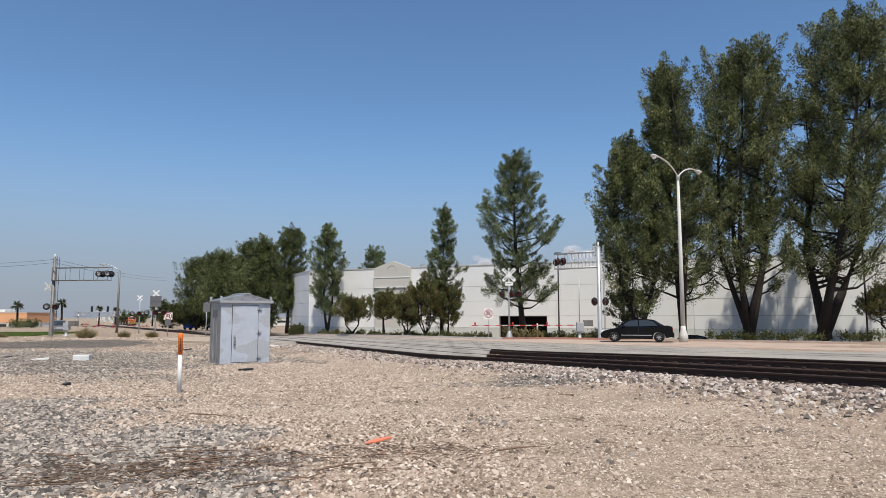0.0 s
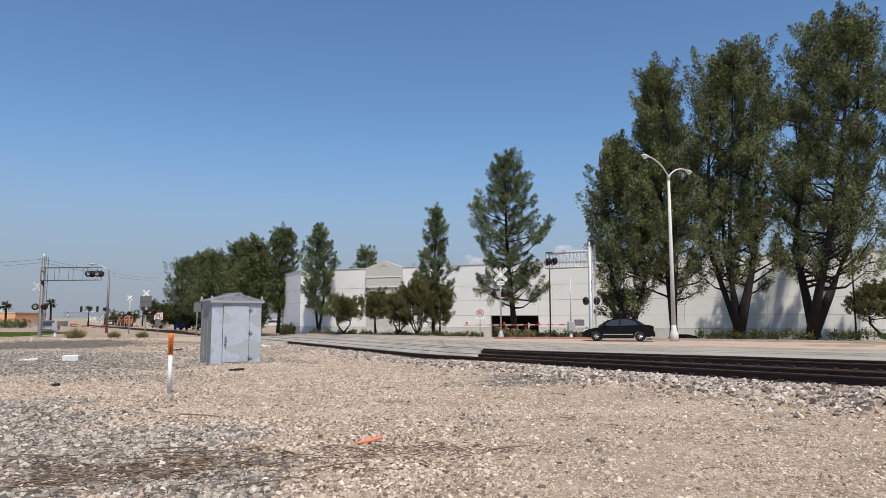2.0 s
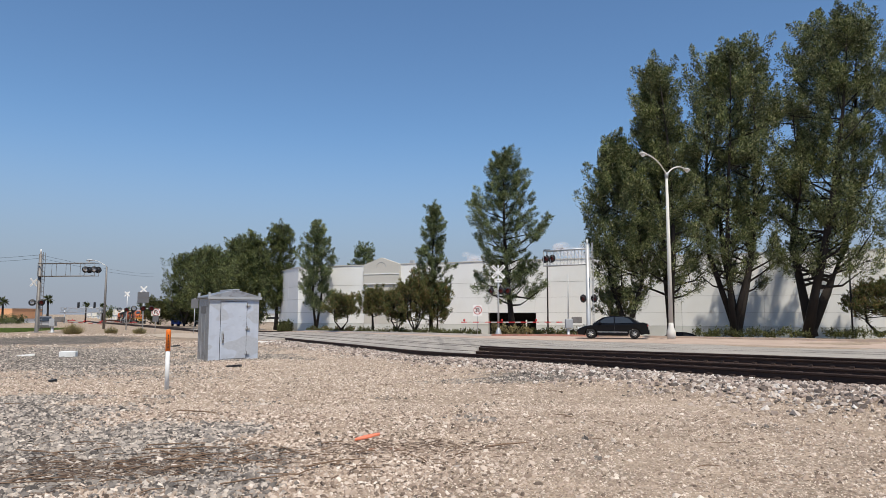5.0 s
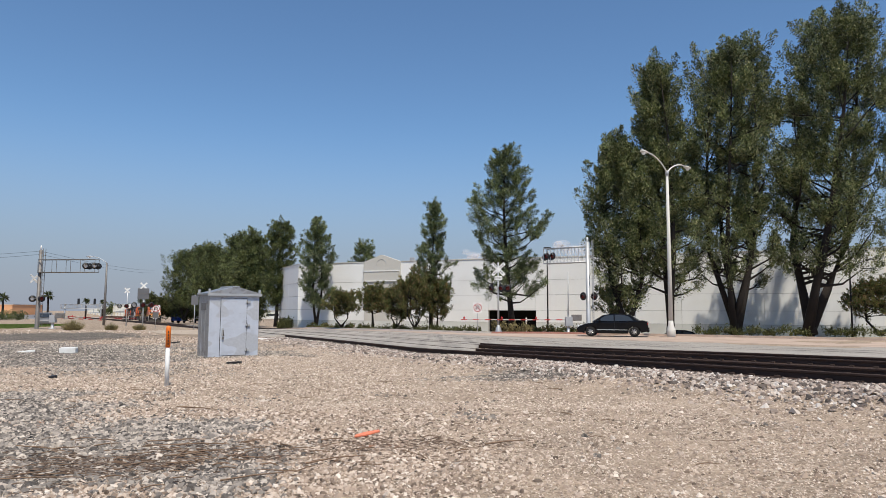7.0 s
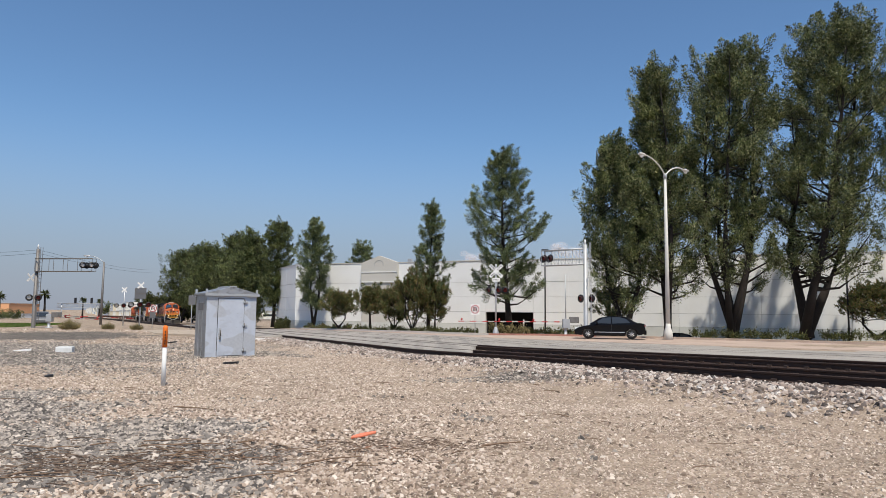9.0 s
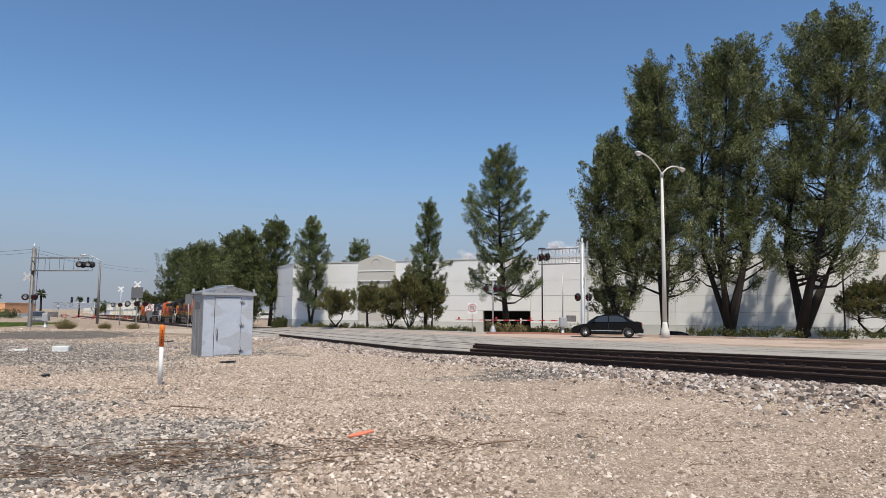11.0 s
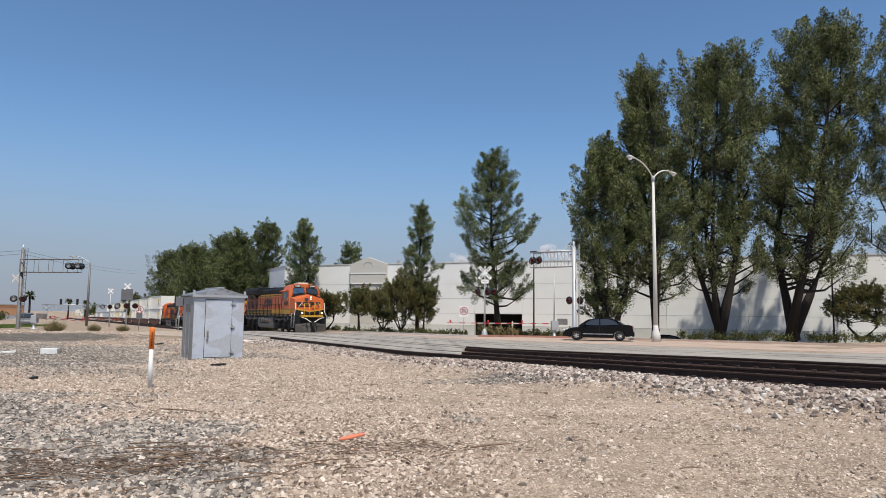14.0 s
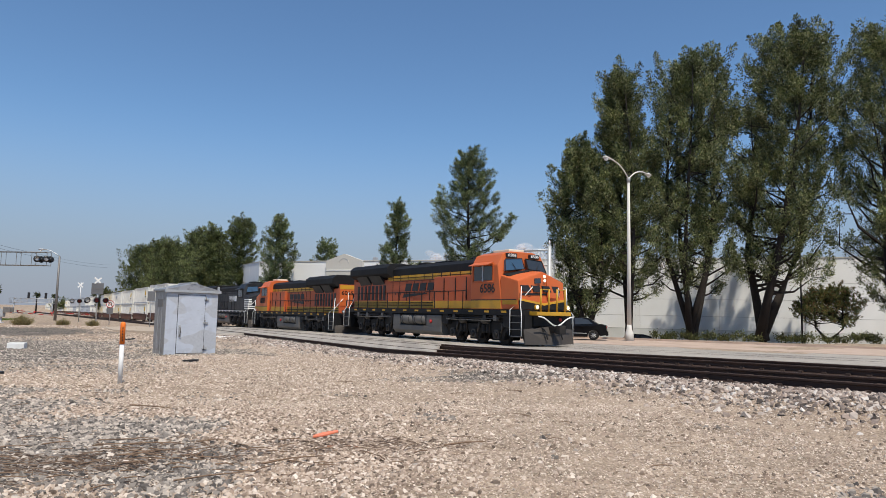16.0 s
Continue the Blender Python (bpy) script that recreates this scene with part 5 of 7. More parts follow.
    # trucks
    for c in (-5.05, -16.95):
        truck = P("truck", box(c - 2.6, -0.9, 0.58, c + 2.6, 0.9, 1.0), M_TRUCK, "dark three-axle truck")
        for d in (-1.02, 1.02):
            part("traction_motor", box(c + d - 0.42, -0.62, 0.2, c + d + 0.42, 0.62, 0.8, 0.06), M_TRUCK, truck)
        for s in (-1, 1):
            form = [(c - 2.95, 0.82), (c - 2.8, 1.06), (c - 1.5, 1.12), (c - 0.8, 1.02), (c + 0.8, 1.02), (c + 1.5, 1.12), (c + 2.8, 1.06), (c + 2.95, 0.82)]
            for d in (2.05, 0.0, -2.05):
                form += [(c + d + 0.62, 0.66), (c + d + 0.42, 0.3), (c + d + 0.28, 0.3), (c + d + 0.24, 0.74), (c + d - 0.24, 0.74), (c + d - 0.28, 0.3), (c + d - 0.42, 0.3), (c + d - 0.62, 0.66)]
            part("side_frame", prism(form, "y", s * 1.12 - 0.12, s * 1.12 + 0.12), M_TRUCK, truck, "cast truck frame with pedestal legs")
            for d in (-2.05, 0, 2.05):
                part("axle_box", prism(((c + d - 0.22, 0.32), (c + d + 0.22, 0.32), (c + d + 0.26, 0.5), (c + d + 0.16, 0.76), (c + d - 0.16, 0.76), (c + d - 0.26, 0.5)), "y", s * 1.24 - 0.14, s * 1.24 + 0.12, 0.02), M_PLOW, truck, "dusty axle box")
                part("axle_cap", turned(((0.15, 0), (0.15, 0.06), (0.06, 0.09)), 10, pose(c + d, s * 1.36, 0.53, 90 if s < 0 else -90, 0, 0)), M_TRUCK, truck)
                part("damper", tube([(c + d + 0.34, s * 1.3, 0.62), (c + d + 0.5, s * 1.32, 1.12)], [0.05, 0.07], 8), M_PLOW, truck)
                part("brake_shoe", box(c + d - 0.72, s * 0.755 - 0.07, 0.3, c + d - 0.6, s * 0.755 + 0.07, 0.68, 0.02), M_WHEEL, truck)
                part("sand_hose", tube([(c + d + 0.62, s * 1.28, 1.2), (c + d + 0.7, s * 1.2, 0.6), (c + d + 0.56, s * 0.85, 0.16)], 0.03, 5), M_BLACK, truck)
            for d in (-1.05, 1.05):
                for o in (-0.17, 0.17):
                    part("spring", turned([(0.13 if i % 2 else 0.1, 0.58 + 0.05 * i) for i in range(9)], 10, pose(c + d + o, s * 1.27, 0)), M_TRUCK, truck)
                part("brake_cylinder", tube([(c + d - 0.26, s * 1.3, 1.18), (c + d + 0.2, s * 1.3, 1.18), (c + d + 0.26, s * 1.3, 1.18)], [0.15, 0.15, 0.08], 12), M_PLOW, truck)
                part("brake_lever", tube([(c + d + 0.3, s * 1.32, 1.15), (c + d + 0.38, s * 1.3, 0.5)], 0.028, 5), M_WHEEL, truck)
        for d in (-2.05, 0, 2.05):
            w = spin_wheel(loco, c + d)
            spinning.append(w)
    # pilot, plow, steps, coupler, both ends
    for end, sx, x0 in (("front", 1, 0.0), ("rear", -1, -22.1)):
        X = lambda d: x0 - sx * d
        bm = bmesh.new()
        lo = [(X(0.12), 0, 0.14), (X(0.5), 1.5, 0.16), (X(0.62), 1.5, 0.85), (X(0.45), 0, 1.0), (X(0.62), -1.5, 0.85), (X(0.5), -1.5, 0.16)]
        vs = [bm.verts.new(p) for p in lo]
        bm.faces.new((vs[0], vs[1], vs[2], vs[3]))
        bm.faces.new((vs[0], vs[3], vs[4], vs[5]))
        r = bmesh.ops.extrude_face_region(bm, geom=list(bm.faces))
        bmesh.ops.translate(bm, vec=(-sx * 0.06, 0, 0.0), verts=[g for g in r["geom"] if isinstance(g, bmesh.types.BMVert)])
        bmesh.ops.recalc_face_normals(bm, faces=bm.faces)
        P("plow", bm, M_PLOW, "scraped grey snow plow")
        P("pilot_plate", box(min(X(0.62), X(0.75)), -1.45, 0.4, max(X(0.62), X(0.75)), 1.45, 1.5), M_LOCO_BLACK)
        coupler = add_box(bmesh.new(), min(X(-0.25), X(0.7)), -0.14, 0.72, max(X(-0.25), X(0.7)), 0.14, 1.0)
        add_box(coupler, min(X(-0.42), X(-0.1)), -0.2, 0.66, max(X(-0.42), X(-0.1)), 0.2, 1.06)
        bmesh.ops.bevel(coupler, geom=list(coupler.edges), offset=0.04, segments=2, profile=0.6, affect="EDGES")
        P("coupler", coupler, M_TRUCK, "heavy knuckle coupler")
        P("anticlimber", box(min(X(0.2), X(0.95)), -1.05, 1.5, max(X(0.2), X(0.95)), 1.05, 1.68, 0.02), BAND if sx > 0 else M_LOCO_BLACK, "yellow front platform lip")
        hose = [(X(0.5), 1.1 - 2.2 * t, 1.46 - 0.34 * math.sin(math.pi * t) + 0.1 * math.sin(3 * math.pi * t)) for t in np.linspace(0, 1, 14)]
        P("air_hose", tube([(a + 0.45 * sx, b, c) for a, b, c in hose], 0.035, 6), M_WHITE if sx > 0 else M_BLACK, "looped white hose")
        for y in (-0.5, 0.42):
            P("brake_hose", tube([(X(0.6), y, 1.0), (X(0.2), y, 0.75), (X(0.15), y + 0.05, 0.4)], 0.035, 6), M_BLACK)
        P("red_coupling", turned(((0.09, 0), (0.09, 0.07), (0.03, 0.09)), 10, pose(X(0.55), 0.62, 1.32, 0, 90 * sx, 0)), M_RED)
        for s in (-1, 1):
            step_ob = P("step_well", box(min(X(0.7), X(1.55)), min(s * 1.1, s * 1.52), 0.45, max(X(0.7), X(1.55)), max(s * 1.1, s * 1.52), 1.76, 0.02), M_LOCO_BLACK, "black corner step well")
            for z in (0.5, 0.82, 1.14, 1.45):
                part("tread", box(min(X(0.72), X(1.5)), min(s * 1.5, s * 1.62), z, max(X(0.72), X(1.5)), max(s * 1.5, s * 1.62), z + 0.03), M_GALV_DARK, step_ob)
            rail_m = M_WHITE
            P("grab_rail", tube([(X(0.68), s * 1.6, 0.55), (X(0.68), s * 1.6, 1.55), (X(0.95), s * 1.45, 1.95), (X(0.95), s * 1.4, 2.85)], 0.023, 6), rail_m, "white corner grab rail")
            P("grab_rail", tube([(X(1.58), s * 1.6, 0.55), (X(1.58), s * 1.6, 1.75), (X(1.25), s * 1.2, 2.2), (X(0.85), s * 0.8, 2.85)], 0.023, 6), rail_m, "white sloping grab rail")
            lamp = P("ditch_light", turned(((0.115, 0), (0.125, 0.1), (0.11, 0.12)), 14, pose(X(0.42), s * 0.95, 1.88, 0, 90 * sx, 0)), M_LOCO_YELLOW if orange and sx > 0 else M_BLACK, "round lamp above the platform")
            part("lamp_glass", turned(((0.088, 0.115), (0.08, 0.135), (0.03, 0.142)), 14, pose(X(0.42), s * 0.95, 1.88, 0, 90 * sx, 0)), M_HEADLIGHT if sx > 0 and orange else M_LENS, lamp)
            for y in (0.25, 0.75):
                P("platform_post", tube([(X(0.3), s * y, 1.66), (X(0.3), s * y, 2.75)], 0.045, 6), BAND if sx > 0 else M_LOCO_BLACK, "yellow platform post")
            P("platform_rail", tube([(X(0.3), s * 0.25, 2.72), (X(0.3), s * 0.75, 2.72)], 0.03, 6), BAND if sx > 0 else M_LOCO_BLACK)
    # walkway handrails
    for s in (-1, 1):
        for k in range(11):
            x = -5.9 - 1.48 * k
            P("handrail_post", tube([(x, s * 1.5, 1.74), (x, s * 1.5, 2.72)], 0.028, 5), M_LOCO_BLACK)
        P("handrail", tube([(-5.6, s * 1.5, 2.72), (-20.9, s * 1.5, 2.72)], 0.024, 5), M_LOCO_BLACK, "thin black walkway handrail")
    # piping and boxes under the deck
    for s in (-1, 1):
        for z, dx in ((1.3, 0.3), (1.2, 0.9)):
            P("pipe_run", tube([(-20.2 + dx, s * 1.5, z), (-14.4, s * 1.5, z + 0.02), (-14.2, s * 1.4, z + 0.1)], 0.025, 5), M_LOCO_TANK if dx > 0.5 else M_BLACK)
            P("pipe_run", tube([(-7.7, s * 1.4, z + 0.1), (-7.5, s * 1.5, z + 0.02), (-2.4 - dx, s * 1.5, z)], 0.025, 5), M_LOCO_TANK if dx > 0.5 else M_BLACK)
        for x in (-19.3, -17.9, -15.6, -6.9, -4.0, -3.1):
            P("valve_box", box(x, min(s * 1.3, s * 1.52), 1.2, x + 0.28, max(s * 1.3, s * 1.52), 1.47, 0.02), M_LOCO_TANK if int(x) % 2 else M_BLACK)
        for k in range(9):
            P("door_latch", box(-14.6 + 0.62 * k, s * 1.04 - 0.012, 2.62, -14.54 + 0.62 * k, s * 1.04 + 0.02, 2.72), M_BLACK)
        P("hood_rail", tube([(-15.2, s * 1.1, 3.44), (-9.4, s * 1.1, 3.44)], 0.016, 4), M_BLACK)
        P("cab_door", box(-5.6, s * 1.312 - 0.012, 1.85, -5.12, s * 1.312 + 0.012, 3.5), M_LOCO_BLACK if not orange else M_LOCO_ORANGE)
        P("pipe_run", tube([(-20.5, s * 1.42, 1.4), (-8, s * 1.42, 1.42), (-2, s * 1.42, 1.4)], 0.035, 5), M_TRUCK)
        for x in (-7.95, -14.6):
            P("battery_box", box(x, min(s * 1.15, s * 1.48), 0.95, x + 0.55, max(s * 1.15, s * 1.48), 1.46, 0.02), M_TRUCK)
        P("sand_box", box(-2.3, min(s * 1.1, s * 1.48), 0.9, -1.7, max(s * 1.1, s * 1.48), 1.48, 0.03), M_TRUCK)
    return loco


def container(paint, label, mark):
    """A 16 m freight box on its own corner posts, x from 0 back to -16.15, floor at z = 0."""
    c = empty("container", Matrix(), label, "container", "stacked containers")
    body = bmesh.new()
    add_box(body, -16.05, -1.25, 0.12, -0.1, 1.25, 2.8)
    part("body", body, paint, c)
    ribs = bmesh.new()
    for k in range(26):
        x = -0.5 - 0.6 * k
        for s in (-1, 1):
            add_box(ribs, x - 0.05, s * 1.265 - 0.016, 0.2, x + 0.05, s * 1.265 + 0.016, 2.72)
    tagged(part("side_ribs", ribs, paint, c), kind="stuff")
    for s in (-1, 1):
        part("top_rail", box(-16.1, s * 1.27 - 0.03, 2.74, -0.05, s * 1.27 + 0.03, 2.88), paint, c)
        part("bottom_rail", box(-16.1, s * 1.27 - 0.03, 0.0, -0.05, s * 1.27 + 0.03, 0.2), M_CONTAINER_GREY, c)
        for x in (-0.1, -16.05, -2.0, -14.1):
            part("corner_post", box(x - 0.09, s * 1.27 - 0.045, 0, x + 0.09, s * 1.27 + 0.045, 2.9), paint, c)
        if mark:
            part("side_mark", box(-3.6, s * 1.3 - 0.01, 1.5, -2.4, s * 1.3 + 0.012, 2.3), M_CONT_YELLOW, c, "yellow panel on the side")
            part("side_mark", box(-3.5, s * 1.3 - 0.01, 1.05, -2.5, s * 1.3 + 0.012, 1.3), M_BLACK, c, "dark lettering bar")
        else:
            part("side_mark", box(-9.5, s * 1.3 - 0.01, 1.5, -6.8, s * 1.3 + 0.012, 2.0), M_CONTAINER_GREY, c, "pale grey lettering bar")
    for x in (-0.08, -16.07):
        for y in (-0.63, 0.63):
            part("end_door", box(x - 0.02, y - 0.58, 0.2, x + 0.02, y + 0.58, 2.7), paint, c)
    return c


def well_car(label):
    """A low well between two trucks; x from 0 back to -17.8."""
    w = empty("well_car", Matrix(), label, "freight car", "well cars of the train")
    for s in (-1, 1):
        part("side_girder", prism(((-15.6, 0.38), (-2.2, 0.38), (-1.0, 1.15), (-1.0, 1.42), (-16.8, 1.42), (-16.8, 1.15)), "y", s * 1.38 - 0.05, s * 1.38 + 0.05), M_WELL, w, "rust-brown side girder")
        part("top_chord", box(-16.9, s * 1.38 - 0.1, 1.4, -0.9, s * 1.38 + 0.1, 1.52), M_WELL, w)
        for k in range(12):
            part("stiffener", box(-15.2 + 1.15 * k, s * 1.46 - 0.03, 0.45, -15.12 + 1.15 * k, s * 1.46 + 0.03, 1.4), M_WELL, w)
    part("well_floor", box(-15.6, -1.35, 0.36, -2.2, 1.35, 0.48), M_WELL, w)
    for x0, x1 in ((-1.6, 0.35), (-17.8, -16.2)):
        part("end_platform", box(x0, -1.3, 1.0, x1, 1.3, 1.4, 0.02), M_WELL, w)
    truck = part("truck", box(-0.75, -0.85, 0.45, 0.75, 0.85, 0.8), M_TRUCK, w)
    for s in (-1, 1):
        part("side_frame", prism(((-1.25, 0.4), (-1.1, 0.75), (1.1, 0.75), (1.25, 0.4), (0.5, 0.3), (-0.5, 0.3)), "y", s * 1.0 - 0.09, s * 1.0 + 0.09), M_TRUCK, truck)
    for x in (-0.89, 0.89):
        for s in (-1, 1):
            part("wheel", turned(((0.1, -0.06), (0.48, -0.07), (0.5, 0.06), (0.1, 0.07)), 18, pose(x, s * 0.755, 0.48, 90, 0, 0)), M_WHEEL, truck)
    return w


SPINNING = []
lead = locomotive("locomotive", "orange, yellow and black wide-nosed diesel leading the train", "orange", SPINNING)
second = copy_thing(lead, Matrix())
tagged(second, "faded orange and black diesel running cab backwards, second in the train")
# its tail wall carries a yellow strip over the number
part("tail_strip", box(-21.13, -1.0, 3.55, -21.1, 1.0, 3.85), M_LOCO_YELLOW, second, "yellow strip across the tail wall")
end_block = part("number_block", box(-21.125, -1.0, 2.3, -21.1, 1.0, 3.54), M_LOCO_NOSE, second, "orange tail wall panel")
lettering("tail_number", "6065", 0.4, M_LOCO_BLACK, end_block, pose(-21.13, 0.4, 3.25, 90, 0, -90), 0.95, "black figures")


def plain_figures(engine):
    """Worn road numbers that cannot be made out: bars in their place."""
    for o in list(engine.children_recursive):
        if o.name.split(".")[0] in ("road_number", "number_board_figures"):
            big = o.name.startswith("road")
            w, h = (0.7, 0.26) if big else (0.22, 0.07)
            me = bpy.data.meshes.new("figure_bar")
            bm = bmesh.new()
            for k in range(4):
                add_box(bm, -w + k * w / 2 + 0.03, -h, 0, -w + (k + 1) * w / 2 - 0.03, h, 0.004)
            bm.to_mesh(me)
            bm.free()
            me.materials.append(M_LOCO_BLACK if big else M_WHITE)
            o.data = me
    return engine


spare = []
third = locomotive("locomotive", "dusty black diesel with white nose stripes, third in the train", "black", spare)
plain_figures(second)
fourth = plain_figures(copy_thing(lead, Matrix()))
tagged(fourth, "faded orange and black diesel at the head of the stacked containers")
for engine in (lead, second, third, fourth):
    engine.scale = (0.96, 1, 1)
RUN = [(lead, 0.0, 0.0, False), (second, -43.0, 0.0, True), (third, -43.4, 0.0, False), (fourth, -86.4, 0.0, True)]
KINDS = [container(M_CONTAINER, "white ribbed steel container with a yellow panel", True), container(M_CONTAINER, "white ribbed steel container", False),
         container(M_CONTAINER_CREAM, "cream ribbed steel container", True), container(M_CONTAINER_GREY, "bluish-grey ribbed steel container", False)]
WELL = well_car("rust-brown articulated well car carrying two stacked containers")
ORDER = ((0, 0), (0, 0), (0, 0), (2, 1), (1, 2), (2, 3), (1, 1), (3, 1), (3, 3), (0, 3), (3, 3), (1, 3), (0, 1), (2, 0), (1, 1), (3, 1), (0, 0), (1, 3), (2, 1), (0, 1), (1, 1), (3, 0), (0, 1), (1, 0), (2, 1), (0, 0))
used = set()


def fresh(k, source):
    if k in used:
        return copy_thing(source, Matrix())
    used.add(k)
    return source


for i, (low, high) in enumerate(ORDER):
    s = -87.4 - 17.8 * i
    RUN.append((fresh("well", WELL), s, 0.0, False))
    RUN.append((fresh(low, KINDS[low]), s - 0.83, 0.5, False))
    RUN.append((fresh(high, KINDS[high]), s - 0.83, 3.42, False))


# ---- crossing signals, signs, lamps, vehicles, small things ----
def disc(r, t, m, sides=20):
    return turned(((r, -t / 2), (r, t / 2)), sides, m)


def flasher(parent, x, y, z, face, r=0.3, lens=None, name="flasher"):
    """Round black target with a hooded lamp, facing the heading given (degrees from +x)."""
    m = pose(x, y, z, 0, 0, face) @ pose(0, 0, 0, 0, 90, 0)
    unit_ob = part(name, turned(((r, -0.015), (r, 0.015), (0.15, 0.02)), 20, m), M_BLACK, parent, "round black signal target")
    part("lens", turned(((0.17, 0.02), (0.15, 0.045), (0.04, 0.06)), 16, m), lens or M_REDLENS, unit_ob)
    part("housing", turned(((0.06, -0.22), (0.14, -0.16), (0.15, -0.015)), 14, m), M_BLACK, unit_ob)
    hood = bmesh.new()
    rows = []
    for k in range(9):
        a = math.radians(-20 + 220 * k / 8)
        rows.append([hood.verts.new(m @ Vector((-0.16 * math.sin(a), 0.16 * math.cos(a), d))) for d in (0.02, 0.26 if 2 < k < 6 else 0.16)])
    for p, q in zip(rows, rows[1:]):
        hood.faces.new((p[0], p[1], q[1], q[0]))
    part("hood", hood, M_BLACK, unit_ob)
    return unit_ob


def crossbuck(parent, x, y, z, face, size=1.2, lettered=False):
    base = pose(x, y, z, 0, 0, face)
    for k, a in enumerate((45, -45)):
        m = base @ pose(0.012 * k, 0, 0, a, 0, 0)
        blade = part("crossbuck_blade", box(-0.006, -size / 2, -0.09 * size, 0.006, size / 2, 0.09 * size, 0.0, m), M_WHITE, parent, "white crossbuck blade")
        if lettered:
            for word, off in ((("RAIL", -0.33), ("ROAD", 0.33)) if k == 0 else (("CROSS", -0.34), ("ING", 0.3))):
                lettering("blade_word", word, 0.17, M_BLACK, blade, m @ pose(0.008, off * size / 1.2, 0, 90, 0, 90), 0.0, "black block letters", 0.003)


def ladder(parent, x, y, z0, z1, face, m):
    base = pose(x, y, 0, 0, 0, face)
    for o in (-0.18, 0.18):
        part("ladder_rail", tube([base @ Vector((0, o, z0)), base @ Vector((0, o, z1))], 0.025, 5), m, parent)
    k, z = 0, z0 + 0.2
    while z < z1:
        part("ladder_rung", tube([base @ Vector((0, -0.18, z)), base @ Vector((0, 0.18, z))], 0.016, 4), m, parent)
        z += 0.36


def truss(parent, a, b, z0, z1, m, bays=7, r=0.045, braced=True):
    a, b = Vector((*a, 0)), Vector((*b, 0))
    d = (b - a).normalized()
    side = Vector((-d.y, d.x, 0)) * 0.28
    for s in (-1, 1):
        for z in (z0, z1):
            part("chord", tube([a + side * s + Vector((0, 0, z)), b + side * s + Vector((0, 0, z))], r, 6), m, parent)
        for k in range(bays + 1):
            p = a.lerp(b, k / bays) + side * s
            part("upright", tube([p + Vector((0, 0, z0)), p + Vector((0, 0, z1))], r * 0.6, 5), m, parent)
            if k < bays and braced:
                q = a.lerp(b, (k + 1) / bays) + side * s
                part("brace", tube([p + Vector((0, 0, z0)), q + Vector((0, 0, z1))], r * 0.45, 4), m, parent)
    part("walkway", box(0, -0.27, z0 - 0.03, (b - a).length, 0.27, z0, 0, Matrix.Translation(a) @ pose(0, 0, 0, 0, 0, math.degrees(math.atan2(d.y, d.x)))), m, parent, "grated walkway in the arm")


def gate_mechanism(x, y, z, arm_to, label, striped=8, face=-90, vertical=None):
    g = empty("crossing_gate", pose(x, y, z), label, "crossing gate", "crossing gates")
    part("pedestal", turned(((0.3, 0), (0.28, 0.06), (0.12, 0.1), (0.11, 0.6), (0.16, 0.64)), 12), M_GALV, g)
    part("drive_case", box(-0.22, -0.22, 0.55, 0.3, 0.22, 1.25, 0.04), M_GALV, g, "grey gate drive case")
    part("counterweight", box(0.3, -0.3, 0.95, 0.95, -0.2, 1.4, 0.03), M_GALV_DARK, g, "dark counterweight plates")
    part("counterweight", box(0.3, 0.2, 0.95, 0.95, 0.3, 1.4, 0.03), M_GALV_DARK, g)
    d = Vector(arm_to) - Vector((x, y, z))
    a, b = Vector((0, 0, 1.02)), Vector((d.x, d.y, d.z))
    for k in range(striped):
        p, q = a.lerp(b, k / striped), a.lerp(b, (k + 1) / striped)
        bm = bmesh.new()
        w = 0.042 - 0.012 * k / striped
        n = Vector((-(q - p).y, (q - p).x, 0)).normalized() * 0.02
        vs = [bm.verts.new(v) for v in (p - n - Vector((0, 0, w)), q - n - Vector((0, 0, w)), q - n + Vector((0, 0, w)), p - n + Vector((0, 0, w)),
                                        p + n - Vector((0, 0, w)), q + n - Vector((0, 0, w)), q + n + Vector((0, 0, w)), p + n + Vector((0, 0, w)))]
        for f in ((0, 1, 2, 3), (7, 6, 5, 4), (0, 4, 5, 1), (3, 2, 6, 7), (1, 5, 6, 2), (0, 3, 7, 4)):
            bm.faces.new([vs[i] for i in f])
        part("arm_section", bm, M_RED if k % 2 else M_ARM, g, "red arm section" if k % 2 else "white arm section")
    for t in (0.3, 0.62, 0.97):
        p = a.lerp(b, t)
        part("arm_lamp", turned(((0.06, 0.06), (0.07, 0.1), (0.07, 0.2), (0.03, 0.23)), 10, Matrix.Translation(p)), M_RED, g, "small red arm lamp")
    if vertical:
        part("raised_arm", tube([(0.02, 0.1, 0.9), (0.05, 0.1, vertical)], [0.06, 0.025], 6), M_GALV, g, "thin upright pole")
    return g


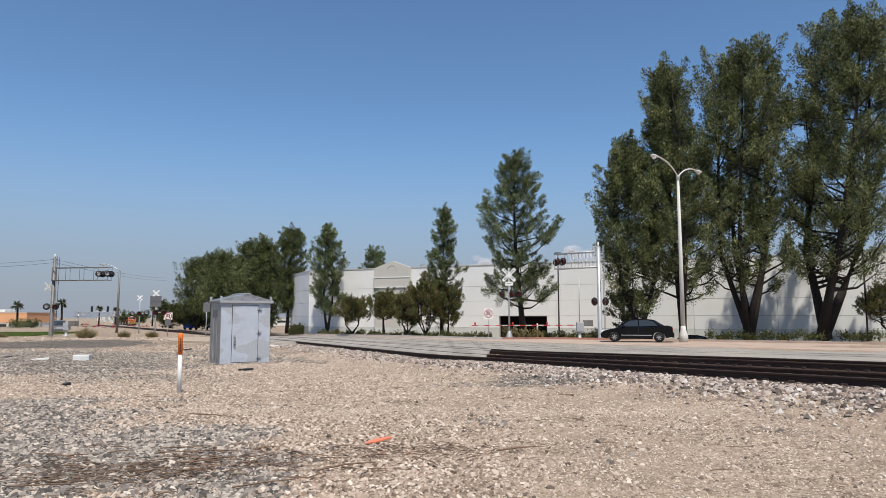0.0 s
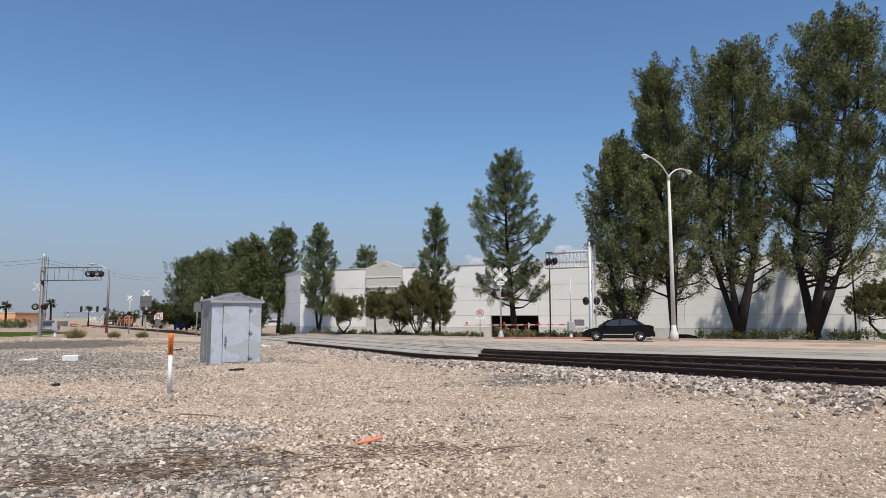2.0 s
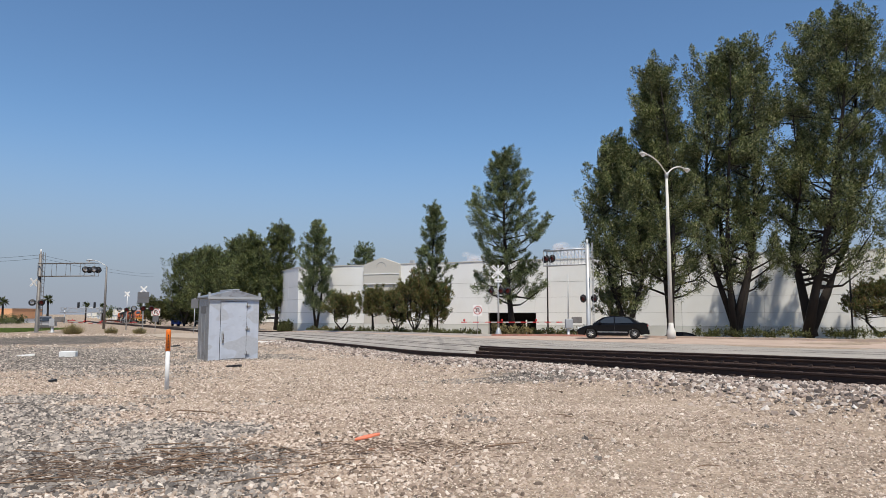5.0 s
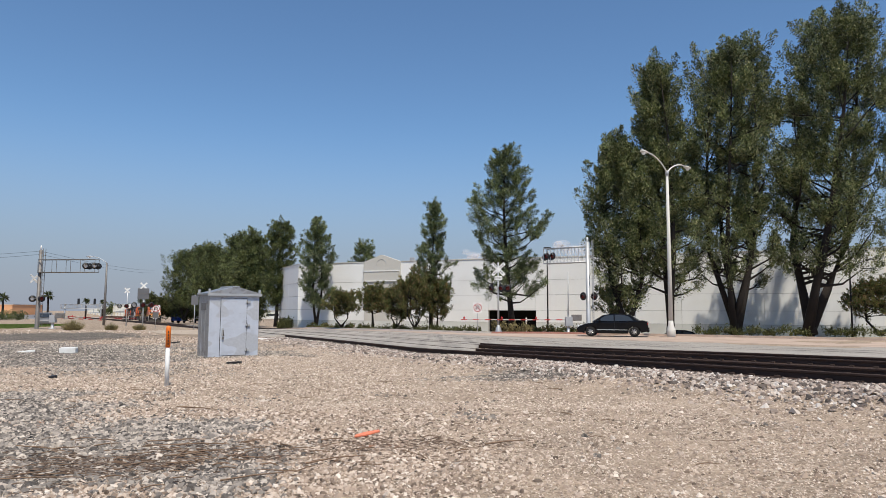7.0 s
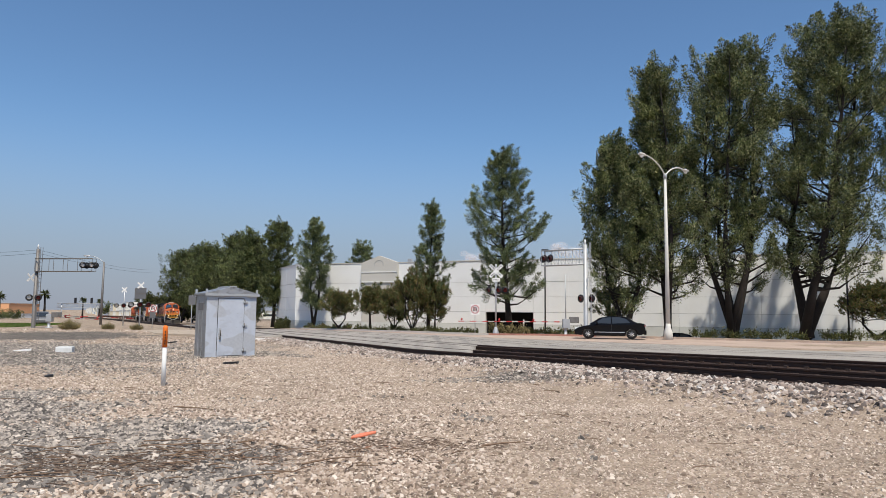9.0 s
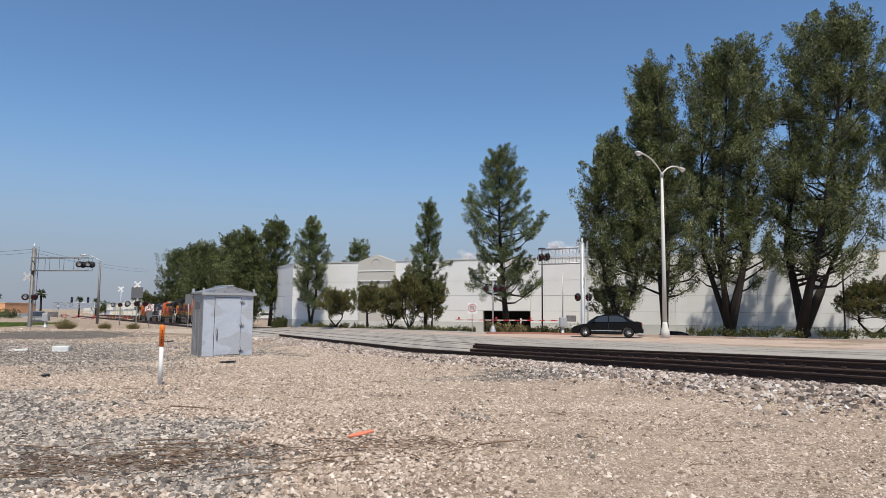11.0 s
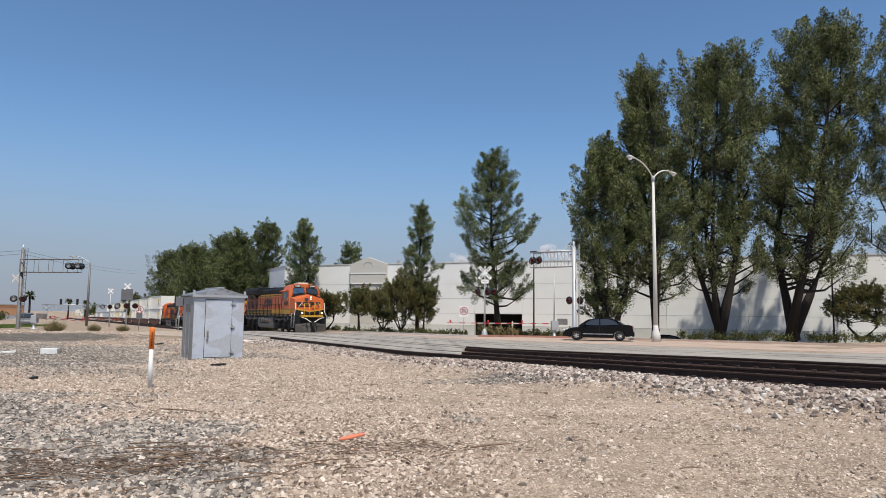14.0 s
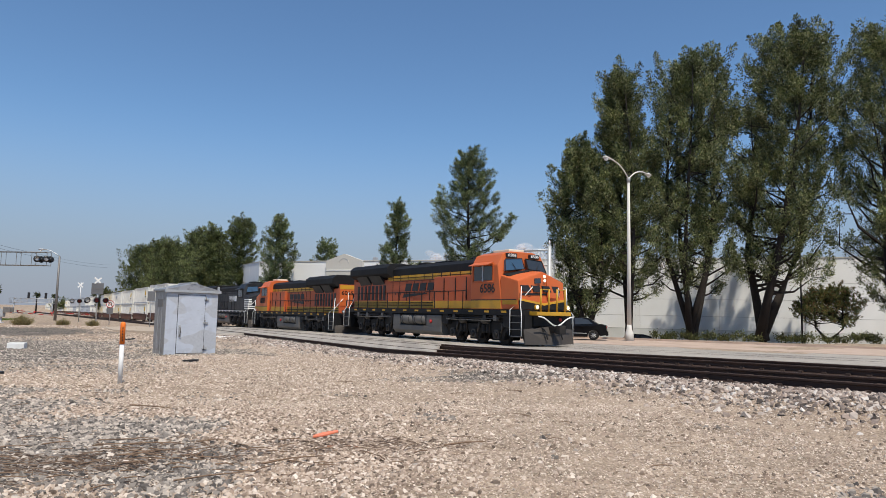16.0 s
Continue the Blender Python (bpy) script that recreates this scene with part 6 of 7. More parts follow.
def cantilever(x, y, z, end, top, chord, label, face, steel, lamp_face, braced=True):
    g = empty("signal_cantilever", Matrix(), label, "crossing signal", "signal cantilevers")
    part("mast", tube([(x, y, z), (x, y, z + 0.1), (x, y, top)], [0.2, 0.17, 0.14], 12), steel, g, "tall round mast")
    part("base_flange", box(-0.32, -0.32, z, 0.32, 0.32, z + 0.07, 0.02, pose(x, y, 0)), steel, g)
    part("mast_cap", turned(((0.07, top), (0.07, top + 0.35), (0.02, top + 0.42)), 8, pose(x, y, 0)), M_WHITE, g)
    ladder(g, x + 0.36, y - 0.05, z + 0.3, top + 0.15, face, steel)
    truss(g, (x, y), end, chord[0], chord[1], steel, 6 if braced else 4, 0.045 if braced else 0.035, braced)
    dx, dy = end[0] - x, end[1] - y
    for k in (0.84, 0.99):
        # on the flat arm, white lenses imitate reflected light
        flasher(g, x + dx * k, y + dy * k - 0.35, (chord[0] + chord[1]) / 2 - 0.02, lamp_face, 0.29, None if braced else M_LENS)
        flasher(g, x + dx * k, y + dy * k + 0.35, (chord[0] + chord[1]) / 2 - 0.02, lamp_face + 180, 0.29)
    for o in (-0.45, 0.45):
        flasher(g, x + o * 0.9, y - 0.2, z + 2.75, lamp_face, 0.3, None if braced or o > 0 else M_LENS)
    part("lamp_crossarm", tube([(x - 0.5, y - 0.1, z + 2.75), (x + 0.5, y - 0.1, z + 2.75)], 0.035, 6), steel, g)
    crossbuck(g, x + (0.25 if braced else -0.35), y - 0.22, z + 4.55, -20, 1.0)
    return g


def post_sign(x, y, z, z0, z1, w, face, label, faceplate, name="road_sign", group="", steel=None):
    s = empty(name, pose(x, y, z, 0, 0, face), label, "sign", group)
    part("post", tube([(-0.03, 0, 0), (-0.03, 0, z1 - z + 0.05)], 0.03, 6), steel or M_GALV, s)
    part("plate", box(-0.008, -w / 2, z0 - z, 0.008, w / 2, z1 - z, 0.0), faceplate, s)
    return s


def no_u_turn(x, y, z, z0, z1, w, face):
    s = post_sign(x, y, z, z0, z1, w, face, "white no-U-turn sign with a red ring on a thin post", M_WHITE, group="no-U-turn signs")
    cz, r = (z0 + z1) / 2 - z + 0.02, w * 0.42
    ring = [(0.012, r * math.cos(a), cz + r * math.sin(a)) for a in np.linspace(0, 2 * math.pi, 25)]
    part("red_ring", tube(ring, w * 0.04, 5), M_RED, s, "red prohibition ring")
    part("red_bar", tube([(0.016, -r * 0.7, cz + r * 0.7), (0.016, r * 0.7, cz - r * 0.7)], w * 0.035, 5), M_RED, s, "red diagonal bar")
    u = [(0.011, r * 0.35, cz - r * 0.5), (0.011, r * 0.35, cz + r * 0.15)] + [(0.011, r * 0.35 * math.cos(a), cz + r * 0.15 + r * 0.35 * math.sin(a)) for a in np.linspace(0.3, math.pi, 7)] + [(0.011, -r * 0.35, cz - r * 0.2)]
    part("arrow", tube(u, w * 0.05, 5), M_BLACK, s, "black turned arrow")
    part("arrow_head", prism(((-r * 0.35 - 0.1, cz - r * 0.2), (-r * 0.35 + 0.1, cz - r * 0.2), (-r * 0.35, cz - r * 0.55)), "x", 0.004, 0.014), M_BLACK, s)
    return s


def lamp_head(parent, p, way, m):
    d = Vector(way).normalized()
    turn = math.degrees(math.atan2(d.y, d.x))
    head = part("lamp_head", turned(((0.05, -0.4), (0.12, -0.3), (0.17, 0.0), (0.15, 0.3), (0.05, 0.42)), 12, Matrix.Translation(p) @ pose(0, 0, 0, 0, 90, turn) @ Matrix.Diagonal((0.6, 1, 1, 1))), m, parent, "oval street-light head")
    part("refractor", turned(((0.13, 0.0), (0.11, -0.1), (0.05, -0.15)), 12, Matrix.Translation(Vector(p) + d * 0.1 - Vector((0, 0, 0.06)))), M_LENS, head)


def street_lamps():
    x, y = 15.48, 44.0
    z = paved(x, y)
    g = empty("street_lamp", Matrix(), "pale concrete street lamp with two curved arms", "street lamp")
    part("base", turned(((0.31, z - 0.05), (0.29, z + 0.5), (0.18, z + 0.8), (0.155, z + 1.05)), 8, pose(x, y, 0)), M_LAMP, g, "flared octagonal base")
    part("shaft", tube([(x, y, z + 1.0), (x, y, 5.5), (x, y, 10.75)], [0.155, 0.125, 0.085], 8), M_LAMP, g, "tapered octagonal shaft")
    part("collar", turned(((0.12, 10.6), (0.13, 10.85), (0.05, 10.95)), 10, pose(x, y, 0)), M_GALV, g)
    for s in (-1, 1):
        pts = []
        for k in range(9):
            t = k / 8
            pts.append((x + s * 1.9 * 0.98 * t ** 1.3, y + s * 1.95 * 0.98 * t ** 1.3, 10.75 + 0.95 * math.sin(t * math.pi / 2)))
        part("arm", tube(pts, 0.045, 7), M_LAMP, g, "curved lamp arm")
        lamp_head(g, (x + s * 2.2, y + s * 2.25, 11.66), (s * 0.7, s * 0.72, 0), M_LAMP)
    x, y = -38.2, 80.0
    g = empty("street_lamp", Matrix(), "galvanised street lamp with one curved arm", "street lamp")
    part("shaft", tube([(x, y, rough_ground(x, y) - 0.1), (x, y, 7.1)], [0.16, 0.1], 10), M_GALV_DARK, g)
    part("arm", tube([(x - 1.7 * t, y, 7.1 + 0.75 * math.sin(t * math.pi / 2)) for t in np.linspace(0, 1, 7)], 0.045, 6), M_GALV, g)
    lamp_head(g, (x - 2.0, y, 7.85), (-1, 0, 0), M_GALV)
    x, y = -38.5, 120.0
    g = empty("street_lamp", Matrix(), "distant galvanised street lamp", "street lamp")
    part("shaft", tube([(x, y, -1.2), (x, y, 4.6)], [0.13, 0.08], 8), M_GALV, g)
    part("arm", tube([(x + 1.5 * t, y, 4.6 + 0.9 * math.sin(t * math.pi / 2)) for t in np.linspace(0, 1, 6)], 0.05, 6), M_GALV, g)


def signals():
    cantilever(11.5, 50.0, 0.0, (8.75, 52.3), 6.75, (5.3, 6.45), "galvanised signal cantilever with a truss arm and ladder", 0, M_GALV, 215)
    cantilever(-35.6, 62.0, rough_ground(-35.6, 62.0) - 0.05, (-30.0, 61.0), 7.0, (4.95, 6.1), "weathered signal cantilever with a long flat arm", 0, M_GALV_DARK, -60, False)
    gate_mechanism(10.1, 50.5, 0.0, (2.13, 50.5, 1.0), "lowered crossing gate with a red and white arm", 18, vertical=4.6)
    z = rough_ground(-34.2, 62.0)
    gate_mechanism(-34.2, 62.0, z, (-32.2, 67.0, 0.6), "lowered crossing gate beside the weathered mast", 10)
    gate_mechanism(-62.0, 110.0, rough_ground(-62, 110), (-48.2, 112.0, 0.2), "distant lowered crossing gate", 12)
    # free-standing mast with crossbuck
    x, y = 5.15, 53.0
    g = empty("crossing_signal", Matrix(), "white crossbuck over paired flashing lights on a mast", "crossing signal", "crossbuck masts")
    part("mast", tube([(x, y, -0.05), (x, y, 5.45)], [0.075, 0.06], 10), M_GALV, g)
    part("base", turned(((0.26, -0.05), (0.25, 0.1), (0.12, 0.5), (0.09, 0.55)), 10, pose(x, y, 0)), M_GALV, g, "flared cast base")
    crossbuck(g, x, y - 0.1, 4.9, -90, 1.35, True)
    plate = part("track_count_plate", box(-0.3, -0.012, -0.15, 0.3, 0.0, 0.15, 0, pose(x, y - 0.1, 4.22)), M_WHITE, g, "white plate with the number of tracks")
    lettering("plate_words", "3 TRACKS", 0.14, M_BLACK, plate, pose(x, y - 0.116, 4.22, 90, 0, 0), 0.5, "black letters", 0.002)
    part("lamp_crossarm", tube([(x - 0.6, y, 3.45), (x + 0.75, y, 3.45)], 0.035, 6), M_GALV, g)
    for o, f in ((-0.55, -150), (0.2, -120), (0.72, -100)):
        flasher(g, x + o, y - 0.12, 3.42, f, 0.3)
    # far-left mast groups
    for x, y, h, label, lens in ((-33.4, 75.0, 4.0, "distant crossbuck mast with three dark signal lamps", None), (-25.3, 60.0, 3.6, "crossbuck mast seen from behind with a grey sign", None)):
        z = rough_ground(x, y)
        g = empty("crossing_signal", Matrix(), label, "crossing signal", "crossbuck masts")
        part("mast", tube([(x, y, z - 0.05), (x, y, h)], 0.065, 8), M_GALV, g)
        crossbuck(g, x, y - 0.08, h - 0.25 if y > 70 else h + 0.12, -75, 0.72)
        part("lamp_crossarm", tube([(x - 0.8, y, 2.05), (x + 0.8, y, 2.05)], 0.035, 6), M_GALV, g)
        for o in (-0.75, 0.02, 0.75):
            # the leftmost lens is coloured white as if catching light
            flasher(g, x + o, y - 0.12, 2.05, -62, 0.24, M_LENS if o < -0.5 else None)
        if y < 70:
            part("sign_back", box(-0.5, 0, 2.55, 0.5, 0.02, 3.5, 0, pose(x, y - 0.1, 0)), M_SIGNBACK, g, "bare metal back of a sign")
            part("sign_brace", box(-0.5, -0.02, 3.0, 0.5, 0.0, 3.05, 0, pose(x, y - 0.1, 0)), M_GALV_DARK, g)
    no_u_turn(3.6, 54.0, rough_ground(3.6, 54.0), 1.46, 2.31, 0.72, -92)
    n = no_u_turn(-25.0, 62.0, rough_ground(-25.0, 62.0), 1.4, 2.05, 0.72, -70)
    part("lower_plate", box(-0.008, -0.25, 0.95, 0.008, 0.25, 1.55, 0.0), M_SIGNBACK, n, "bare metal lower plate")
    post_sign(-17.7, 51.0, rough_ground(-17.7, 51.0), 2.0, 2.7, 0.5, -70, "bare back of a road sign on a thin post", M_SIGNBACK)
    post_sign(-47.5, 66.0, rough_ground(-47.5, 66.0), 1.3, 2.0, 0.75, -60, "bare back of a road sign on a thin post", M_SIGNBACK)
    s = post_sign(15.75, 52.6, rough_ground(15.75, 52.6), 2.05, 2.8, 0.5, -92, "small white notice on a post under the trees", M_WHITE)
    for k in range(3):
        part("text_bar", box(0.008, -0.17, 2.2 + 0.17 * k, 0.012, 0.17, 2.27 + 0.17 * k), M_BLACK, s, "black text bar")
    p = post_sign(7.55, 54.6, rough_ground(7.55, 54.6), 0.75, 1.1, 0.12, -90, "short white marker post among weeds", M_WHITE, "marker_post", steel=M_WHITE)
    for x, y, h in ((10.2, 60.0, 7.2), (31.2, 50.2, 7.3)):
        g = empty("light_pole", Matrix(), "slender black yard light pole", "pole", "black poles")
        part("shaft", tube([(x, y, rough_ground(x, y) - 0.1), (x, y, h)], [0.07, 0.055], 8), M_BLACK, g)
        part("fixture", box(-0.3, -0.12, h, 0.3, 0.12, h + 0.14, 0.03, pose(x, y, 0)), M_BLACK, g)
    # distant signal bridge
    g = empty("signal_bridge", Matrix(), "pale steel signal bridge far down the tracks", "signal bridge")
    for x in (-92.0, -83.0):
        part("mast", tube([(x, 172, -2.0), (x, 172, 3.2)], 0.16, 6), M_GALV, g)
    truss(g, (-93.0, 172.0), (-82.5, 172.0), 2.0, 3.1, M_GALV, 8, 0.08)
    for x in (-88.5, -84.5):
        part("signal_head", box(x - 0.25, 171.5, 3.1, x + 0.25, 171.8, 4.5, 0.05), M_BLACK, g, "dark signal head")
    # overhead lines
    for k, (a, b, c) in enumerate((((-75, 95, 9.5), (-35.6, 62, 6.9), (-62, 152, 10.5)), ((-75, 95, 8.9), (-35.6, 62, 6.6), (-62, 152, 9.9)))):
        pts = []
        for p, q in ((a, b), (b, c)):
            for t in np.linspace(0, 1, 9):
                v = Vector(p).lerp(Vector(q), t)
                v.z -= 0.7 * 4 * t * (1 - t) * 0.6
                pts.append(v)
        tagged(part("overhead_cable", tube(pts, 0.012, 4), M_BLACK), "thin dark overhead line", "cable", "overhead lines")


def cabinet():
    W, D, H = 1.75, 1.1, 2.12
    x, y = -7.5, 23.0
    z = rough_ground(-7.2, 24.0) - 0.04
    g = empty("signal_cabinet", pose(x, y, z, 0, 0, 36), "weathered galvanised trackside cabinet with one door", "cabinet")
    part("body", box(0, 0, 0, W, D, H, 0.012), M_ZINC, g, "scuffed galvanised sheet body in a darker, shaded tone")
    # lighter sheet over the darker body puts the lit front into colour
    part("front_sheet", box(0.012, -0.003, 0.012, W - 0.012, 0.0, H - 0.035), M_COVER, g, "added front sheet of patchy pale cover paint in a sunlit tone")
    part("plinth", box(-0.03, -0.03, -0.1, W + 0.03, D + 0.03, 0.03, 0.01), M_CONCRETE, g)
    roof = prism(((-0.06, H), (W + 0.06, H), (W + 0.06, H + 0.06), (W / 2, H + 0.3), (-0.06, H + 0.06)), "y", -0.07, D + 0.07, 0.01)
    part("roof", roof, M_ZINC, g, "low gabled sheet roof")
    part("roof_trim", box(-0.07, -0.085, H - 0.03, W + 0.07, -0.07, H + 0.05), M_GALV, g)
    part("ridge_cap", box(W / 2 - 0.12, -0.09, H + 0.27, W / 2 + 0.12, D + 0.08, H + 0.315, 0.01), M_GALV, g)
    part("door_gap", box(0.385, -0.006, 0.06, 1.315, -0.003, 2.02), M_BLACK, g, "dark seam round the door")
    door = part("door", box(0.4, -0.022, 0.075, 1.3, -0.006, 2.005, 0.006), M_COVER, g, "single sheet door with rubbed patches")
    for zz in (0.2, 1.05, 1.85):
        part("hinge", box(1.26, -0.05, zz, 1.42, -0.02, zz + 0.07, 0.008), M_GALV, door)
        part("hinge_pin", tube([(1.315, -0.05, zz - 0.04), (1.315, -0.05, zz + 0.12)], 0.014, 6), M_GALV_DARK, door)
    part("handle_plate", box(0.44, -0.034, 0.72, 0.53, -0.02, 1.0, 0.006), M_GALV, door)
    part("handle", tube([(0.485, -0.03, 0.92), (0.485, -0.09, 0.92), (0.485, -0.09, 0.74)], 0.015, 6), M_GALV_DARK, door, "steel lever handle")
    part("padlock", box(0.455, -0.07, 0.62, 0.515, -0.03, 0.7, 0.008), M_GALV_DARK, door)
    for px, py in ((0, 0), (W, 0), (0, D), (W, D)):
        part("lifting_lug", box(px - 0.04, py - 0.012, H - 0.05, px + 0.04, py + 0.012, H + 0.2, 0.01), M_GALV, g, "steel lifting lug")
    for k in range(2):
        part("wall_seam", box(-0.006, 0.36 + 0.37 * k, 0.05, 0.0, 0.375 + 0.37 * k, H - 0.05), M_GALV, g)
    part("side_vent", box(-0.014, 0.3, 1.6, 0.0, 0.8, 1.85, 0.004), M_GALV_DARK, g)


def marker():
    x, y = -5.44, 14.2
    g = empty("marker_post", pose(x, y, rough_ground(x, y) - 0.03, 1.0, 0, 0), "white plastic marker post with an orange top", "marker post")
    part("lower_tube", tube([(0, 0, 0), (0, 0, 0.83)], 0.043, 14), M_WHITE, g, "white tube")
    part("upper_sleeve", turned(((0.049, 0.82), (0.05, 1.2), (0.045, 1.245), (0.02, 1.265)), 16), M_ORANGE_POST, g, "bright orange sleeve with domed cap")
    for k in range(5):
        part("text_bar", box(0.012, -0.053, 0.88 + 0.06 * k, 0.03, -0.046, 0.915 + 0.06 * k), M_BLACK, g, "small dark text bar")


# black saloon
M_CARPAINT = mat("black_car_paint", (0.006, 0.006, 0.007), 0.14, 0.0, 0.05, 1, 10, 0, spec=0.22)
M_TYRE = mat("tyre_rubber", (0.012, 0.012, 0.012), 0.9, 0, 0.1)
M_ALLOY = mat("alloy_rim", (0.5, 0.5, 0.5), 0.35, 0.8, 0.1)
M_TAIL = mat("red_tail_lamp", (0.3, 0.05, 0.05), 0.2, 0, 0.1, spec=0.7)
M_BLUE = mat("blue_truck_paint", (0.02, 0.06, 0.35), 0.3, 0, 0.1)


def saloon(label):
    """Four-door saloon, nose towards +x, z = 0 on the road, 4.56 m long."""
    car = empty("car", Matrix(), label, "car")
    lower = [(-2.2, 0.35), (-2.24, 0.6), (-2.2, 0.98), (-1.9, 1.06), (-1.0, 0.98), (0.75, 0.95), (1.5, 0.86), (2.1, 0.7), (2.26, 0.52), (2.24, 0.28), (1.78, 0.22), (1.7, 0.52), (1.5, 0.64), (1.25, 0.64), (1.05, 0.52), (0.98, 0.2),
             (-0.98, 0.2), (-1.06, 0.52), (-1.26, 0.64), (-1.5, 0.64), (-1.7, 0.52), (-1.78, 0.26)]
    bm = bmesh.new()
    add_prism(bm, lower, "y", -0.88, 0.88)
    bmesh.ops.bevel(bm, geom=[e for e in bm.edges if abs(e.verts[0].co.y - e.verts[1].co.y) < 1e-4], offset=0.06, segments=2, profile=0.6, affect="EDGES")
    body = part("body", bm, M_CARPAINT, car, "glossy black body")
    cab = bmesh.new()
    form = [(-1.75, 0.98), (-1.05, 1.42), (-0.55, 1.49), (0.1, 1.48), (0.55, 1.38), (1.3, 0.9), (-1.2, 0.9)]
    top = {1: 0.6, 2: 0.62, 3: 0.62, 4: 0.62}
    L = [cab.verts.new((x, -top.get(i, 0.8), z)) for i, (x, z) in enumerate(form)]
    R = [cab.verts.new((x, top.get(i, 0.8), z)) for i, (x, z) in enumerate(form)]
    for i in range(len(form)):
        cab.faces.new((L[i], L[(i + 1) % 7], R[(i + 1) % 7], R[i]))
    cab.faces.new(L[::-1])
    cab.faces.new(R)
    bmesh.ops.recalc_face_normals(cab, faces=cab.faces)
    bmesh.ops.bevel(cab, geom=list(cab.edges), offset=0.03, segments=2, profile=0.6, affect="EDGES")
    part("roof", cab, M_CARPAINT, car, "arched black roof and pillars")

    def glass(name, pts, s):
        g = bmesh.new()
        vs = [g.verts.new((x, s * (0.815 - 0.2 * (z - 0.98) / 0.44 * 0.95) , z)) for x, z in pts]
        ws = [g.verts.new((x, s * (0.80 - 0.2 * (z - 0.98) / 0.44 * 0.95) , z)) for x, z in pts]
        g.faces.new(vs)
        g.faces.new(ws[::-1])
        for i in range(len(pts)):
            g.faces.new((vs[i], vs[(i + 1) % len(pts)], ws[(i + 1) % len(pts)], ws[i]))
        bmesh.ops.recalc_face_normals(g, faces=g.faces)
        return part(name, g, M_GLASS_DARK, car, "tinted side window")
    for s in (-1, 1):
        glass("front_window", ((0.98, 1.0), (0.42, 1.36), (-0.08, 1.41), (-0.1, 1.0)), s)
        glass("rear_window", ((-0.18, 1.0), (-0.16, 1.41), (-0.62, 1.42), (-1.05, 1.3), (-1.32, 1.04)), s)
        part("door_mirror", box(0.72, s * 0.98 - 0.1, 0.98, 0.86, s * 0.98 + 0.1, 1.12, 0.03), M_CARPAINT, car)
        part("sill_trim", box(-0.95, s * 0.885 - 0.01, 0.42, 0.95, s * 0.885 + 0.012, 0.46), M_GALV, car, "bright side trim")
        part("tail_lamp", box(-2.23, s * 0.72 - 0.1, 0.78, -2.0, s * 0.72 + 0.15, 0.92, 0.03), M_TAIL, car, "red tail lamp")
        part("headlamp", box(1.95, s * 0.7 - 0.16, 0.6, 2.2, s * 0.7 + 0.15, 0.74, 0.03), M_LENS, car)
        for x in (-0.14,):
            part("door_seam", box(x, s * 0.882 - 0.004, 0.3, x + 0.015, s * 0.882 + 0.004, 0.96), M_BLACK, car)
        for x in (0.2, -0.75):
            part("door_handle", box(x, s * 0.89 - 0.012, 0.82, x + 0.16, s * 0.89 + 0.015, 0.85, 0.005), M_CARPAINT, car)
    part("windscreen", prism(((1.27, 0.95), (0.6, 1.365), (0.62, 1.38), (1.3, 0.96)), "y", -0.6, 0.6), M_GLASS_DARK, car)
    part("rear_screen", prism(((-1.74, 1.01), (-1.1, 1.405), (-1.11, 1.42), (-1.77, 1.02)), "y", -0.58, 0.58), M_GLASS_DARK, car)
    part("rear_bumper", box(-2.3, -0.8, 0.3, -2.15, 0.8, 0.6, 0.05), M_CARPAINT, car)
    plate = part("plate", box(-2.262, -0.16, 0.74, -2.245, 0.16, 0.9), M_WHITE, car, "pale plate")
    part("plate_bar", box(-2.268, -0.11, 0.79, -2.26, 0.11, 0.85), M_BLACK, plate)
    wheels = []
    for x in (-1.38, 1.38):
        for s in (-1, 1):
            tyre = part("wheel", turned(((0.2, -0.1), (0.3, -0.1), (0.32, -0.07), (0.32, 0.07), (0.3, 0.1), (0.2, 0.1)), 22, pose(0, 0, 0, 90, 0, 0)), M_TYRE, car, at=pose(x, s * 0.78, 0.32))
            part("rim", turned(((0.205, -0.08), (0.2, 0.085), (0.17, 0.09), (0.16, 0.05), (0.05, 0.06)), 20, pose(0, 0, 0, 90 if s < 0 else -90, 0, 0)), M_GALV_DARK, tyre)
            for k in range(7):
                a = 2 * math.pi * k / 7
                part("spoke", tube([(0, s * 0.1, 0), (0.18 * math.cos(a), s * 0.095, 0.18 * math.sin(a))], [0.03, 0.024], 5), M_ALLOY, tyre)
            wheels.append((tyre, x, s * 0.78))
    return car, wheels


MOVERS = []


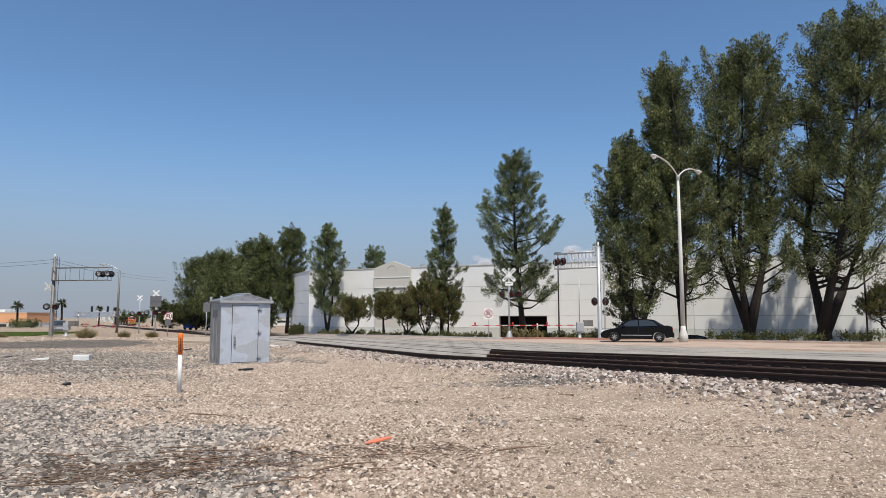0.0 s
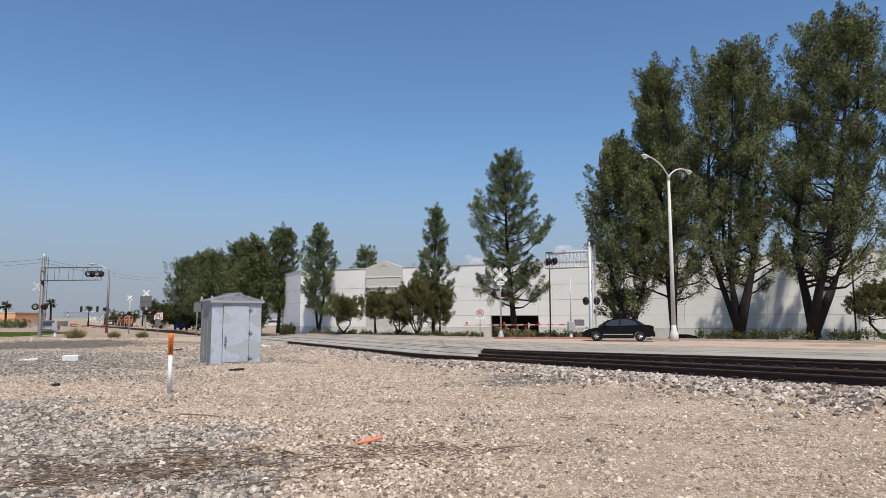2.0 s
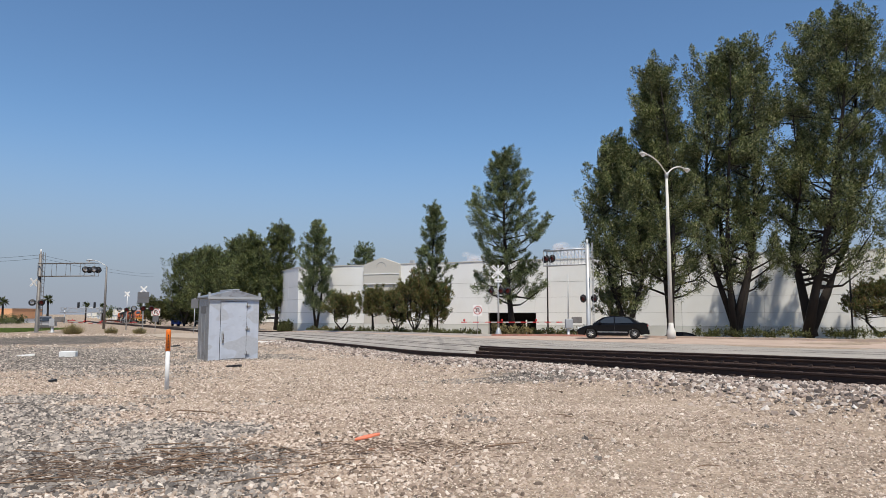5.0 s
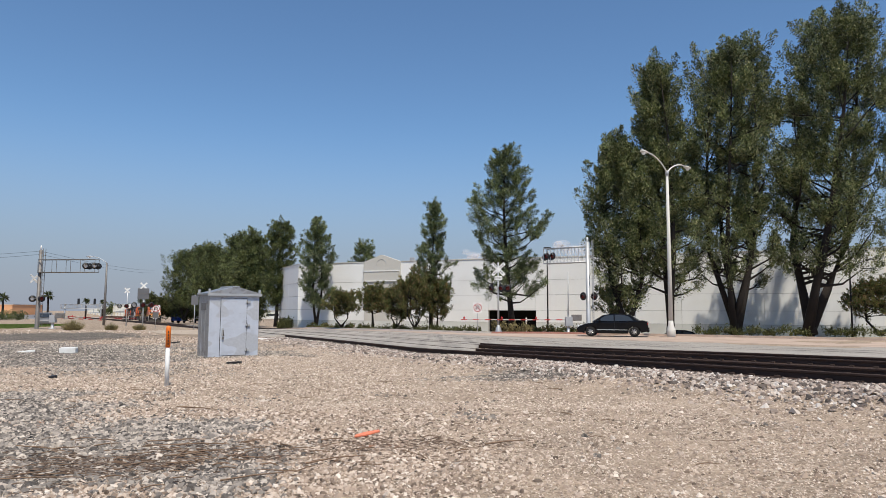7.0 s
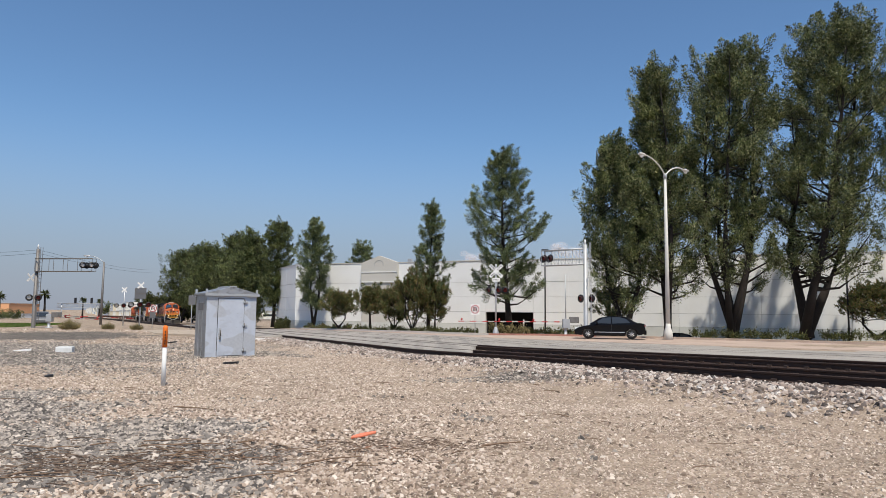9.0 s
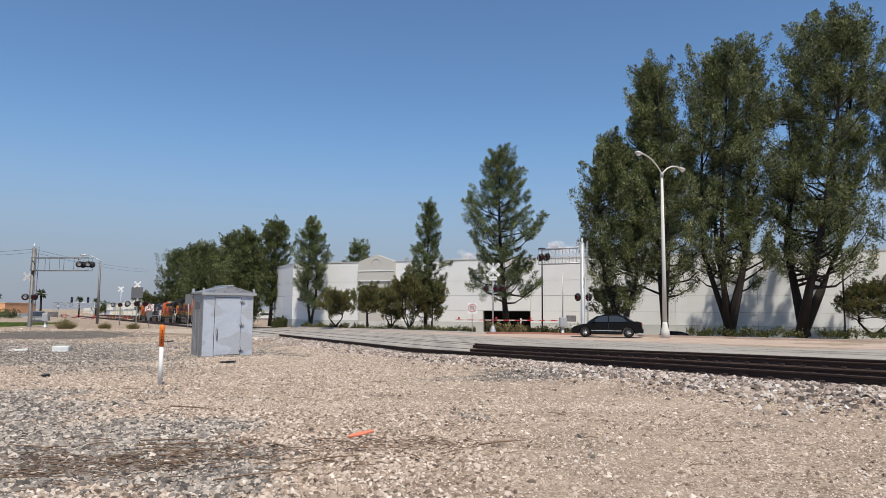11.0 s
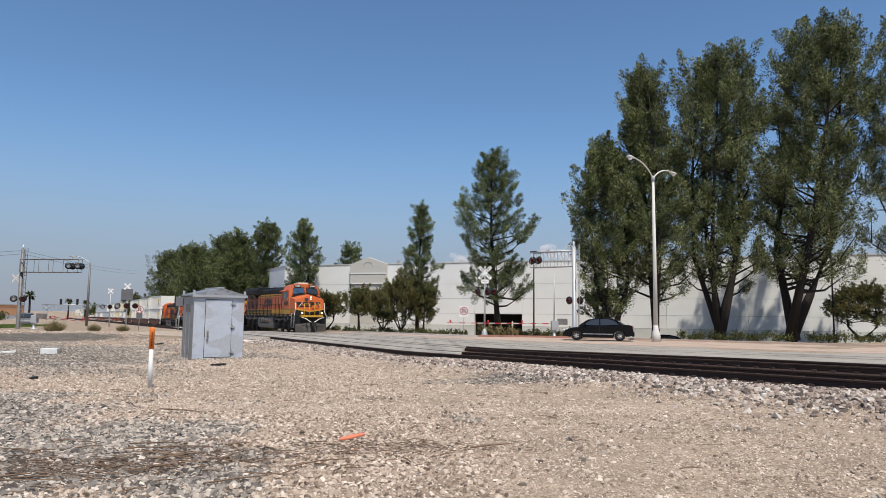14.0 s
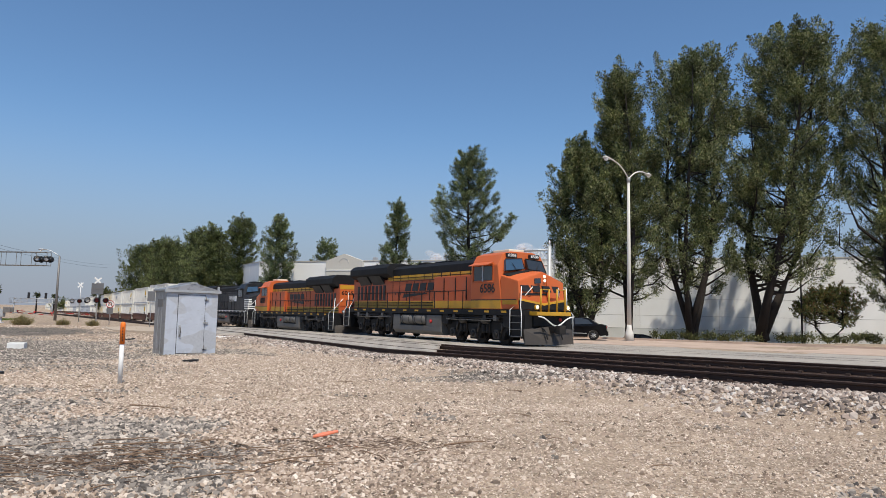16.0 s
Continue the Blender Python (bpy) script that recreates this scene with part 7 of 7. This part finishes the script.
def vehicles():
    car, wheels = saloon("black four-door saloon waiting at the lowered gate")
    head = 161.0
    way = Vector((math.cos(radians(head)), math.sin(radians(head)), 0))
    spot = Vector((11.95, 44.9, 0))
    rows, rolls = [], []
    for t, back in ((0, 0.78), (0.5, 0.62), (1, 0.45), (1.5, 0.3), (2, 0.18), (2.5, 0.08), (3, 0.02), (3.5, 0.0), (16, 0.0)):
        p = spot - way * back
        rows.append((t, pose(p.x, p.y, paved(p.x, p.y) + 0.014, 0, 0, head)))
        rolls.append((t, math.degrees(-back / 0.32)))
    MOVERS.append((car, rows))
    for w, x, y in wheels:
        MOVERS.append((w, [(t, pose(x, y, 0.32, 0, a, 0)) for t, a in rolls]))
    lot = copy_thing(car, pose(20.4, 54.9, rough_ground(20.4, 54.9), 0, 0, -24))
    tagged(lot, "dark saloon parked in the sunken yard")
    grey = copy_thing(car, pose(-45.0, 80.0, rough_ground(-45.0, 80.0), 0, 0, -62))
    tagged(grey, "grey saloon waiting behind the weathered signal mast")
    for o in grey.children:
        if o.name.split(".")[0] in ("body", "roof", "rear_bumper", "door_mirror"):
            o.data = o.data.copy()
            o.data.materials[0] = M_SIGNBACK
    # blue truck and trailers in the distance
    x, y = -73.0, 197.0
    z = rough_ground(x, y)
    t = empty("truck", pose(x, y, z, 0, 0, -35), "blue semi truck parked under distant trees", "truck")
    part("cab", prism(((-1.6, 0.6), (0.9, 0.6), (2.3, 0.6), (2.3, 1.5), (0.95, 1.7), (0.6, 2.9), (-1.4, 3.3), (-1.6, 3.2)), "y", -1.15, 1.15, 0.06), M_BLUE, t, "blue bonneted cab")
    part("windscreen", prism(((0.97, 1.75), (0.66, 2.75), (0.72, 2.77), (1.03, 1.77)), "y", -0.95, 0.95), M_GLASS_DARK, t)
    part("grille", box(2.3, -0.5, 0.7, 2.36, 0.5, 1.45, 0.02), M_GALV, t)
    for wx in (-1.0, 1.5):
        for s in (-1, 1):
            part("wheel", turned(((0.3, -0.14), (0.5, -0.12), (0.5, 0.12), (0.3, 0.14)), 16, pose(wx, s * 1.0, 0.5, 90, 0, 0)), M_TYRE, t)
    for k, (x, y) in enumerate(((-66.0, 196.0), (-62.0, 194.0))):
        tr = empty("trailer", pose(x, y, rough_ground(x, y), 0, 0, -60), "white box trailer parked under distant trees", "trailer", "parked trailers")
        part("box_body", box(-5, -1.2, 1.1, 5, 1.2, 3.7, 0.04), M_CONTAINER, tr)
        for wx in (-4, -2.8, 4):
            part("wheel", turned(((0.3, -0.14), (0.5, -0.12), (0.5, 0.12), (0.3, 0.14)), 14, pose(wx, -1.0, 0.5, 90, 0, 0)), M_TYRE, tr)
        part("underframe", box(-4.8, -1.0, 0.5, 4.8, 1.0, 1.1), M_BLACK, tr)


def distance():
    M_STUCCO = mat("orange_stucco", (0.72, 0.38, 0.2), 0.9, 0, 0.06, 0.3, 20, 0.05)
    g = empty("commercial_building", pose(-96.5, 158.0, -1.7), "low commercial building with orange band over white walls", "building")
    part("wall", box(-50, 0, 0, 0, 12, 2.2), M_PANEL, g, "white lower wall")
    part("upper_wall", box(-50.1, -0.15, 2.2, 0.1, 12.1, 4.5), M_STUCCO, g, "orange upper band")
    part("coping", box(-50.2, -0.25, 4.5, 0.2, 12.2, 4.62), M_PANEL_TRIM, g)
    for k in range(6):
        w = part("window", box(-46 + 7.5 * k, -0.05, 0.5, -42 + 7.5 * k, 0.0, 1.9), M_GLASS_DARK, g)
        part("window_frame", tube([(-46 + 7.5 * k, -0.06, 0.5), (-42 + 7.5 * k, -0.06, 0.5), (-42 + 7.5 * k, -0.06, 1.9), (-46 + 7.5 * k, -0.06, 1.9), (-46 + 7.5 * k, -0.06, 0.5)], 0.06, 4), M_PANEL_TRIM, w)
    part("roof_unit", box(-14, 6, 4.5, -9, 10, 5.3, 0.2), M_CONTAINER, g, "white roof unit")
    for k, (x0, x1, y, h, c) in enumerate(((-96, -78, 380, 3.4, M_PANEL), (-75, -62, 300, 3.4, M_CONTAINER))):
        b = empty("distant_building", pose(x0, y, -1.8), "low pale industrial building on the horizon", "building", "distant buildings")
        part("wall", box(0, 0, 0, x1 - x0, 20, h), c, b)
        part("roof", box(-0.3, -0.3, h, x1 - x0 + 0.3, 20.3, h + 0.3), M_CONCRETE, b)
        part("window_band", box(2, -0.1, h * 0.4, x1 - x0 - 2, 0.0, h * 0.65), M_GLASS_DARK, b)
    hedge(-83, 131, -77, 130, 1.7, 1.2, 301, "dark rounded hedge beside the commercial building", M_BROADLEAF, 6000)
    # lawn by the street on the far left
    rng = np.random.default_rng(9)
    n = 26000
    x, y = rng.uniform(-62, -38.5, n), rng.uniform(63, 84, n)
    keep = x < -38 - (y - 63) * 0.25
    p = np.stack([x, y, [rough_ground(a, b) for a, b in zip(x, y)]], 1)[keep]
    n = len(p)
    d = np.stack([rng.normal(0, 0.05, n), rng.normal(0, 0.05, n), rng.uniform(0.08, 0.16, n)], 1)
    s = unit(rng.normal(0, 1, (n, 3)) * (1, 1, 0)) * 0.06
    v = np.stack([p - s, p + s, p + d], 1).reshape(-1, 3)
    tagged(part("lawn", raw_mesh("lawn", v.tolist(), np.arange(3 * n).reshape(-1, 3).tolist(), M_LAWN), None), "mown green lawn beside the street", "grass", kind="stuff")


def litter():
    M_SCRAP = mat("salmon_plastic", (0.75, 0.22, 0.12), 0.6, 0, 0.1)
    M_STICK = mat("dry_stick", (0.2, 0.13, 0.085), 0.9, 0, 0.3, 4, 40, 0.3)
    M_RUST = mat("rusty_dirt", (0.25, 0.125, 0.075), 0.95, 0, 0.3, 3, 30, 0.5, (0.13, 0.07, 0.05), 0.6)
    x, y = -0.8, 8.62
    tagged(part("plastic_scrap", prism(((-0.17, -0.05), (-0.05, -0.06), (0.16, 0.0), (0.17, 0.05), (-0.02, 0.045), (-0.15, 0.0)), "z", 0.0, 0.02, 0.003), M_SCRAP, at=pose(x, y, rough_ground(x, y) + 0.035, 8, -6, 18)), "flat salmon-orange plastic scrap on gravel", "scrap")
    x, y = -13.05, 24.8
    tagged(part("concrete_block", box(-0.27, -0.16, -0.03, 0.27, 0.16, 0.19, 0.015), M_WHITE, at=pose(x, y, rough_ground(x, y), 2, 0, 12)), "white concrete block lying on the gravel", "block")
    # flat black pieces stand for debris and small cast shadows alike
    for i, (x, y, a, b, h) in enumerate(((-14.6, 24.9, 0.35, 0.12, 0.05), (-9.2, 38.0, 0.6, 0.15, 0.04), (-8.7, 15.9, 0.13, 0.08, 0.05), (-5.75, 20.2, 0.36, 0.16, 0.05), (-5.9, 15.4, 0.08, 0.05, 0.03), (-12.5, 33.0, 0.4, 0.12, 0.04), (-17.5, 27.5, 0.3, 0.12, 0.04))):
        rng = np.random.default_rng(400 + i)
        out = [(a * math.cos(t) * rng.uniform(0.6, 1.1), b * math.sin(t) * rng.uniform(0.6, 1.1)) for t in np.linspace(0, 2 * math.pi, 9)[:-1]]
        pale = i in (0, 1)
        tagged(part("debris", prism(out, "z", -0.02, h, 0.015), M_WHITE if pale else M_BLACK, at=pose(x, y, rough_ground(x, y) + 0.01, rng.uniform(-8, 8), rng.uniform(-8, 8), rng.uniform(0, 90))), "pale flat scrap on the gravel" if pale else "flat black piece for debris and small shadows on gravel", "debris")
    # twigs and splinters, most of them in one drift
    rng = np.random.default_rng(5)
    k = 0
    while k < 170:
        if k < 110:
            x, y, turn = rng.normal(-2.5, 1.2), rng.normal(7.2, 0.5), rng.normal(8, 32)
        else:
            x, y, turn = rng.uniform(-7, 3.5), rng.uniform(6, 15), rng.uniform(0, 180)
        ln = rng.uniform(0.1, 0.32) if k % 9 else rng.uniform(0.4, 0.75)
        r = rng.uniform(0.004, 0.009) if k % 9 else rng.uniform(0.007, 0.013)
        z = rough_ground(x, y) + 0.042
        tagged(part("twig", tube([(-ln / 2, 0, 0), (0, rng.normal(0, 0.02), 0.01), (ln / 2, 0, 0)], [r, r * 0.9, r * 0.5], 5), M_STICK, at=pose(x, y, z, 0, rng.normal(0, 4), turn)), "dry brown twig lying on the stones", "twig", "twigs on the gravel")
        k += 1
    chips, verts, faces = 1500, [], []
    for k in range(chips):                  # shredded bark, thickest along the drift
        x, y = rng.normal(-2.8, 1.15), rng.normal(7.2, 0.42)
        if noise.noise(Vector((x * 1.6, y * 2.4, 5))) < -0.05:
            x, y = rng.normal(-3.4, 0.5), rng.normal(6.9, 0.25)
        if k % 5 == 0:
            x, y = rng.normal(-0.2, 0.7), rng.normal(8.1, 0.25)
        ln, a, w = rng.uniform(0.02, 0.09), rng.normal(0.15, 0.7), rng.uniform(0.002, 0.006)
        z = rough_ground(x, y) + rng.uniform(0.018, 0.045)
        u, v = Vector((math.cos(a), math.sin(a), rng.normal(0, 0.12))) * ln, Vector((-math.sin(a), math.cos(a), 0)) * w
        p = Vector((x, y, z))
        verts += [p - u - v, p - u + v, p + u, p - u * 0.4 + Vector((0, 0, 2 * w))]
        faces += [(4 * k, 4 * k + 2, 4 * k + 3), (4 * k + 2, 4 * k + 1, 4 * k + 3), (4 * k + 1, 4 * k, 4 * k + 3)]
    tagged(part("bark_litter", raw_mesh("bark_litter", verts, faces, bits("bark_shreds", ((0, (0.04, 0.026, 0.02)), (0.6, (0.13, 0.085, 0.06)), (1, (0.27, 0.2, 0.15))))), None), "shredded brown bark strewn over the stones", "litter", kind="stuff")
    for i, (cx, cy, rx, ry) in enumerate(((-6.4, 10.35, 0.7, 0.4), (-7.2, 10.9, 0.7, 0.25), (-0.6, 8.0, 0.4, 0.1), (-2.0, 7.45, 0.7, 0.12), (-5.3, 9.6, 0.3, 0.1))):
        v, f = [(cx, cy, rough_ground(cx, cy) + 0.016)], []
        for ring in (0.5, 1.0):
            for j in range(24):
                a = 2 * math.pi * j / 24
                q = ring * (1 + 0.3 * noise.noise(Vector((math.cos(a) * 2 + i * 5, math.sin(a) * 2, ring))))
                x, y = cx + rx * q * math.cos(a), cy + ry * q * math.sin(a)
                v.append((x, y, rough_ground(x, y) + (0.011 if ring < 1 else -0.014)))
        for j in range(24):
            f += [(0, 1 + j, 1 + (j + 1) % 24), (1 + j, 25 + j, 25 + (j + 1) % 24, 1 + (j + 1) % 24)]
        tagged(part("rusty_soil", raw_mesh("rusty_soil", v, f, M_RUST, True), None), "rust-stained soil spilled over the stones", "soil", kind="stuff")
    M_PAD = mat("dusty_concrete", (0.42, 0.34, 0.26), 0.95, 0, 0.12, 0.8, 30, 0.3, (0.3, 0.24, 0.18), 0.6)
    v = [plan(s, n) for s, n in ((-16, -13.6), (-19, -15.5), (-25, -15.5), (-27, -12.8), (-23, -11.4), (-17, -11.6))]
    pts = [(x, y) for x, y in v]
    zc = max(rough_ground(x, y) for x, y in pts)
    tagged(part("concrete_pad", prism(pts, "z", zc - 0.3, zc + 0.03, 0.02)), "cracked pale concrete pad in the gravel", "pad", kind="structure").data.materials.append(M_PAD)


def clouds():
    """Faint low heaps of cloud far behind the warehouse."""
    m, nodes, links, bsdf = shader("thin_cloud")
    bsdf.inputs["Base Color"].default_value, bsdf.inputs["Roughness"].default_value = (0.95, 0.9, 0.9, 1), 1.0
    clear, mix = nodes.new("ShaderNodeBsdfTransparent"), nodes.new("ShaderNodeMixShader")
    mix.inputs[0].default_value = 0.11
    links.new(clear.outputs[0], mix.inputs[1])
    links.new(bsdf.outputs[0], mix.inputs[2])
    links.new(mix.outputs[0], nodes["Material Output"].inputs[0])
    rng = np.random.default_rng(77)
    for cx, cz, w in ((600, 265, 75), (680, 245, 55), (190, 240, 55), (130, 220, 40)):
        bm = bmesh.new()
        for k in range(9):
            r = rng.uniform(0.3, 0.7) * w * 0.6
            p = Vector((cx + rng.normal(0, 0.5) * w, 3000 + rng.uniform(-20, 20), cz + abs(rng.normal(0, 0.3)) * w))
            bmesh.ops.create_icosphere(bm, subdivisions=3, radius=r, matrix=Matrix.Translation(p) @ Matrix.Diagonal((1.3, 1, 0.8, 1)))
        for f in bm.faces:
            f.smooth = True
        tagged(part("cloud", bm, m), "faint white cloud low above the horizon", "cloud", kind="structure")


clouds()
street_lamps()
signals()
cabinet()
marker()
vehicles()
distance()
litter()
gravel()


# ---- what moves ----
SPEED = 19.3     # metres a second along the tracks
HEADING = 28.2 - 90
FRONT = ((0, -306.0), (4, -229.5), (6.5, -181.5), (9, -133.0), (11, -94.0), (13, -54.6), (14.5, -26.0), (15.25, -12.1), (16, 1.45))   # seconds, metres


def on_rails(s, lift, backward):
    x, y = train_plan(s)
    return pose(x, y, grade(s - 8, 0) + 0.182 + lift, 0, 0, HEADING + (180 if backward else 0))


def motions():
    for ob, offset, lift, backward in RUN:
        walk(ob, [(t, on_rails(offset + front, lift, backward)) for t, front in FRONT])
    for w in SPINNING:      # the leading engine's wheels roll
        at, rows, step_turn = w.matrix_basis.translation.copy(), [], math.degrees(SPEED / FPS / 0.53)
        for k in range(0, 481):
            rows.append((k / FPS, pose(at.x, at.y, at.z, 0, (k * step_turn) % 360, 0)))
        walk(w, rows)
    for ob, rows in MOVERS:
        walk(ob, rows)


motions()
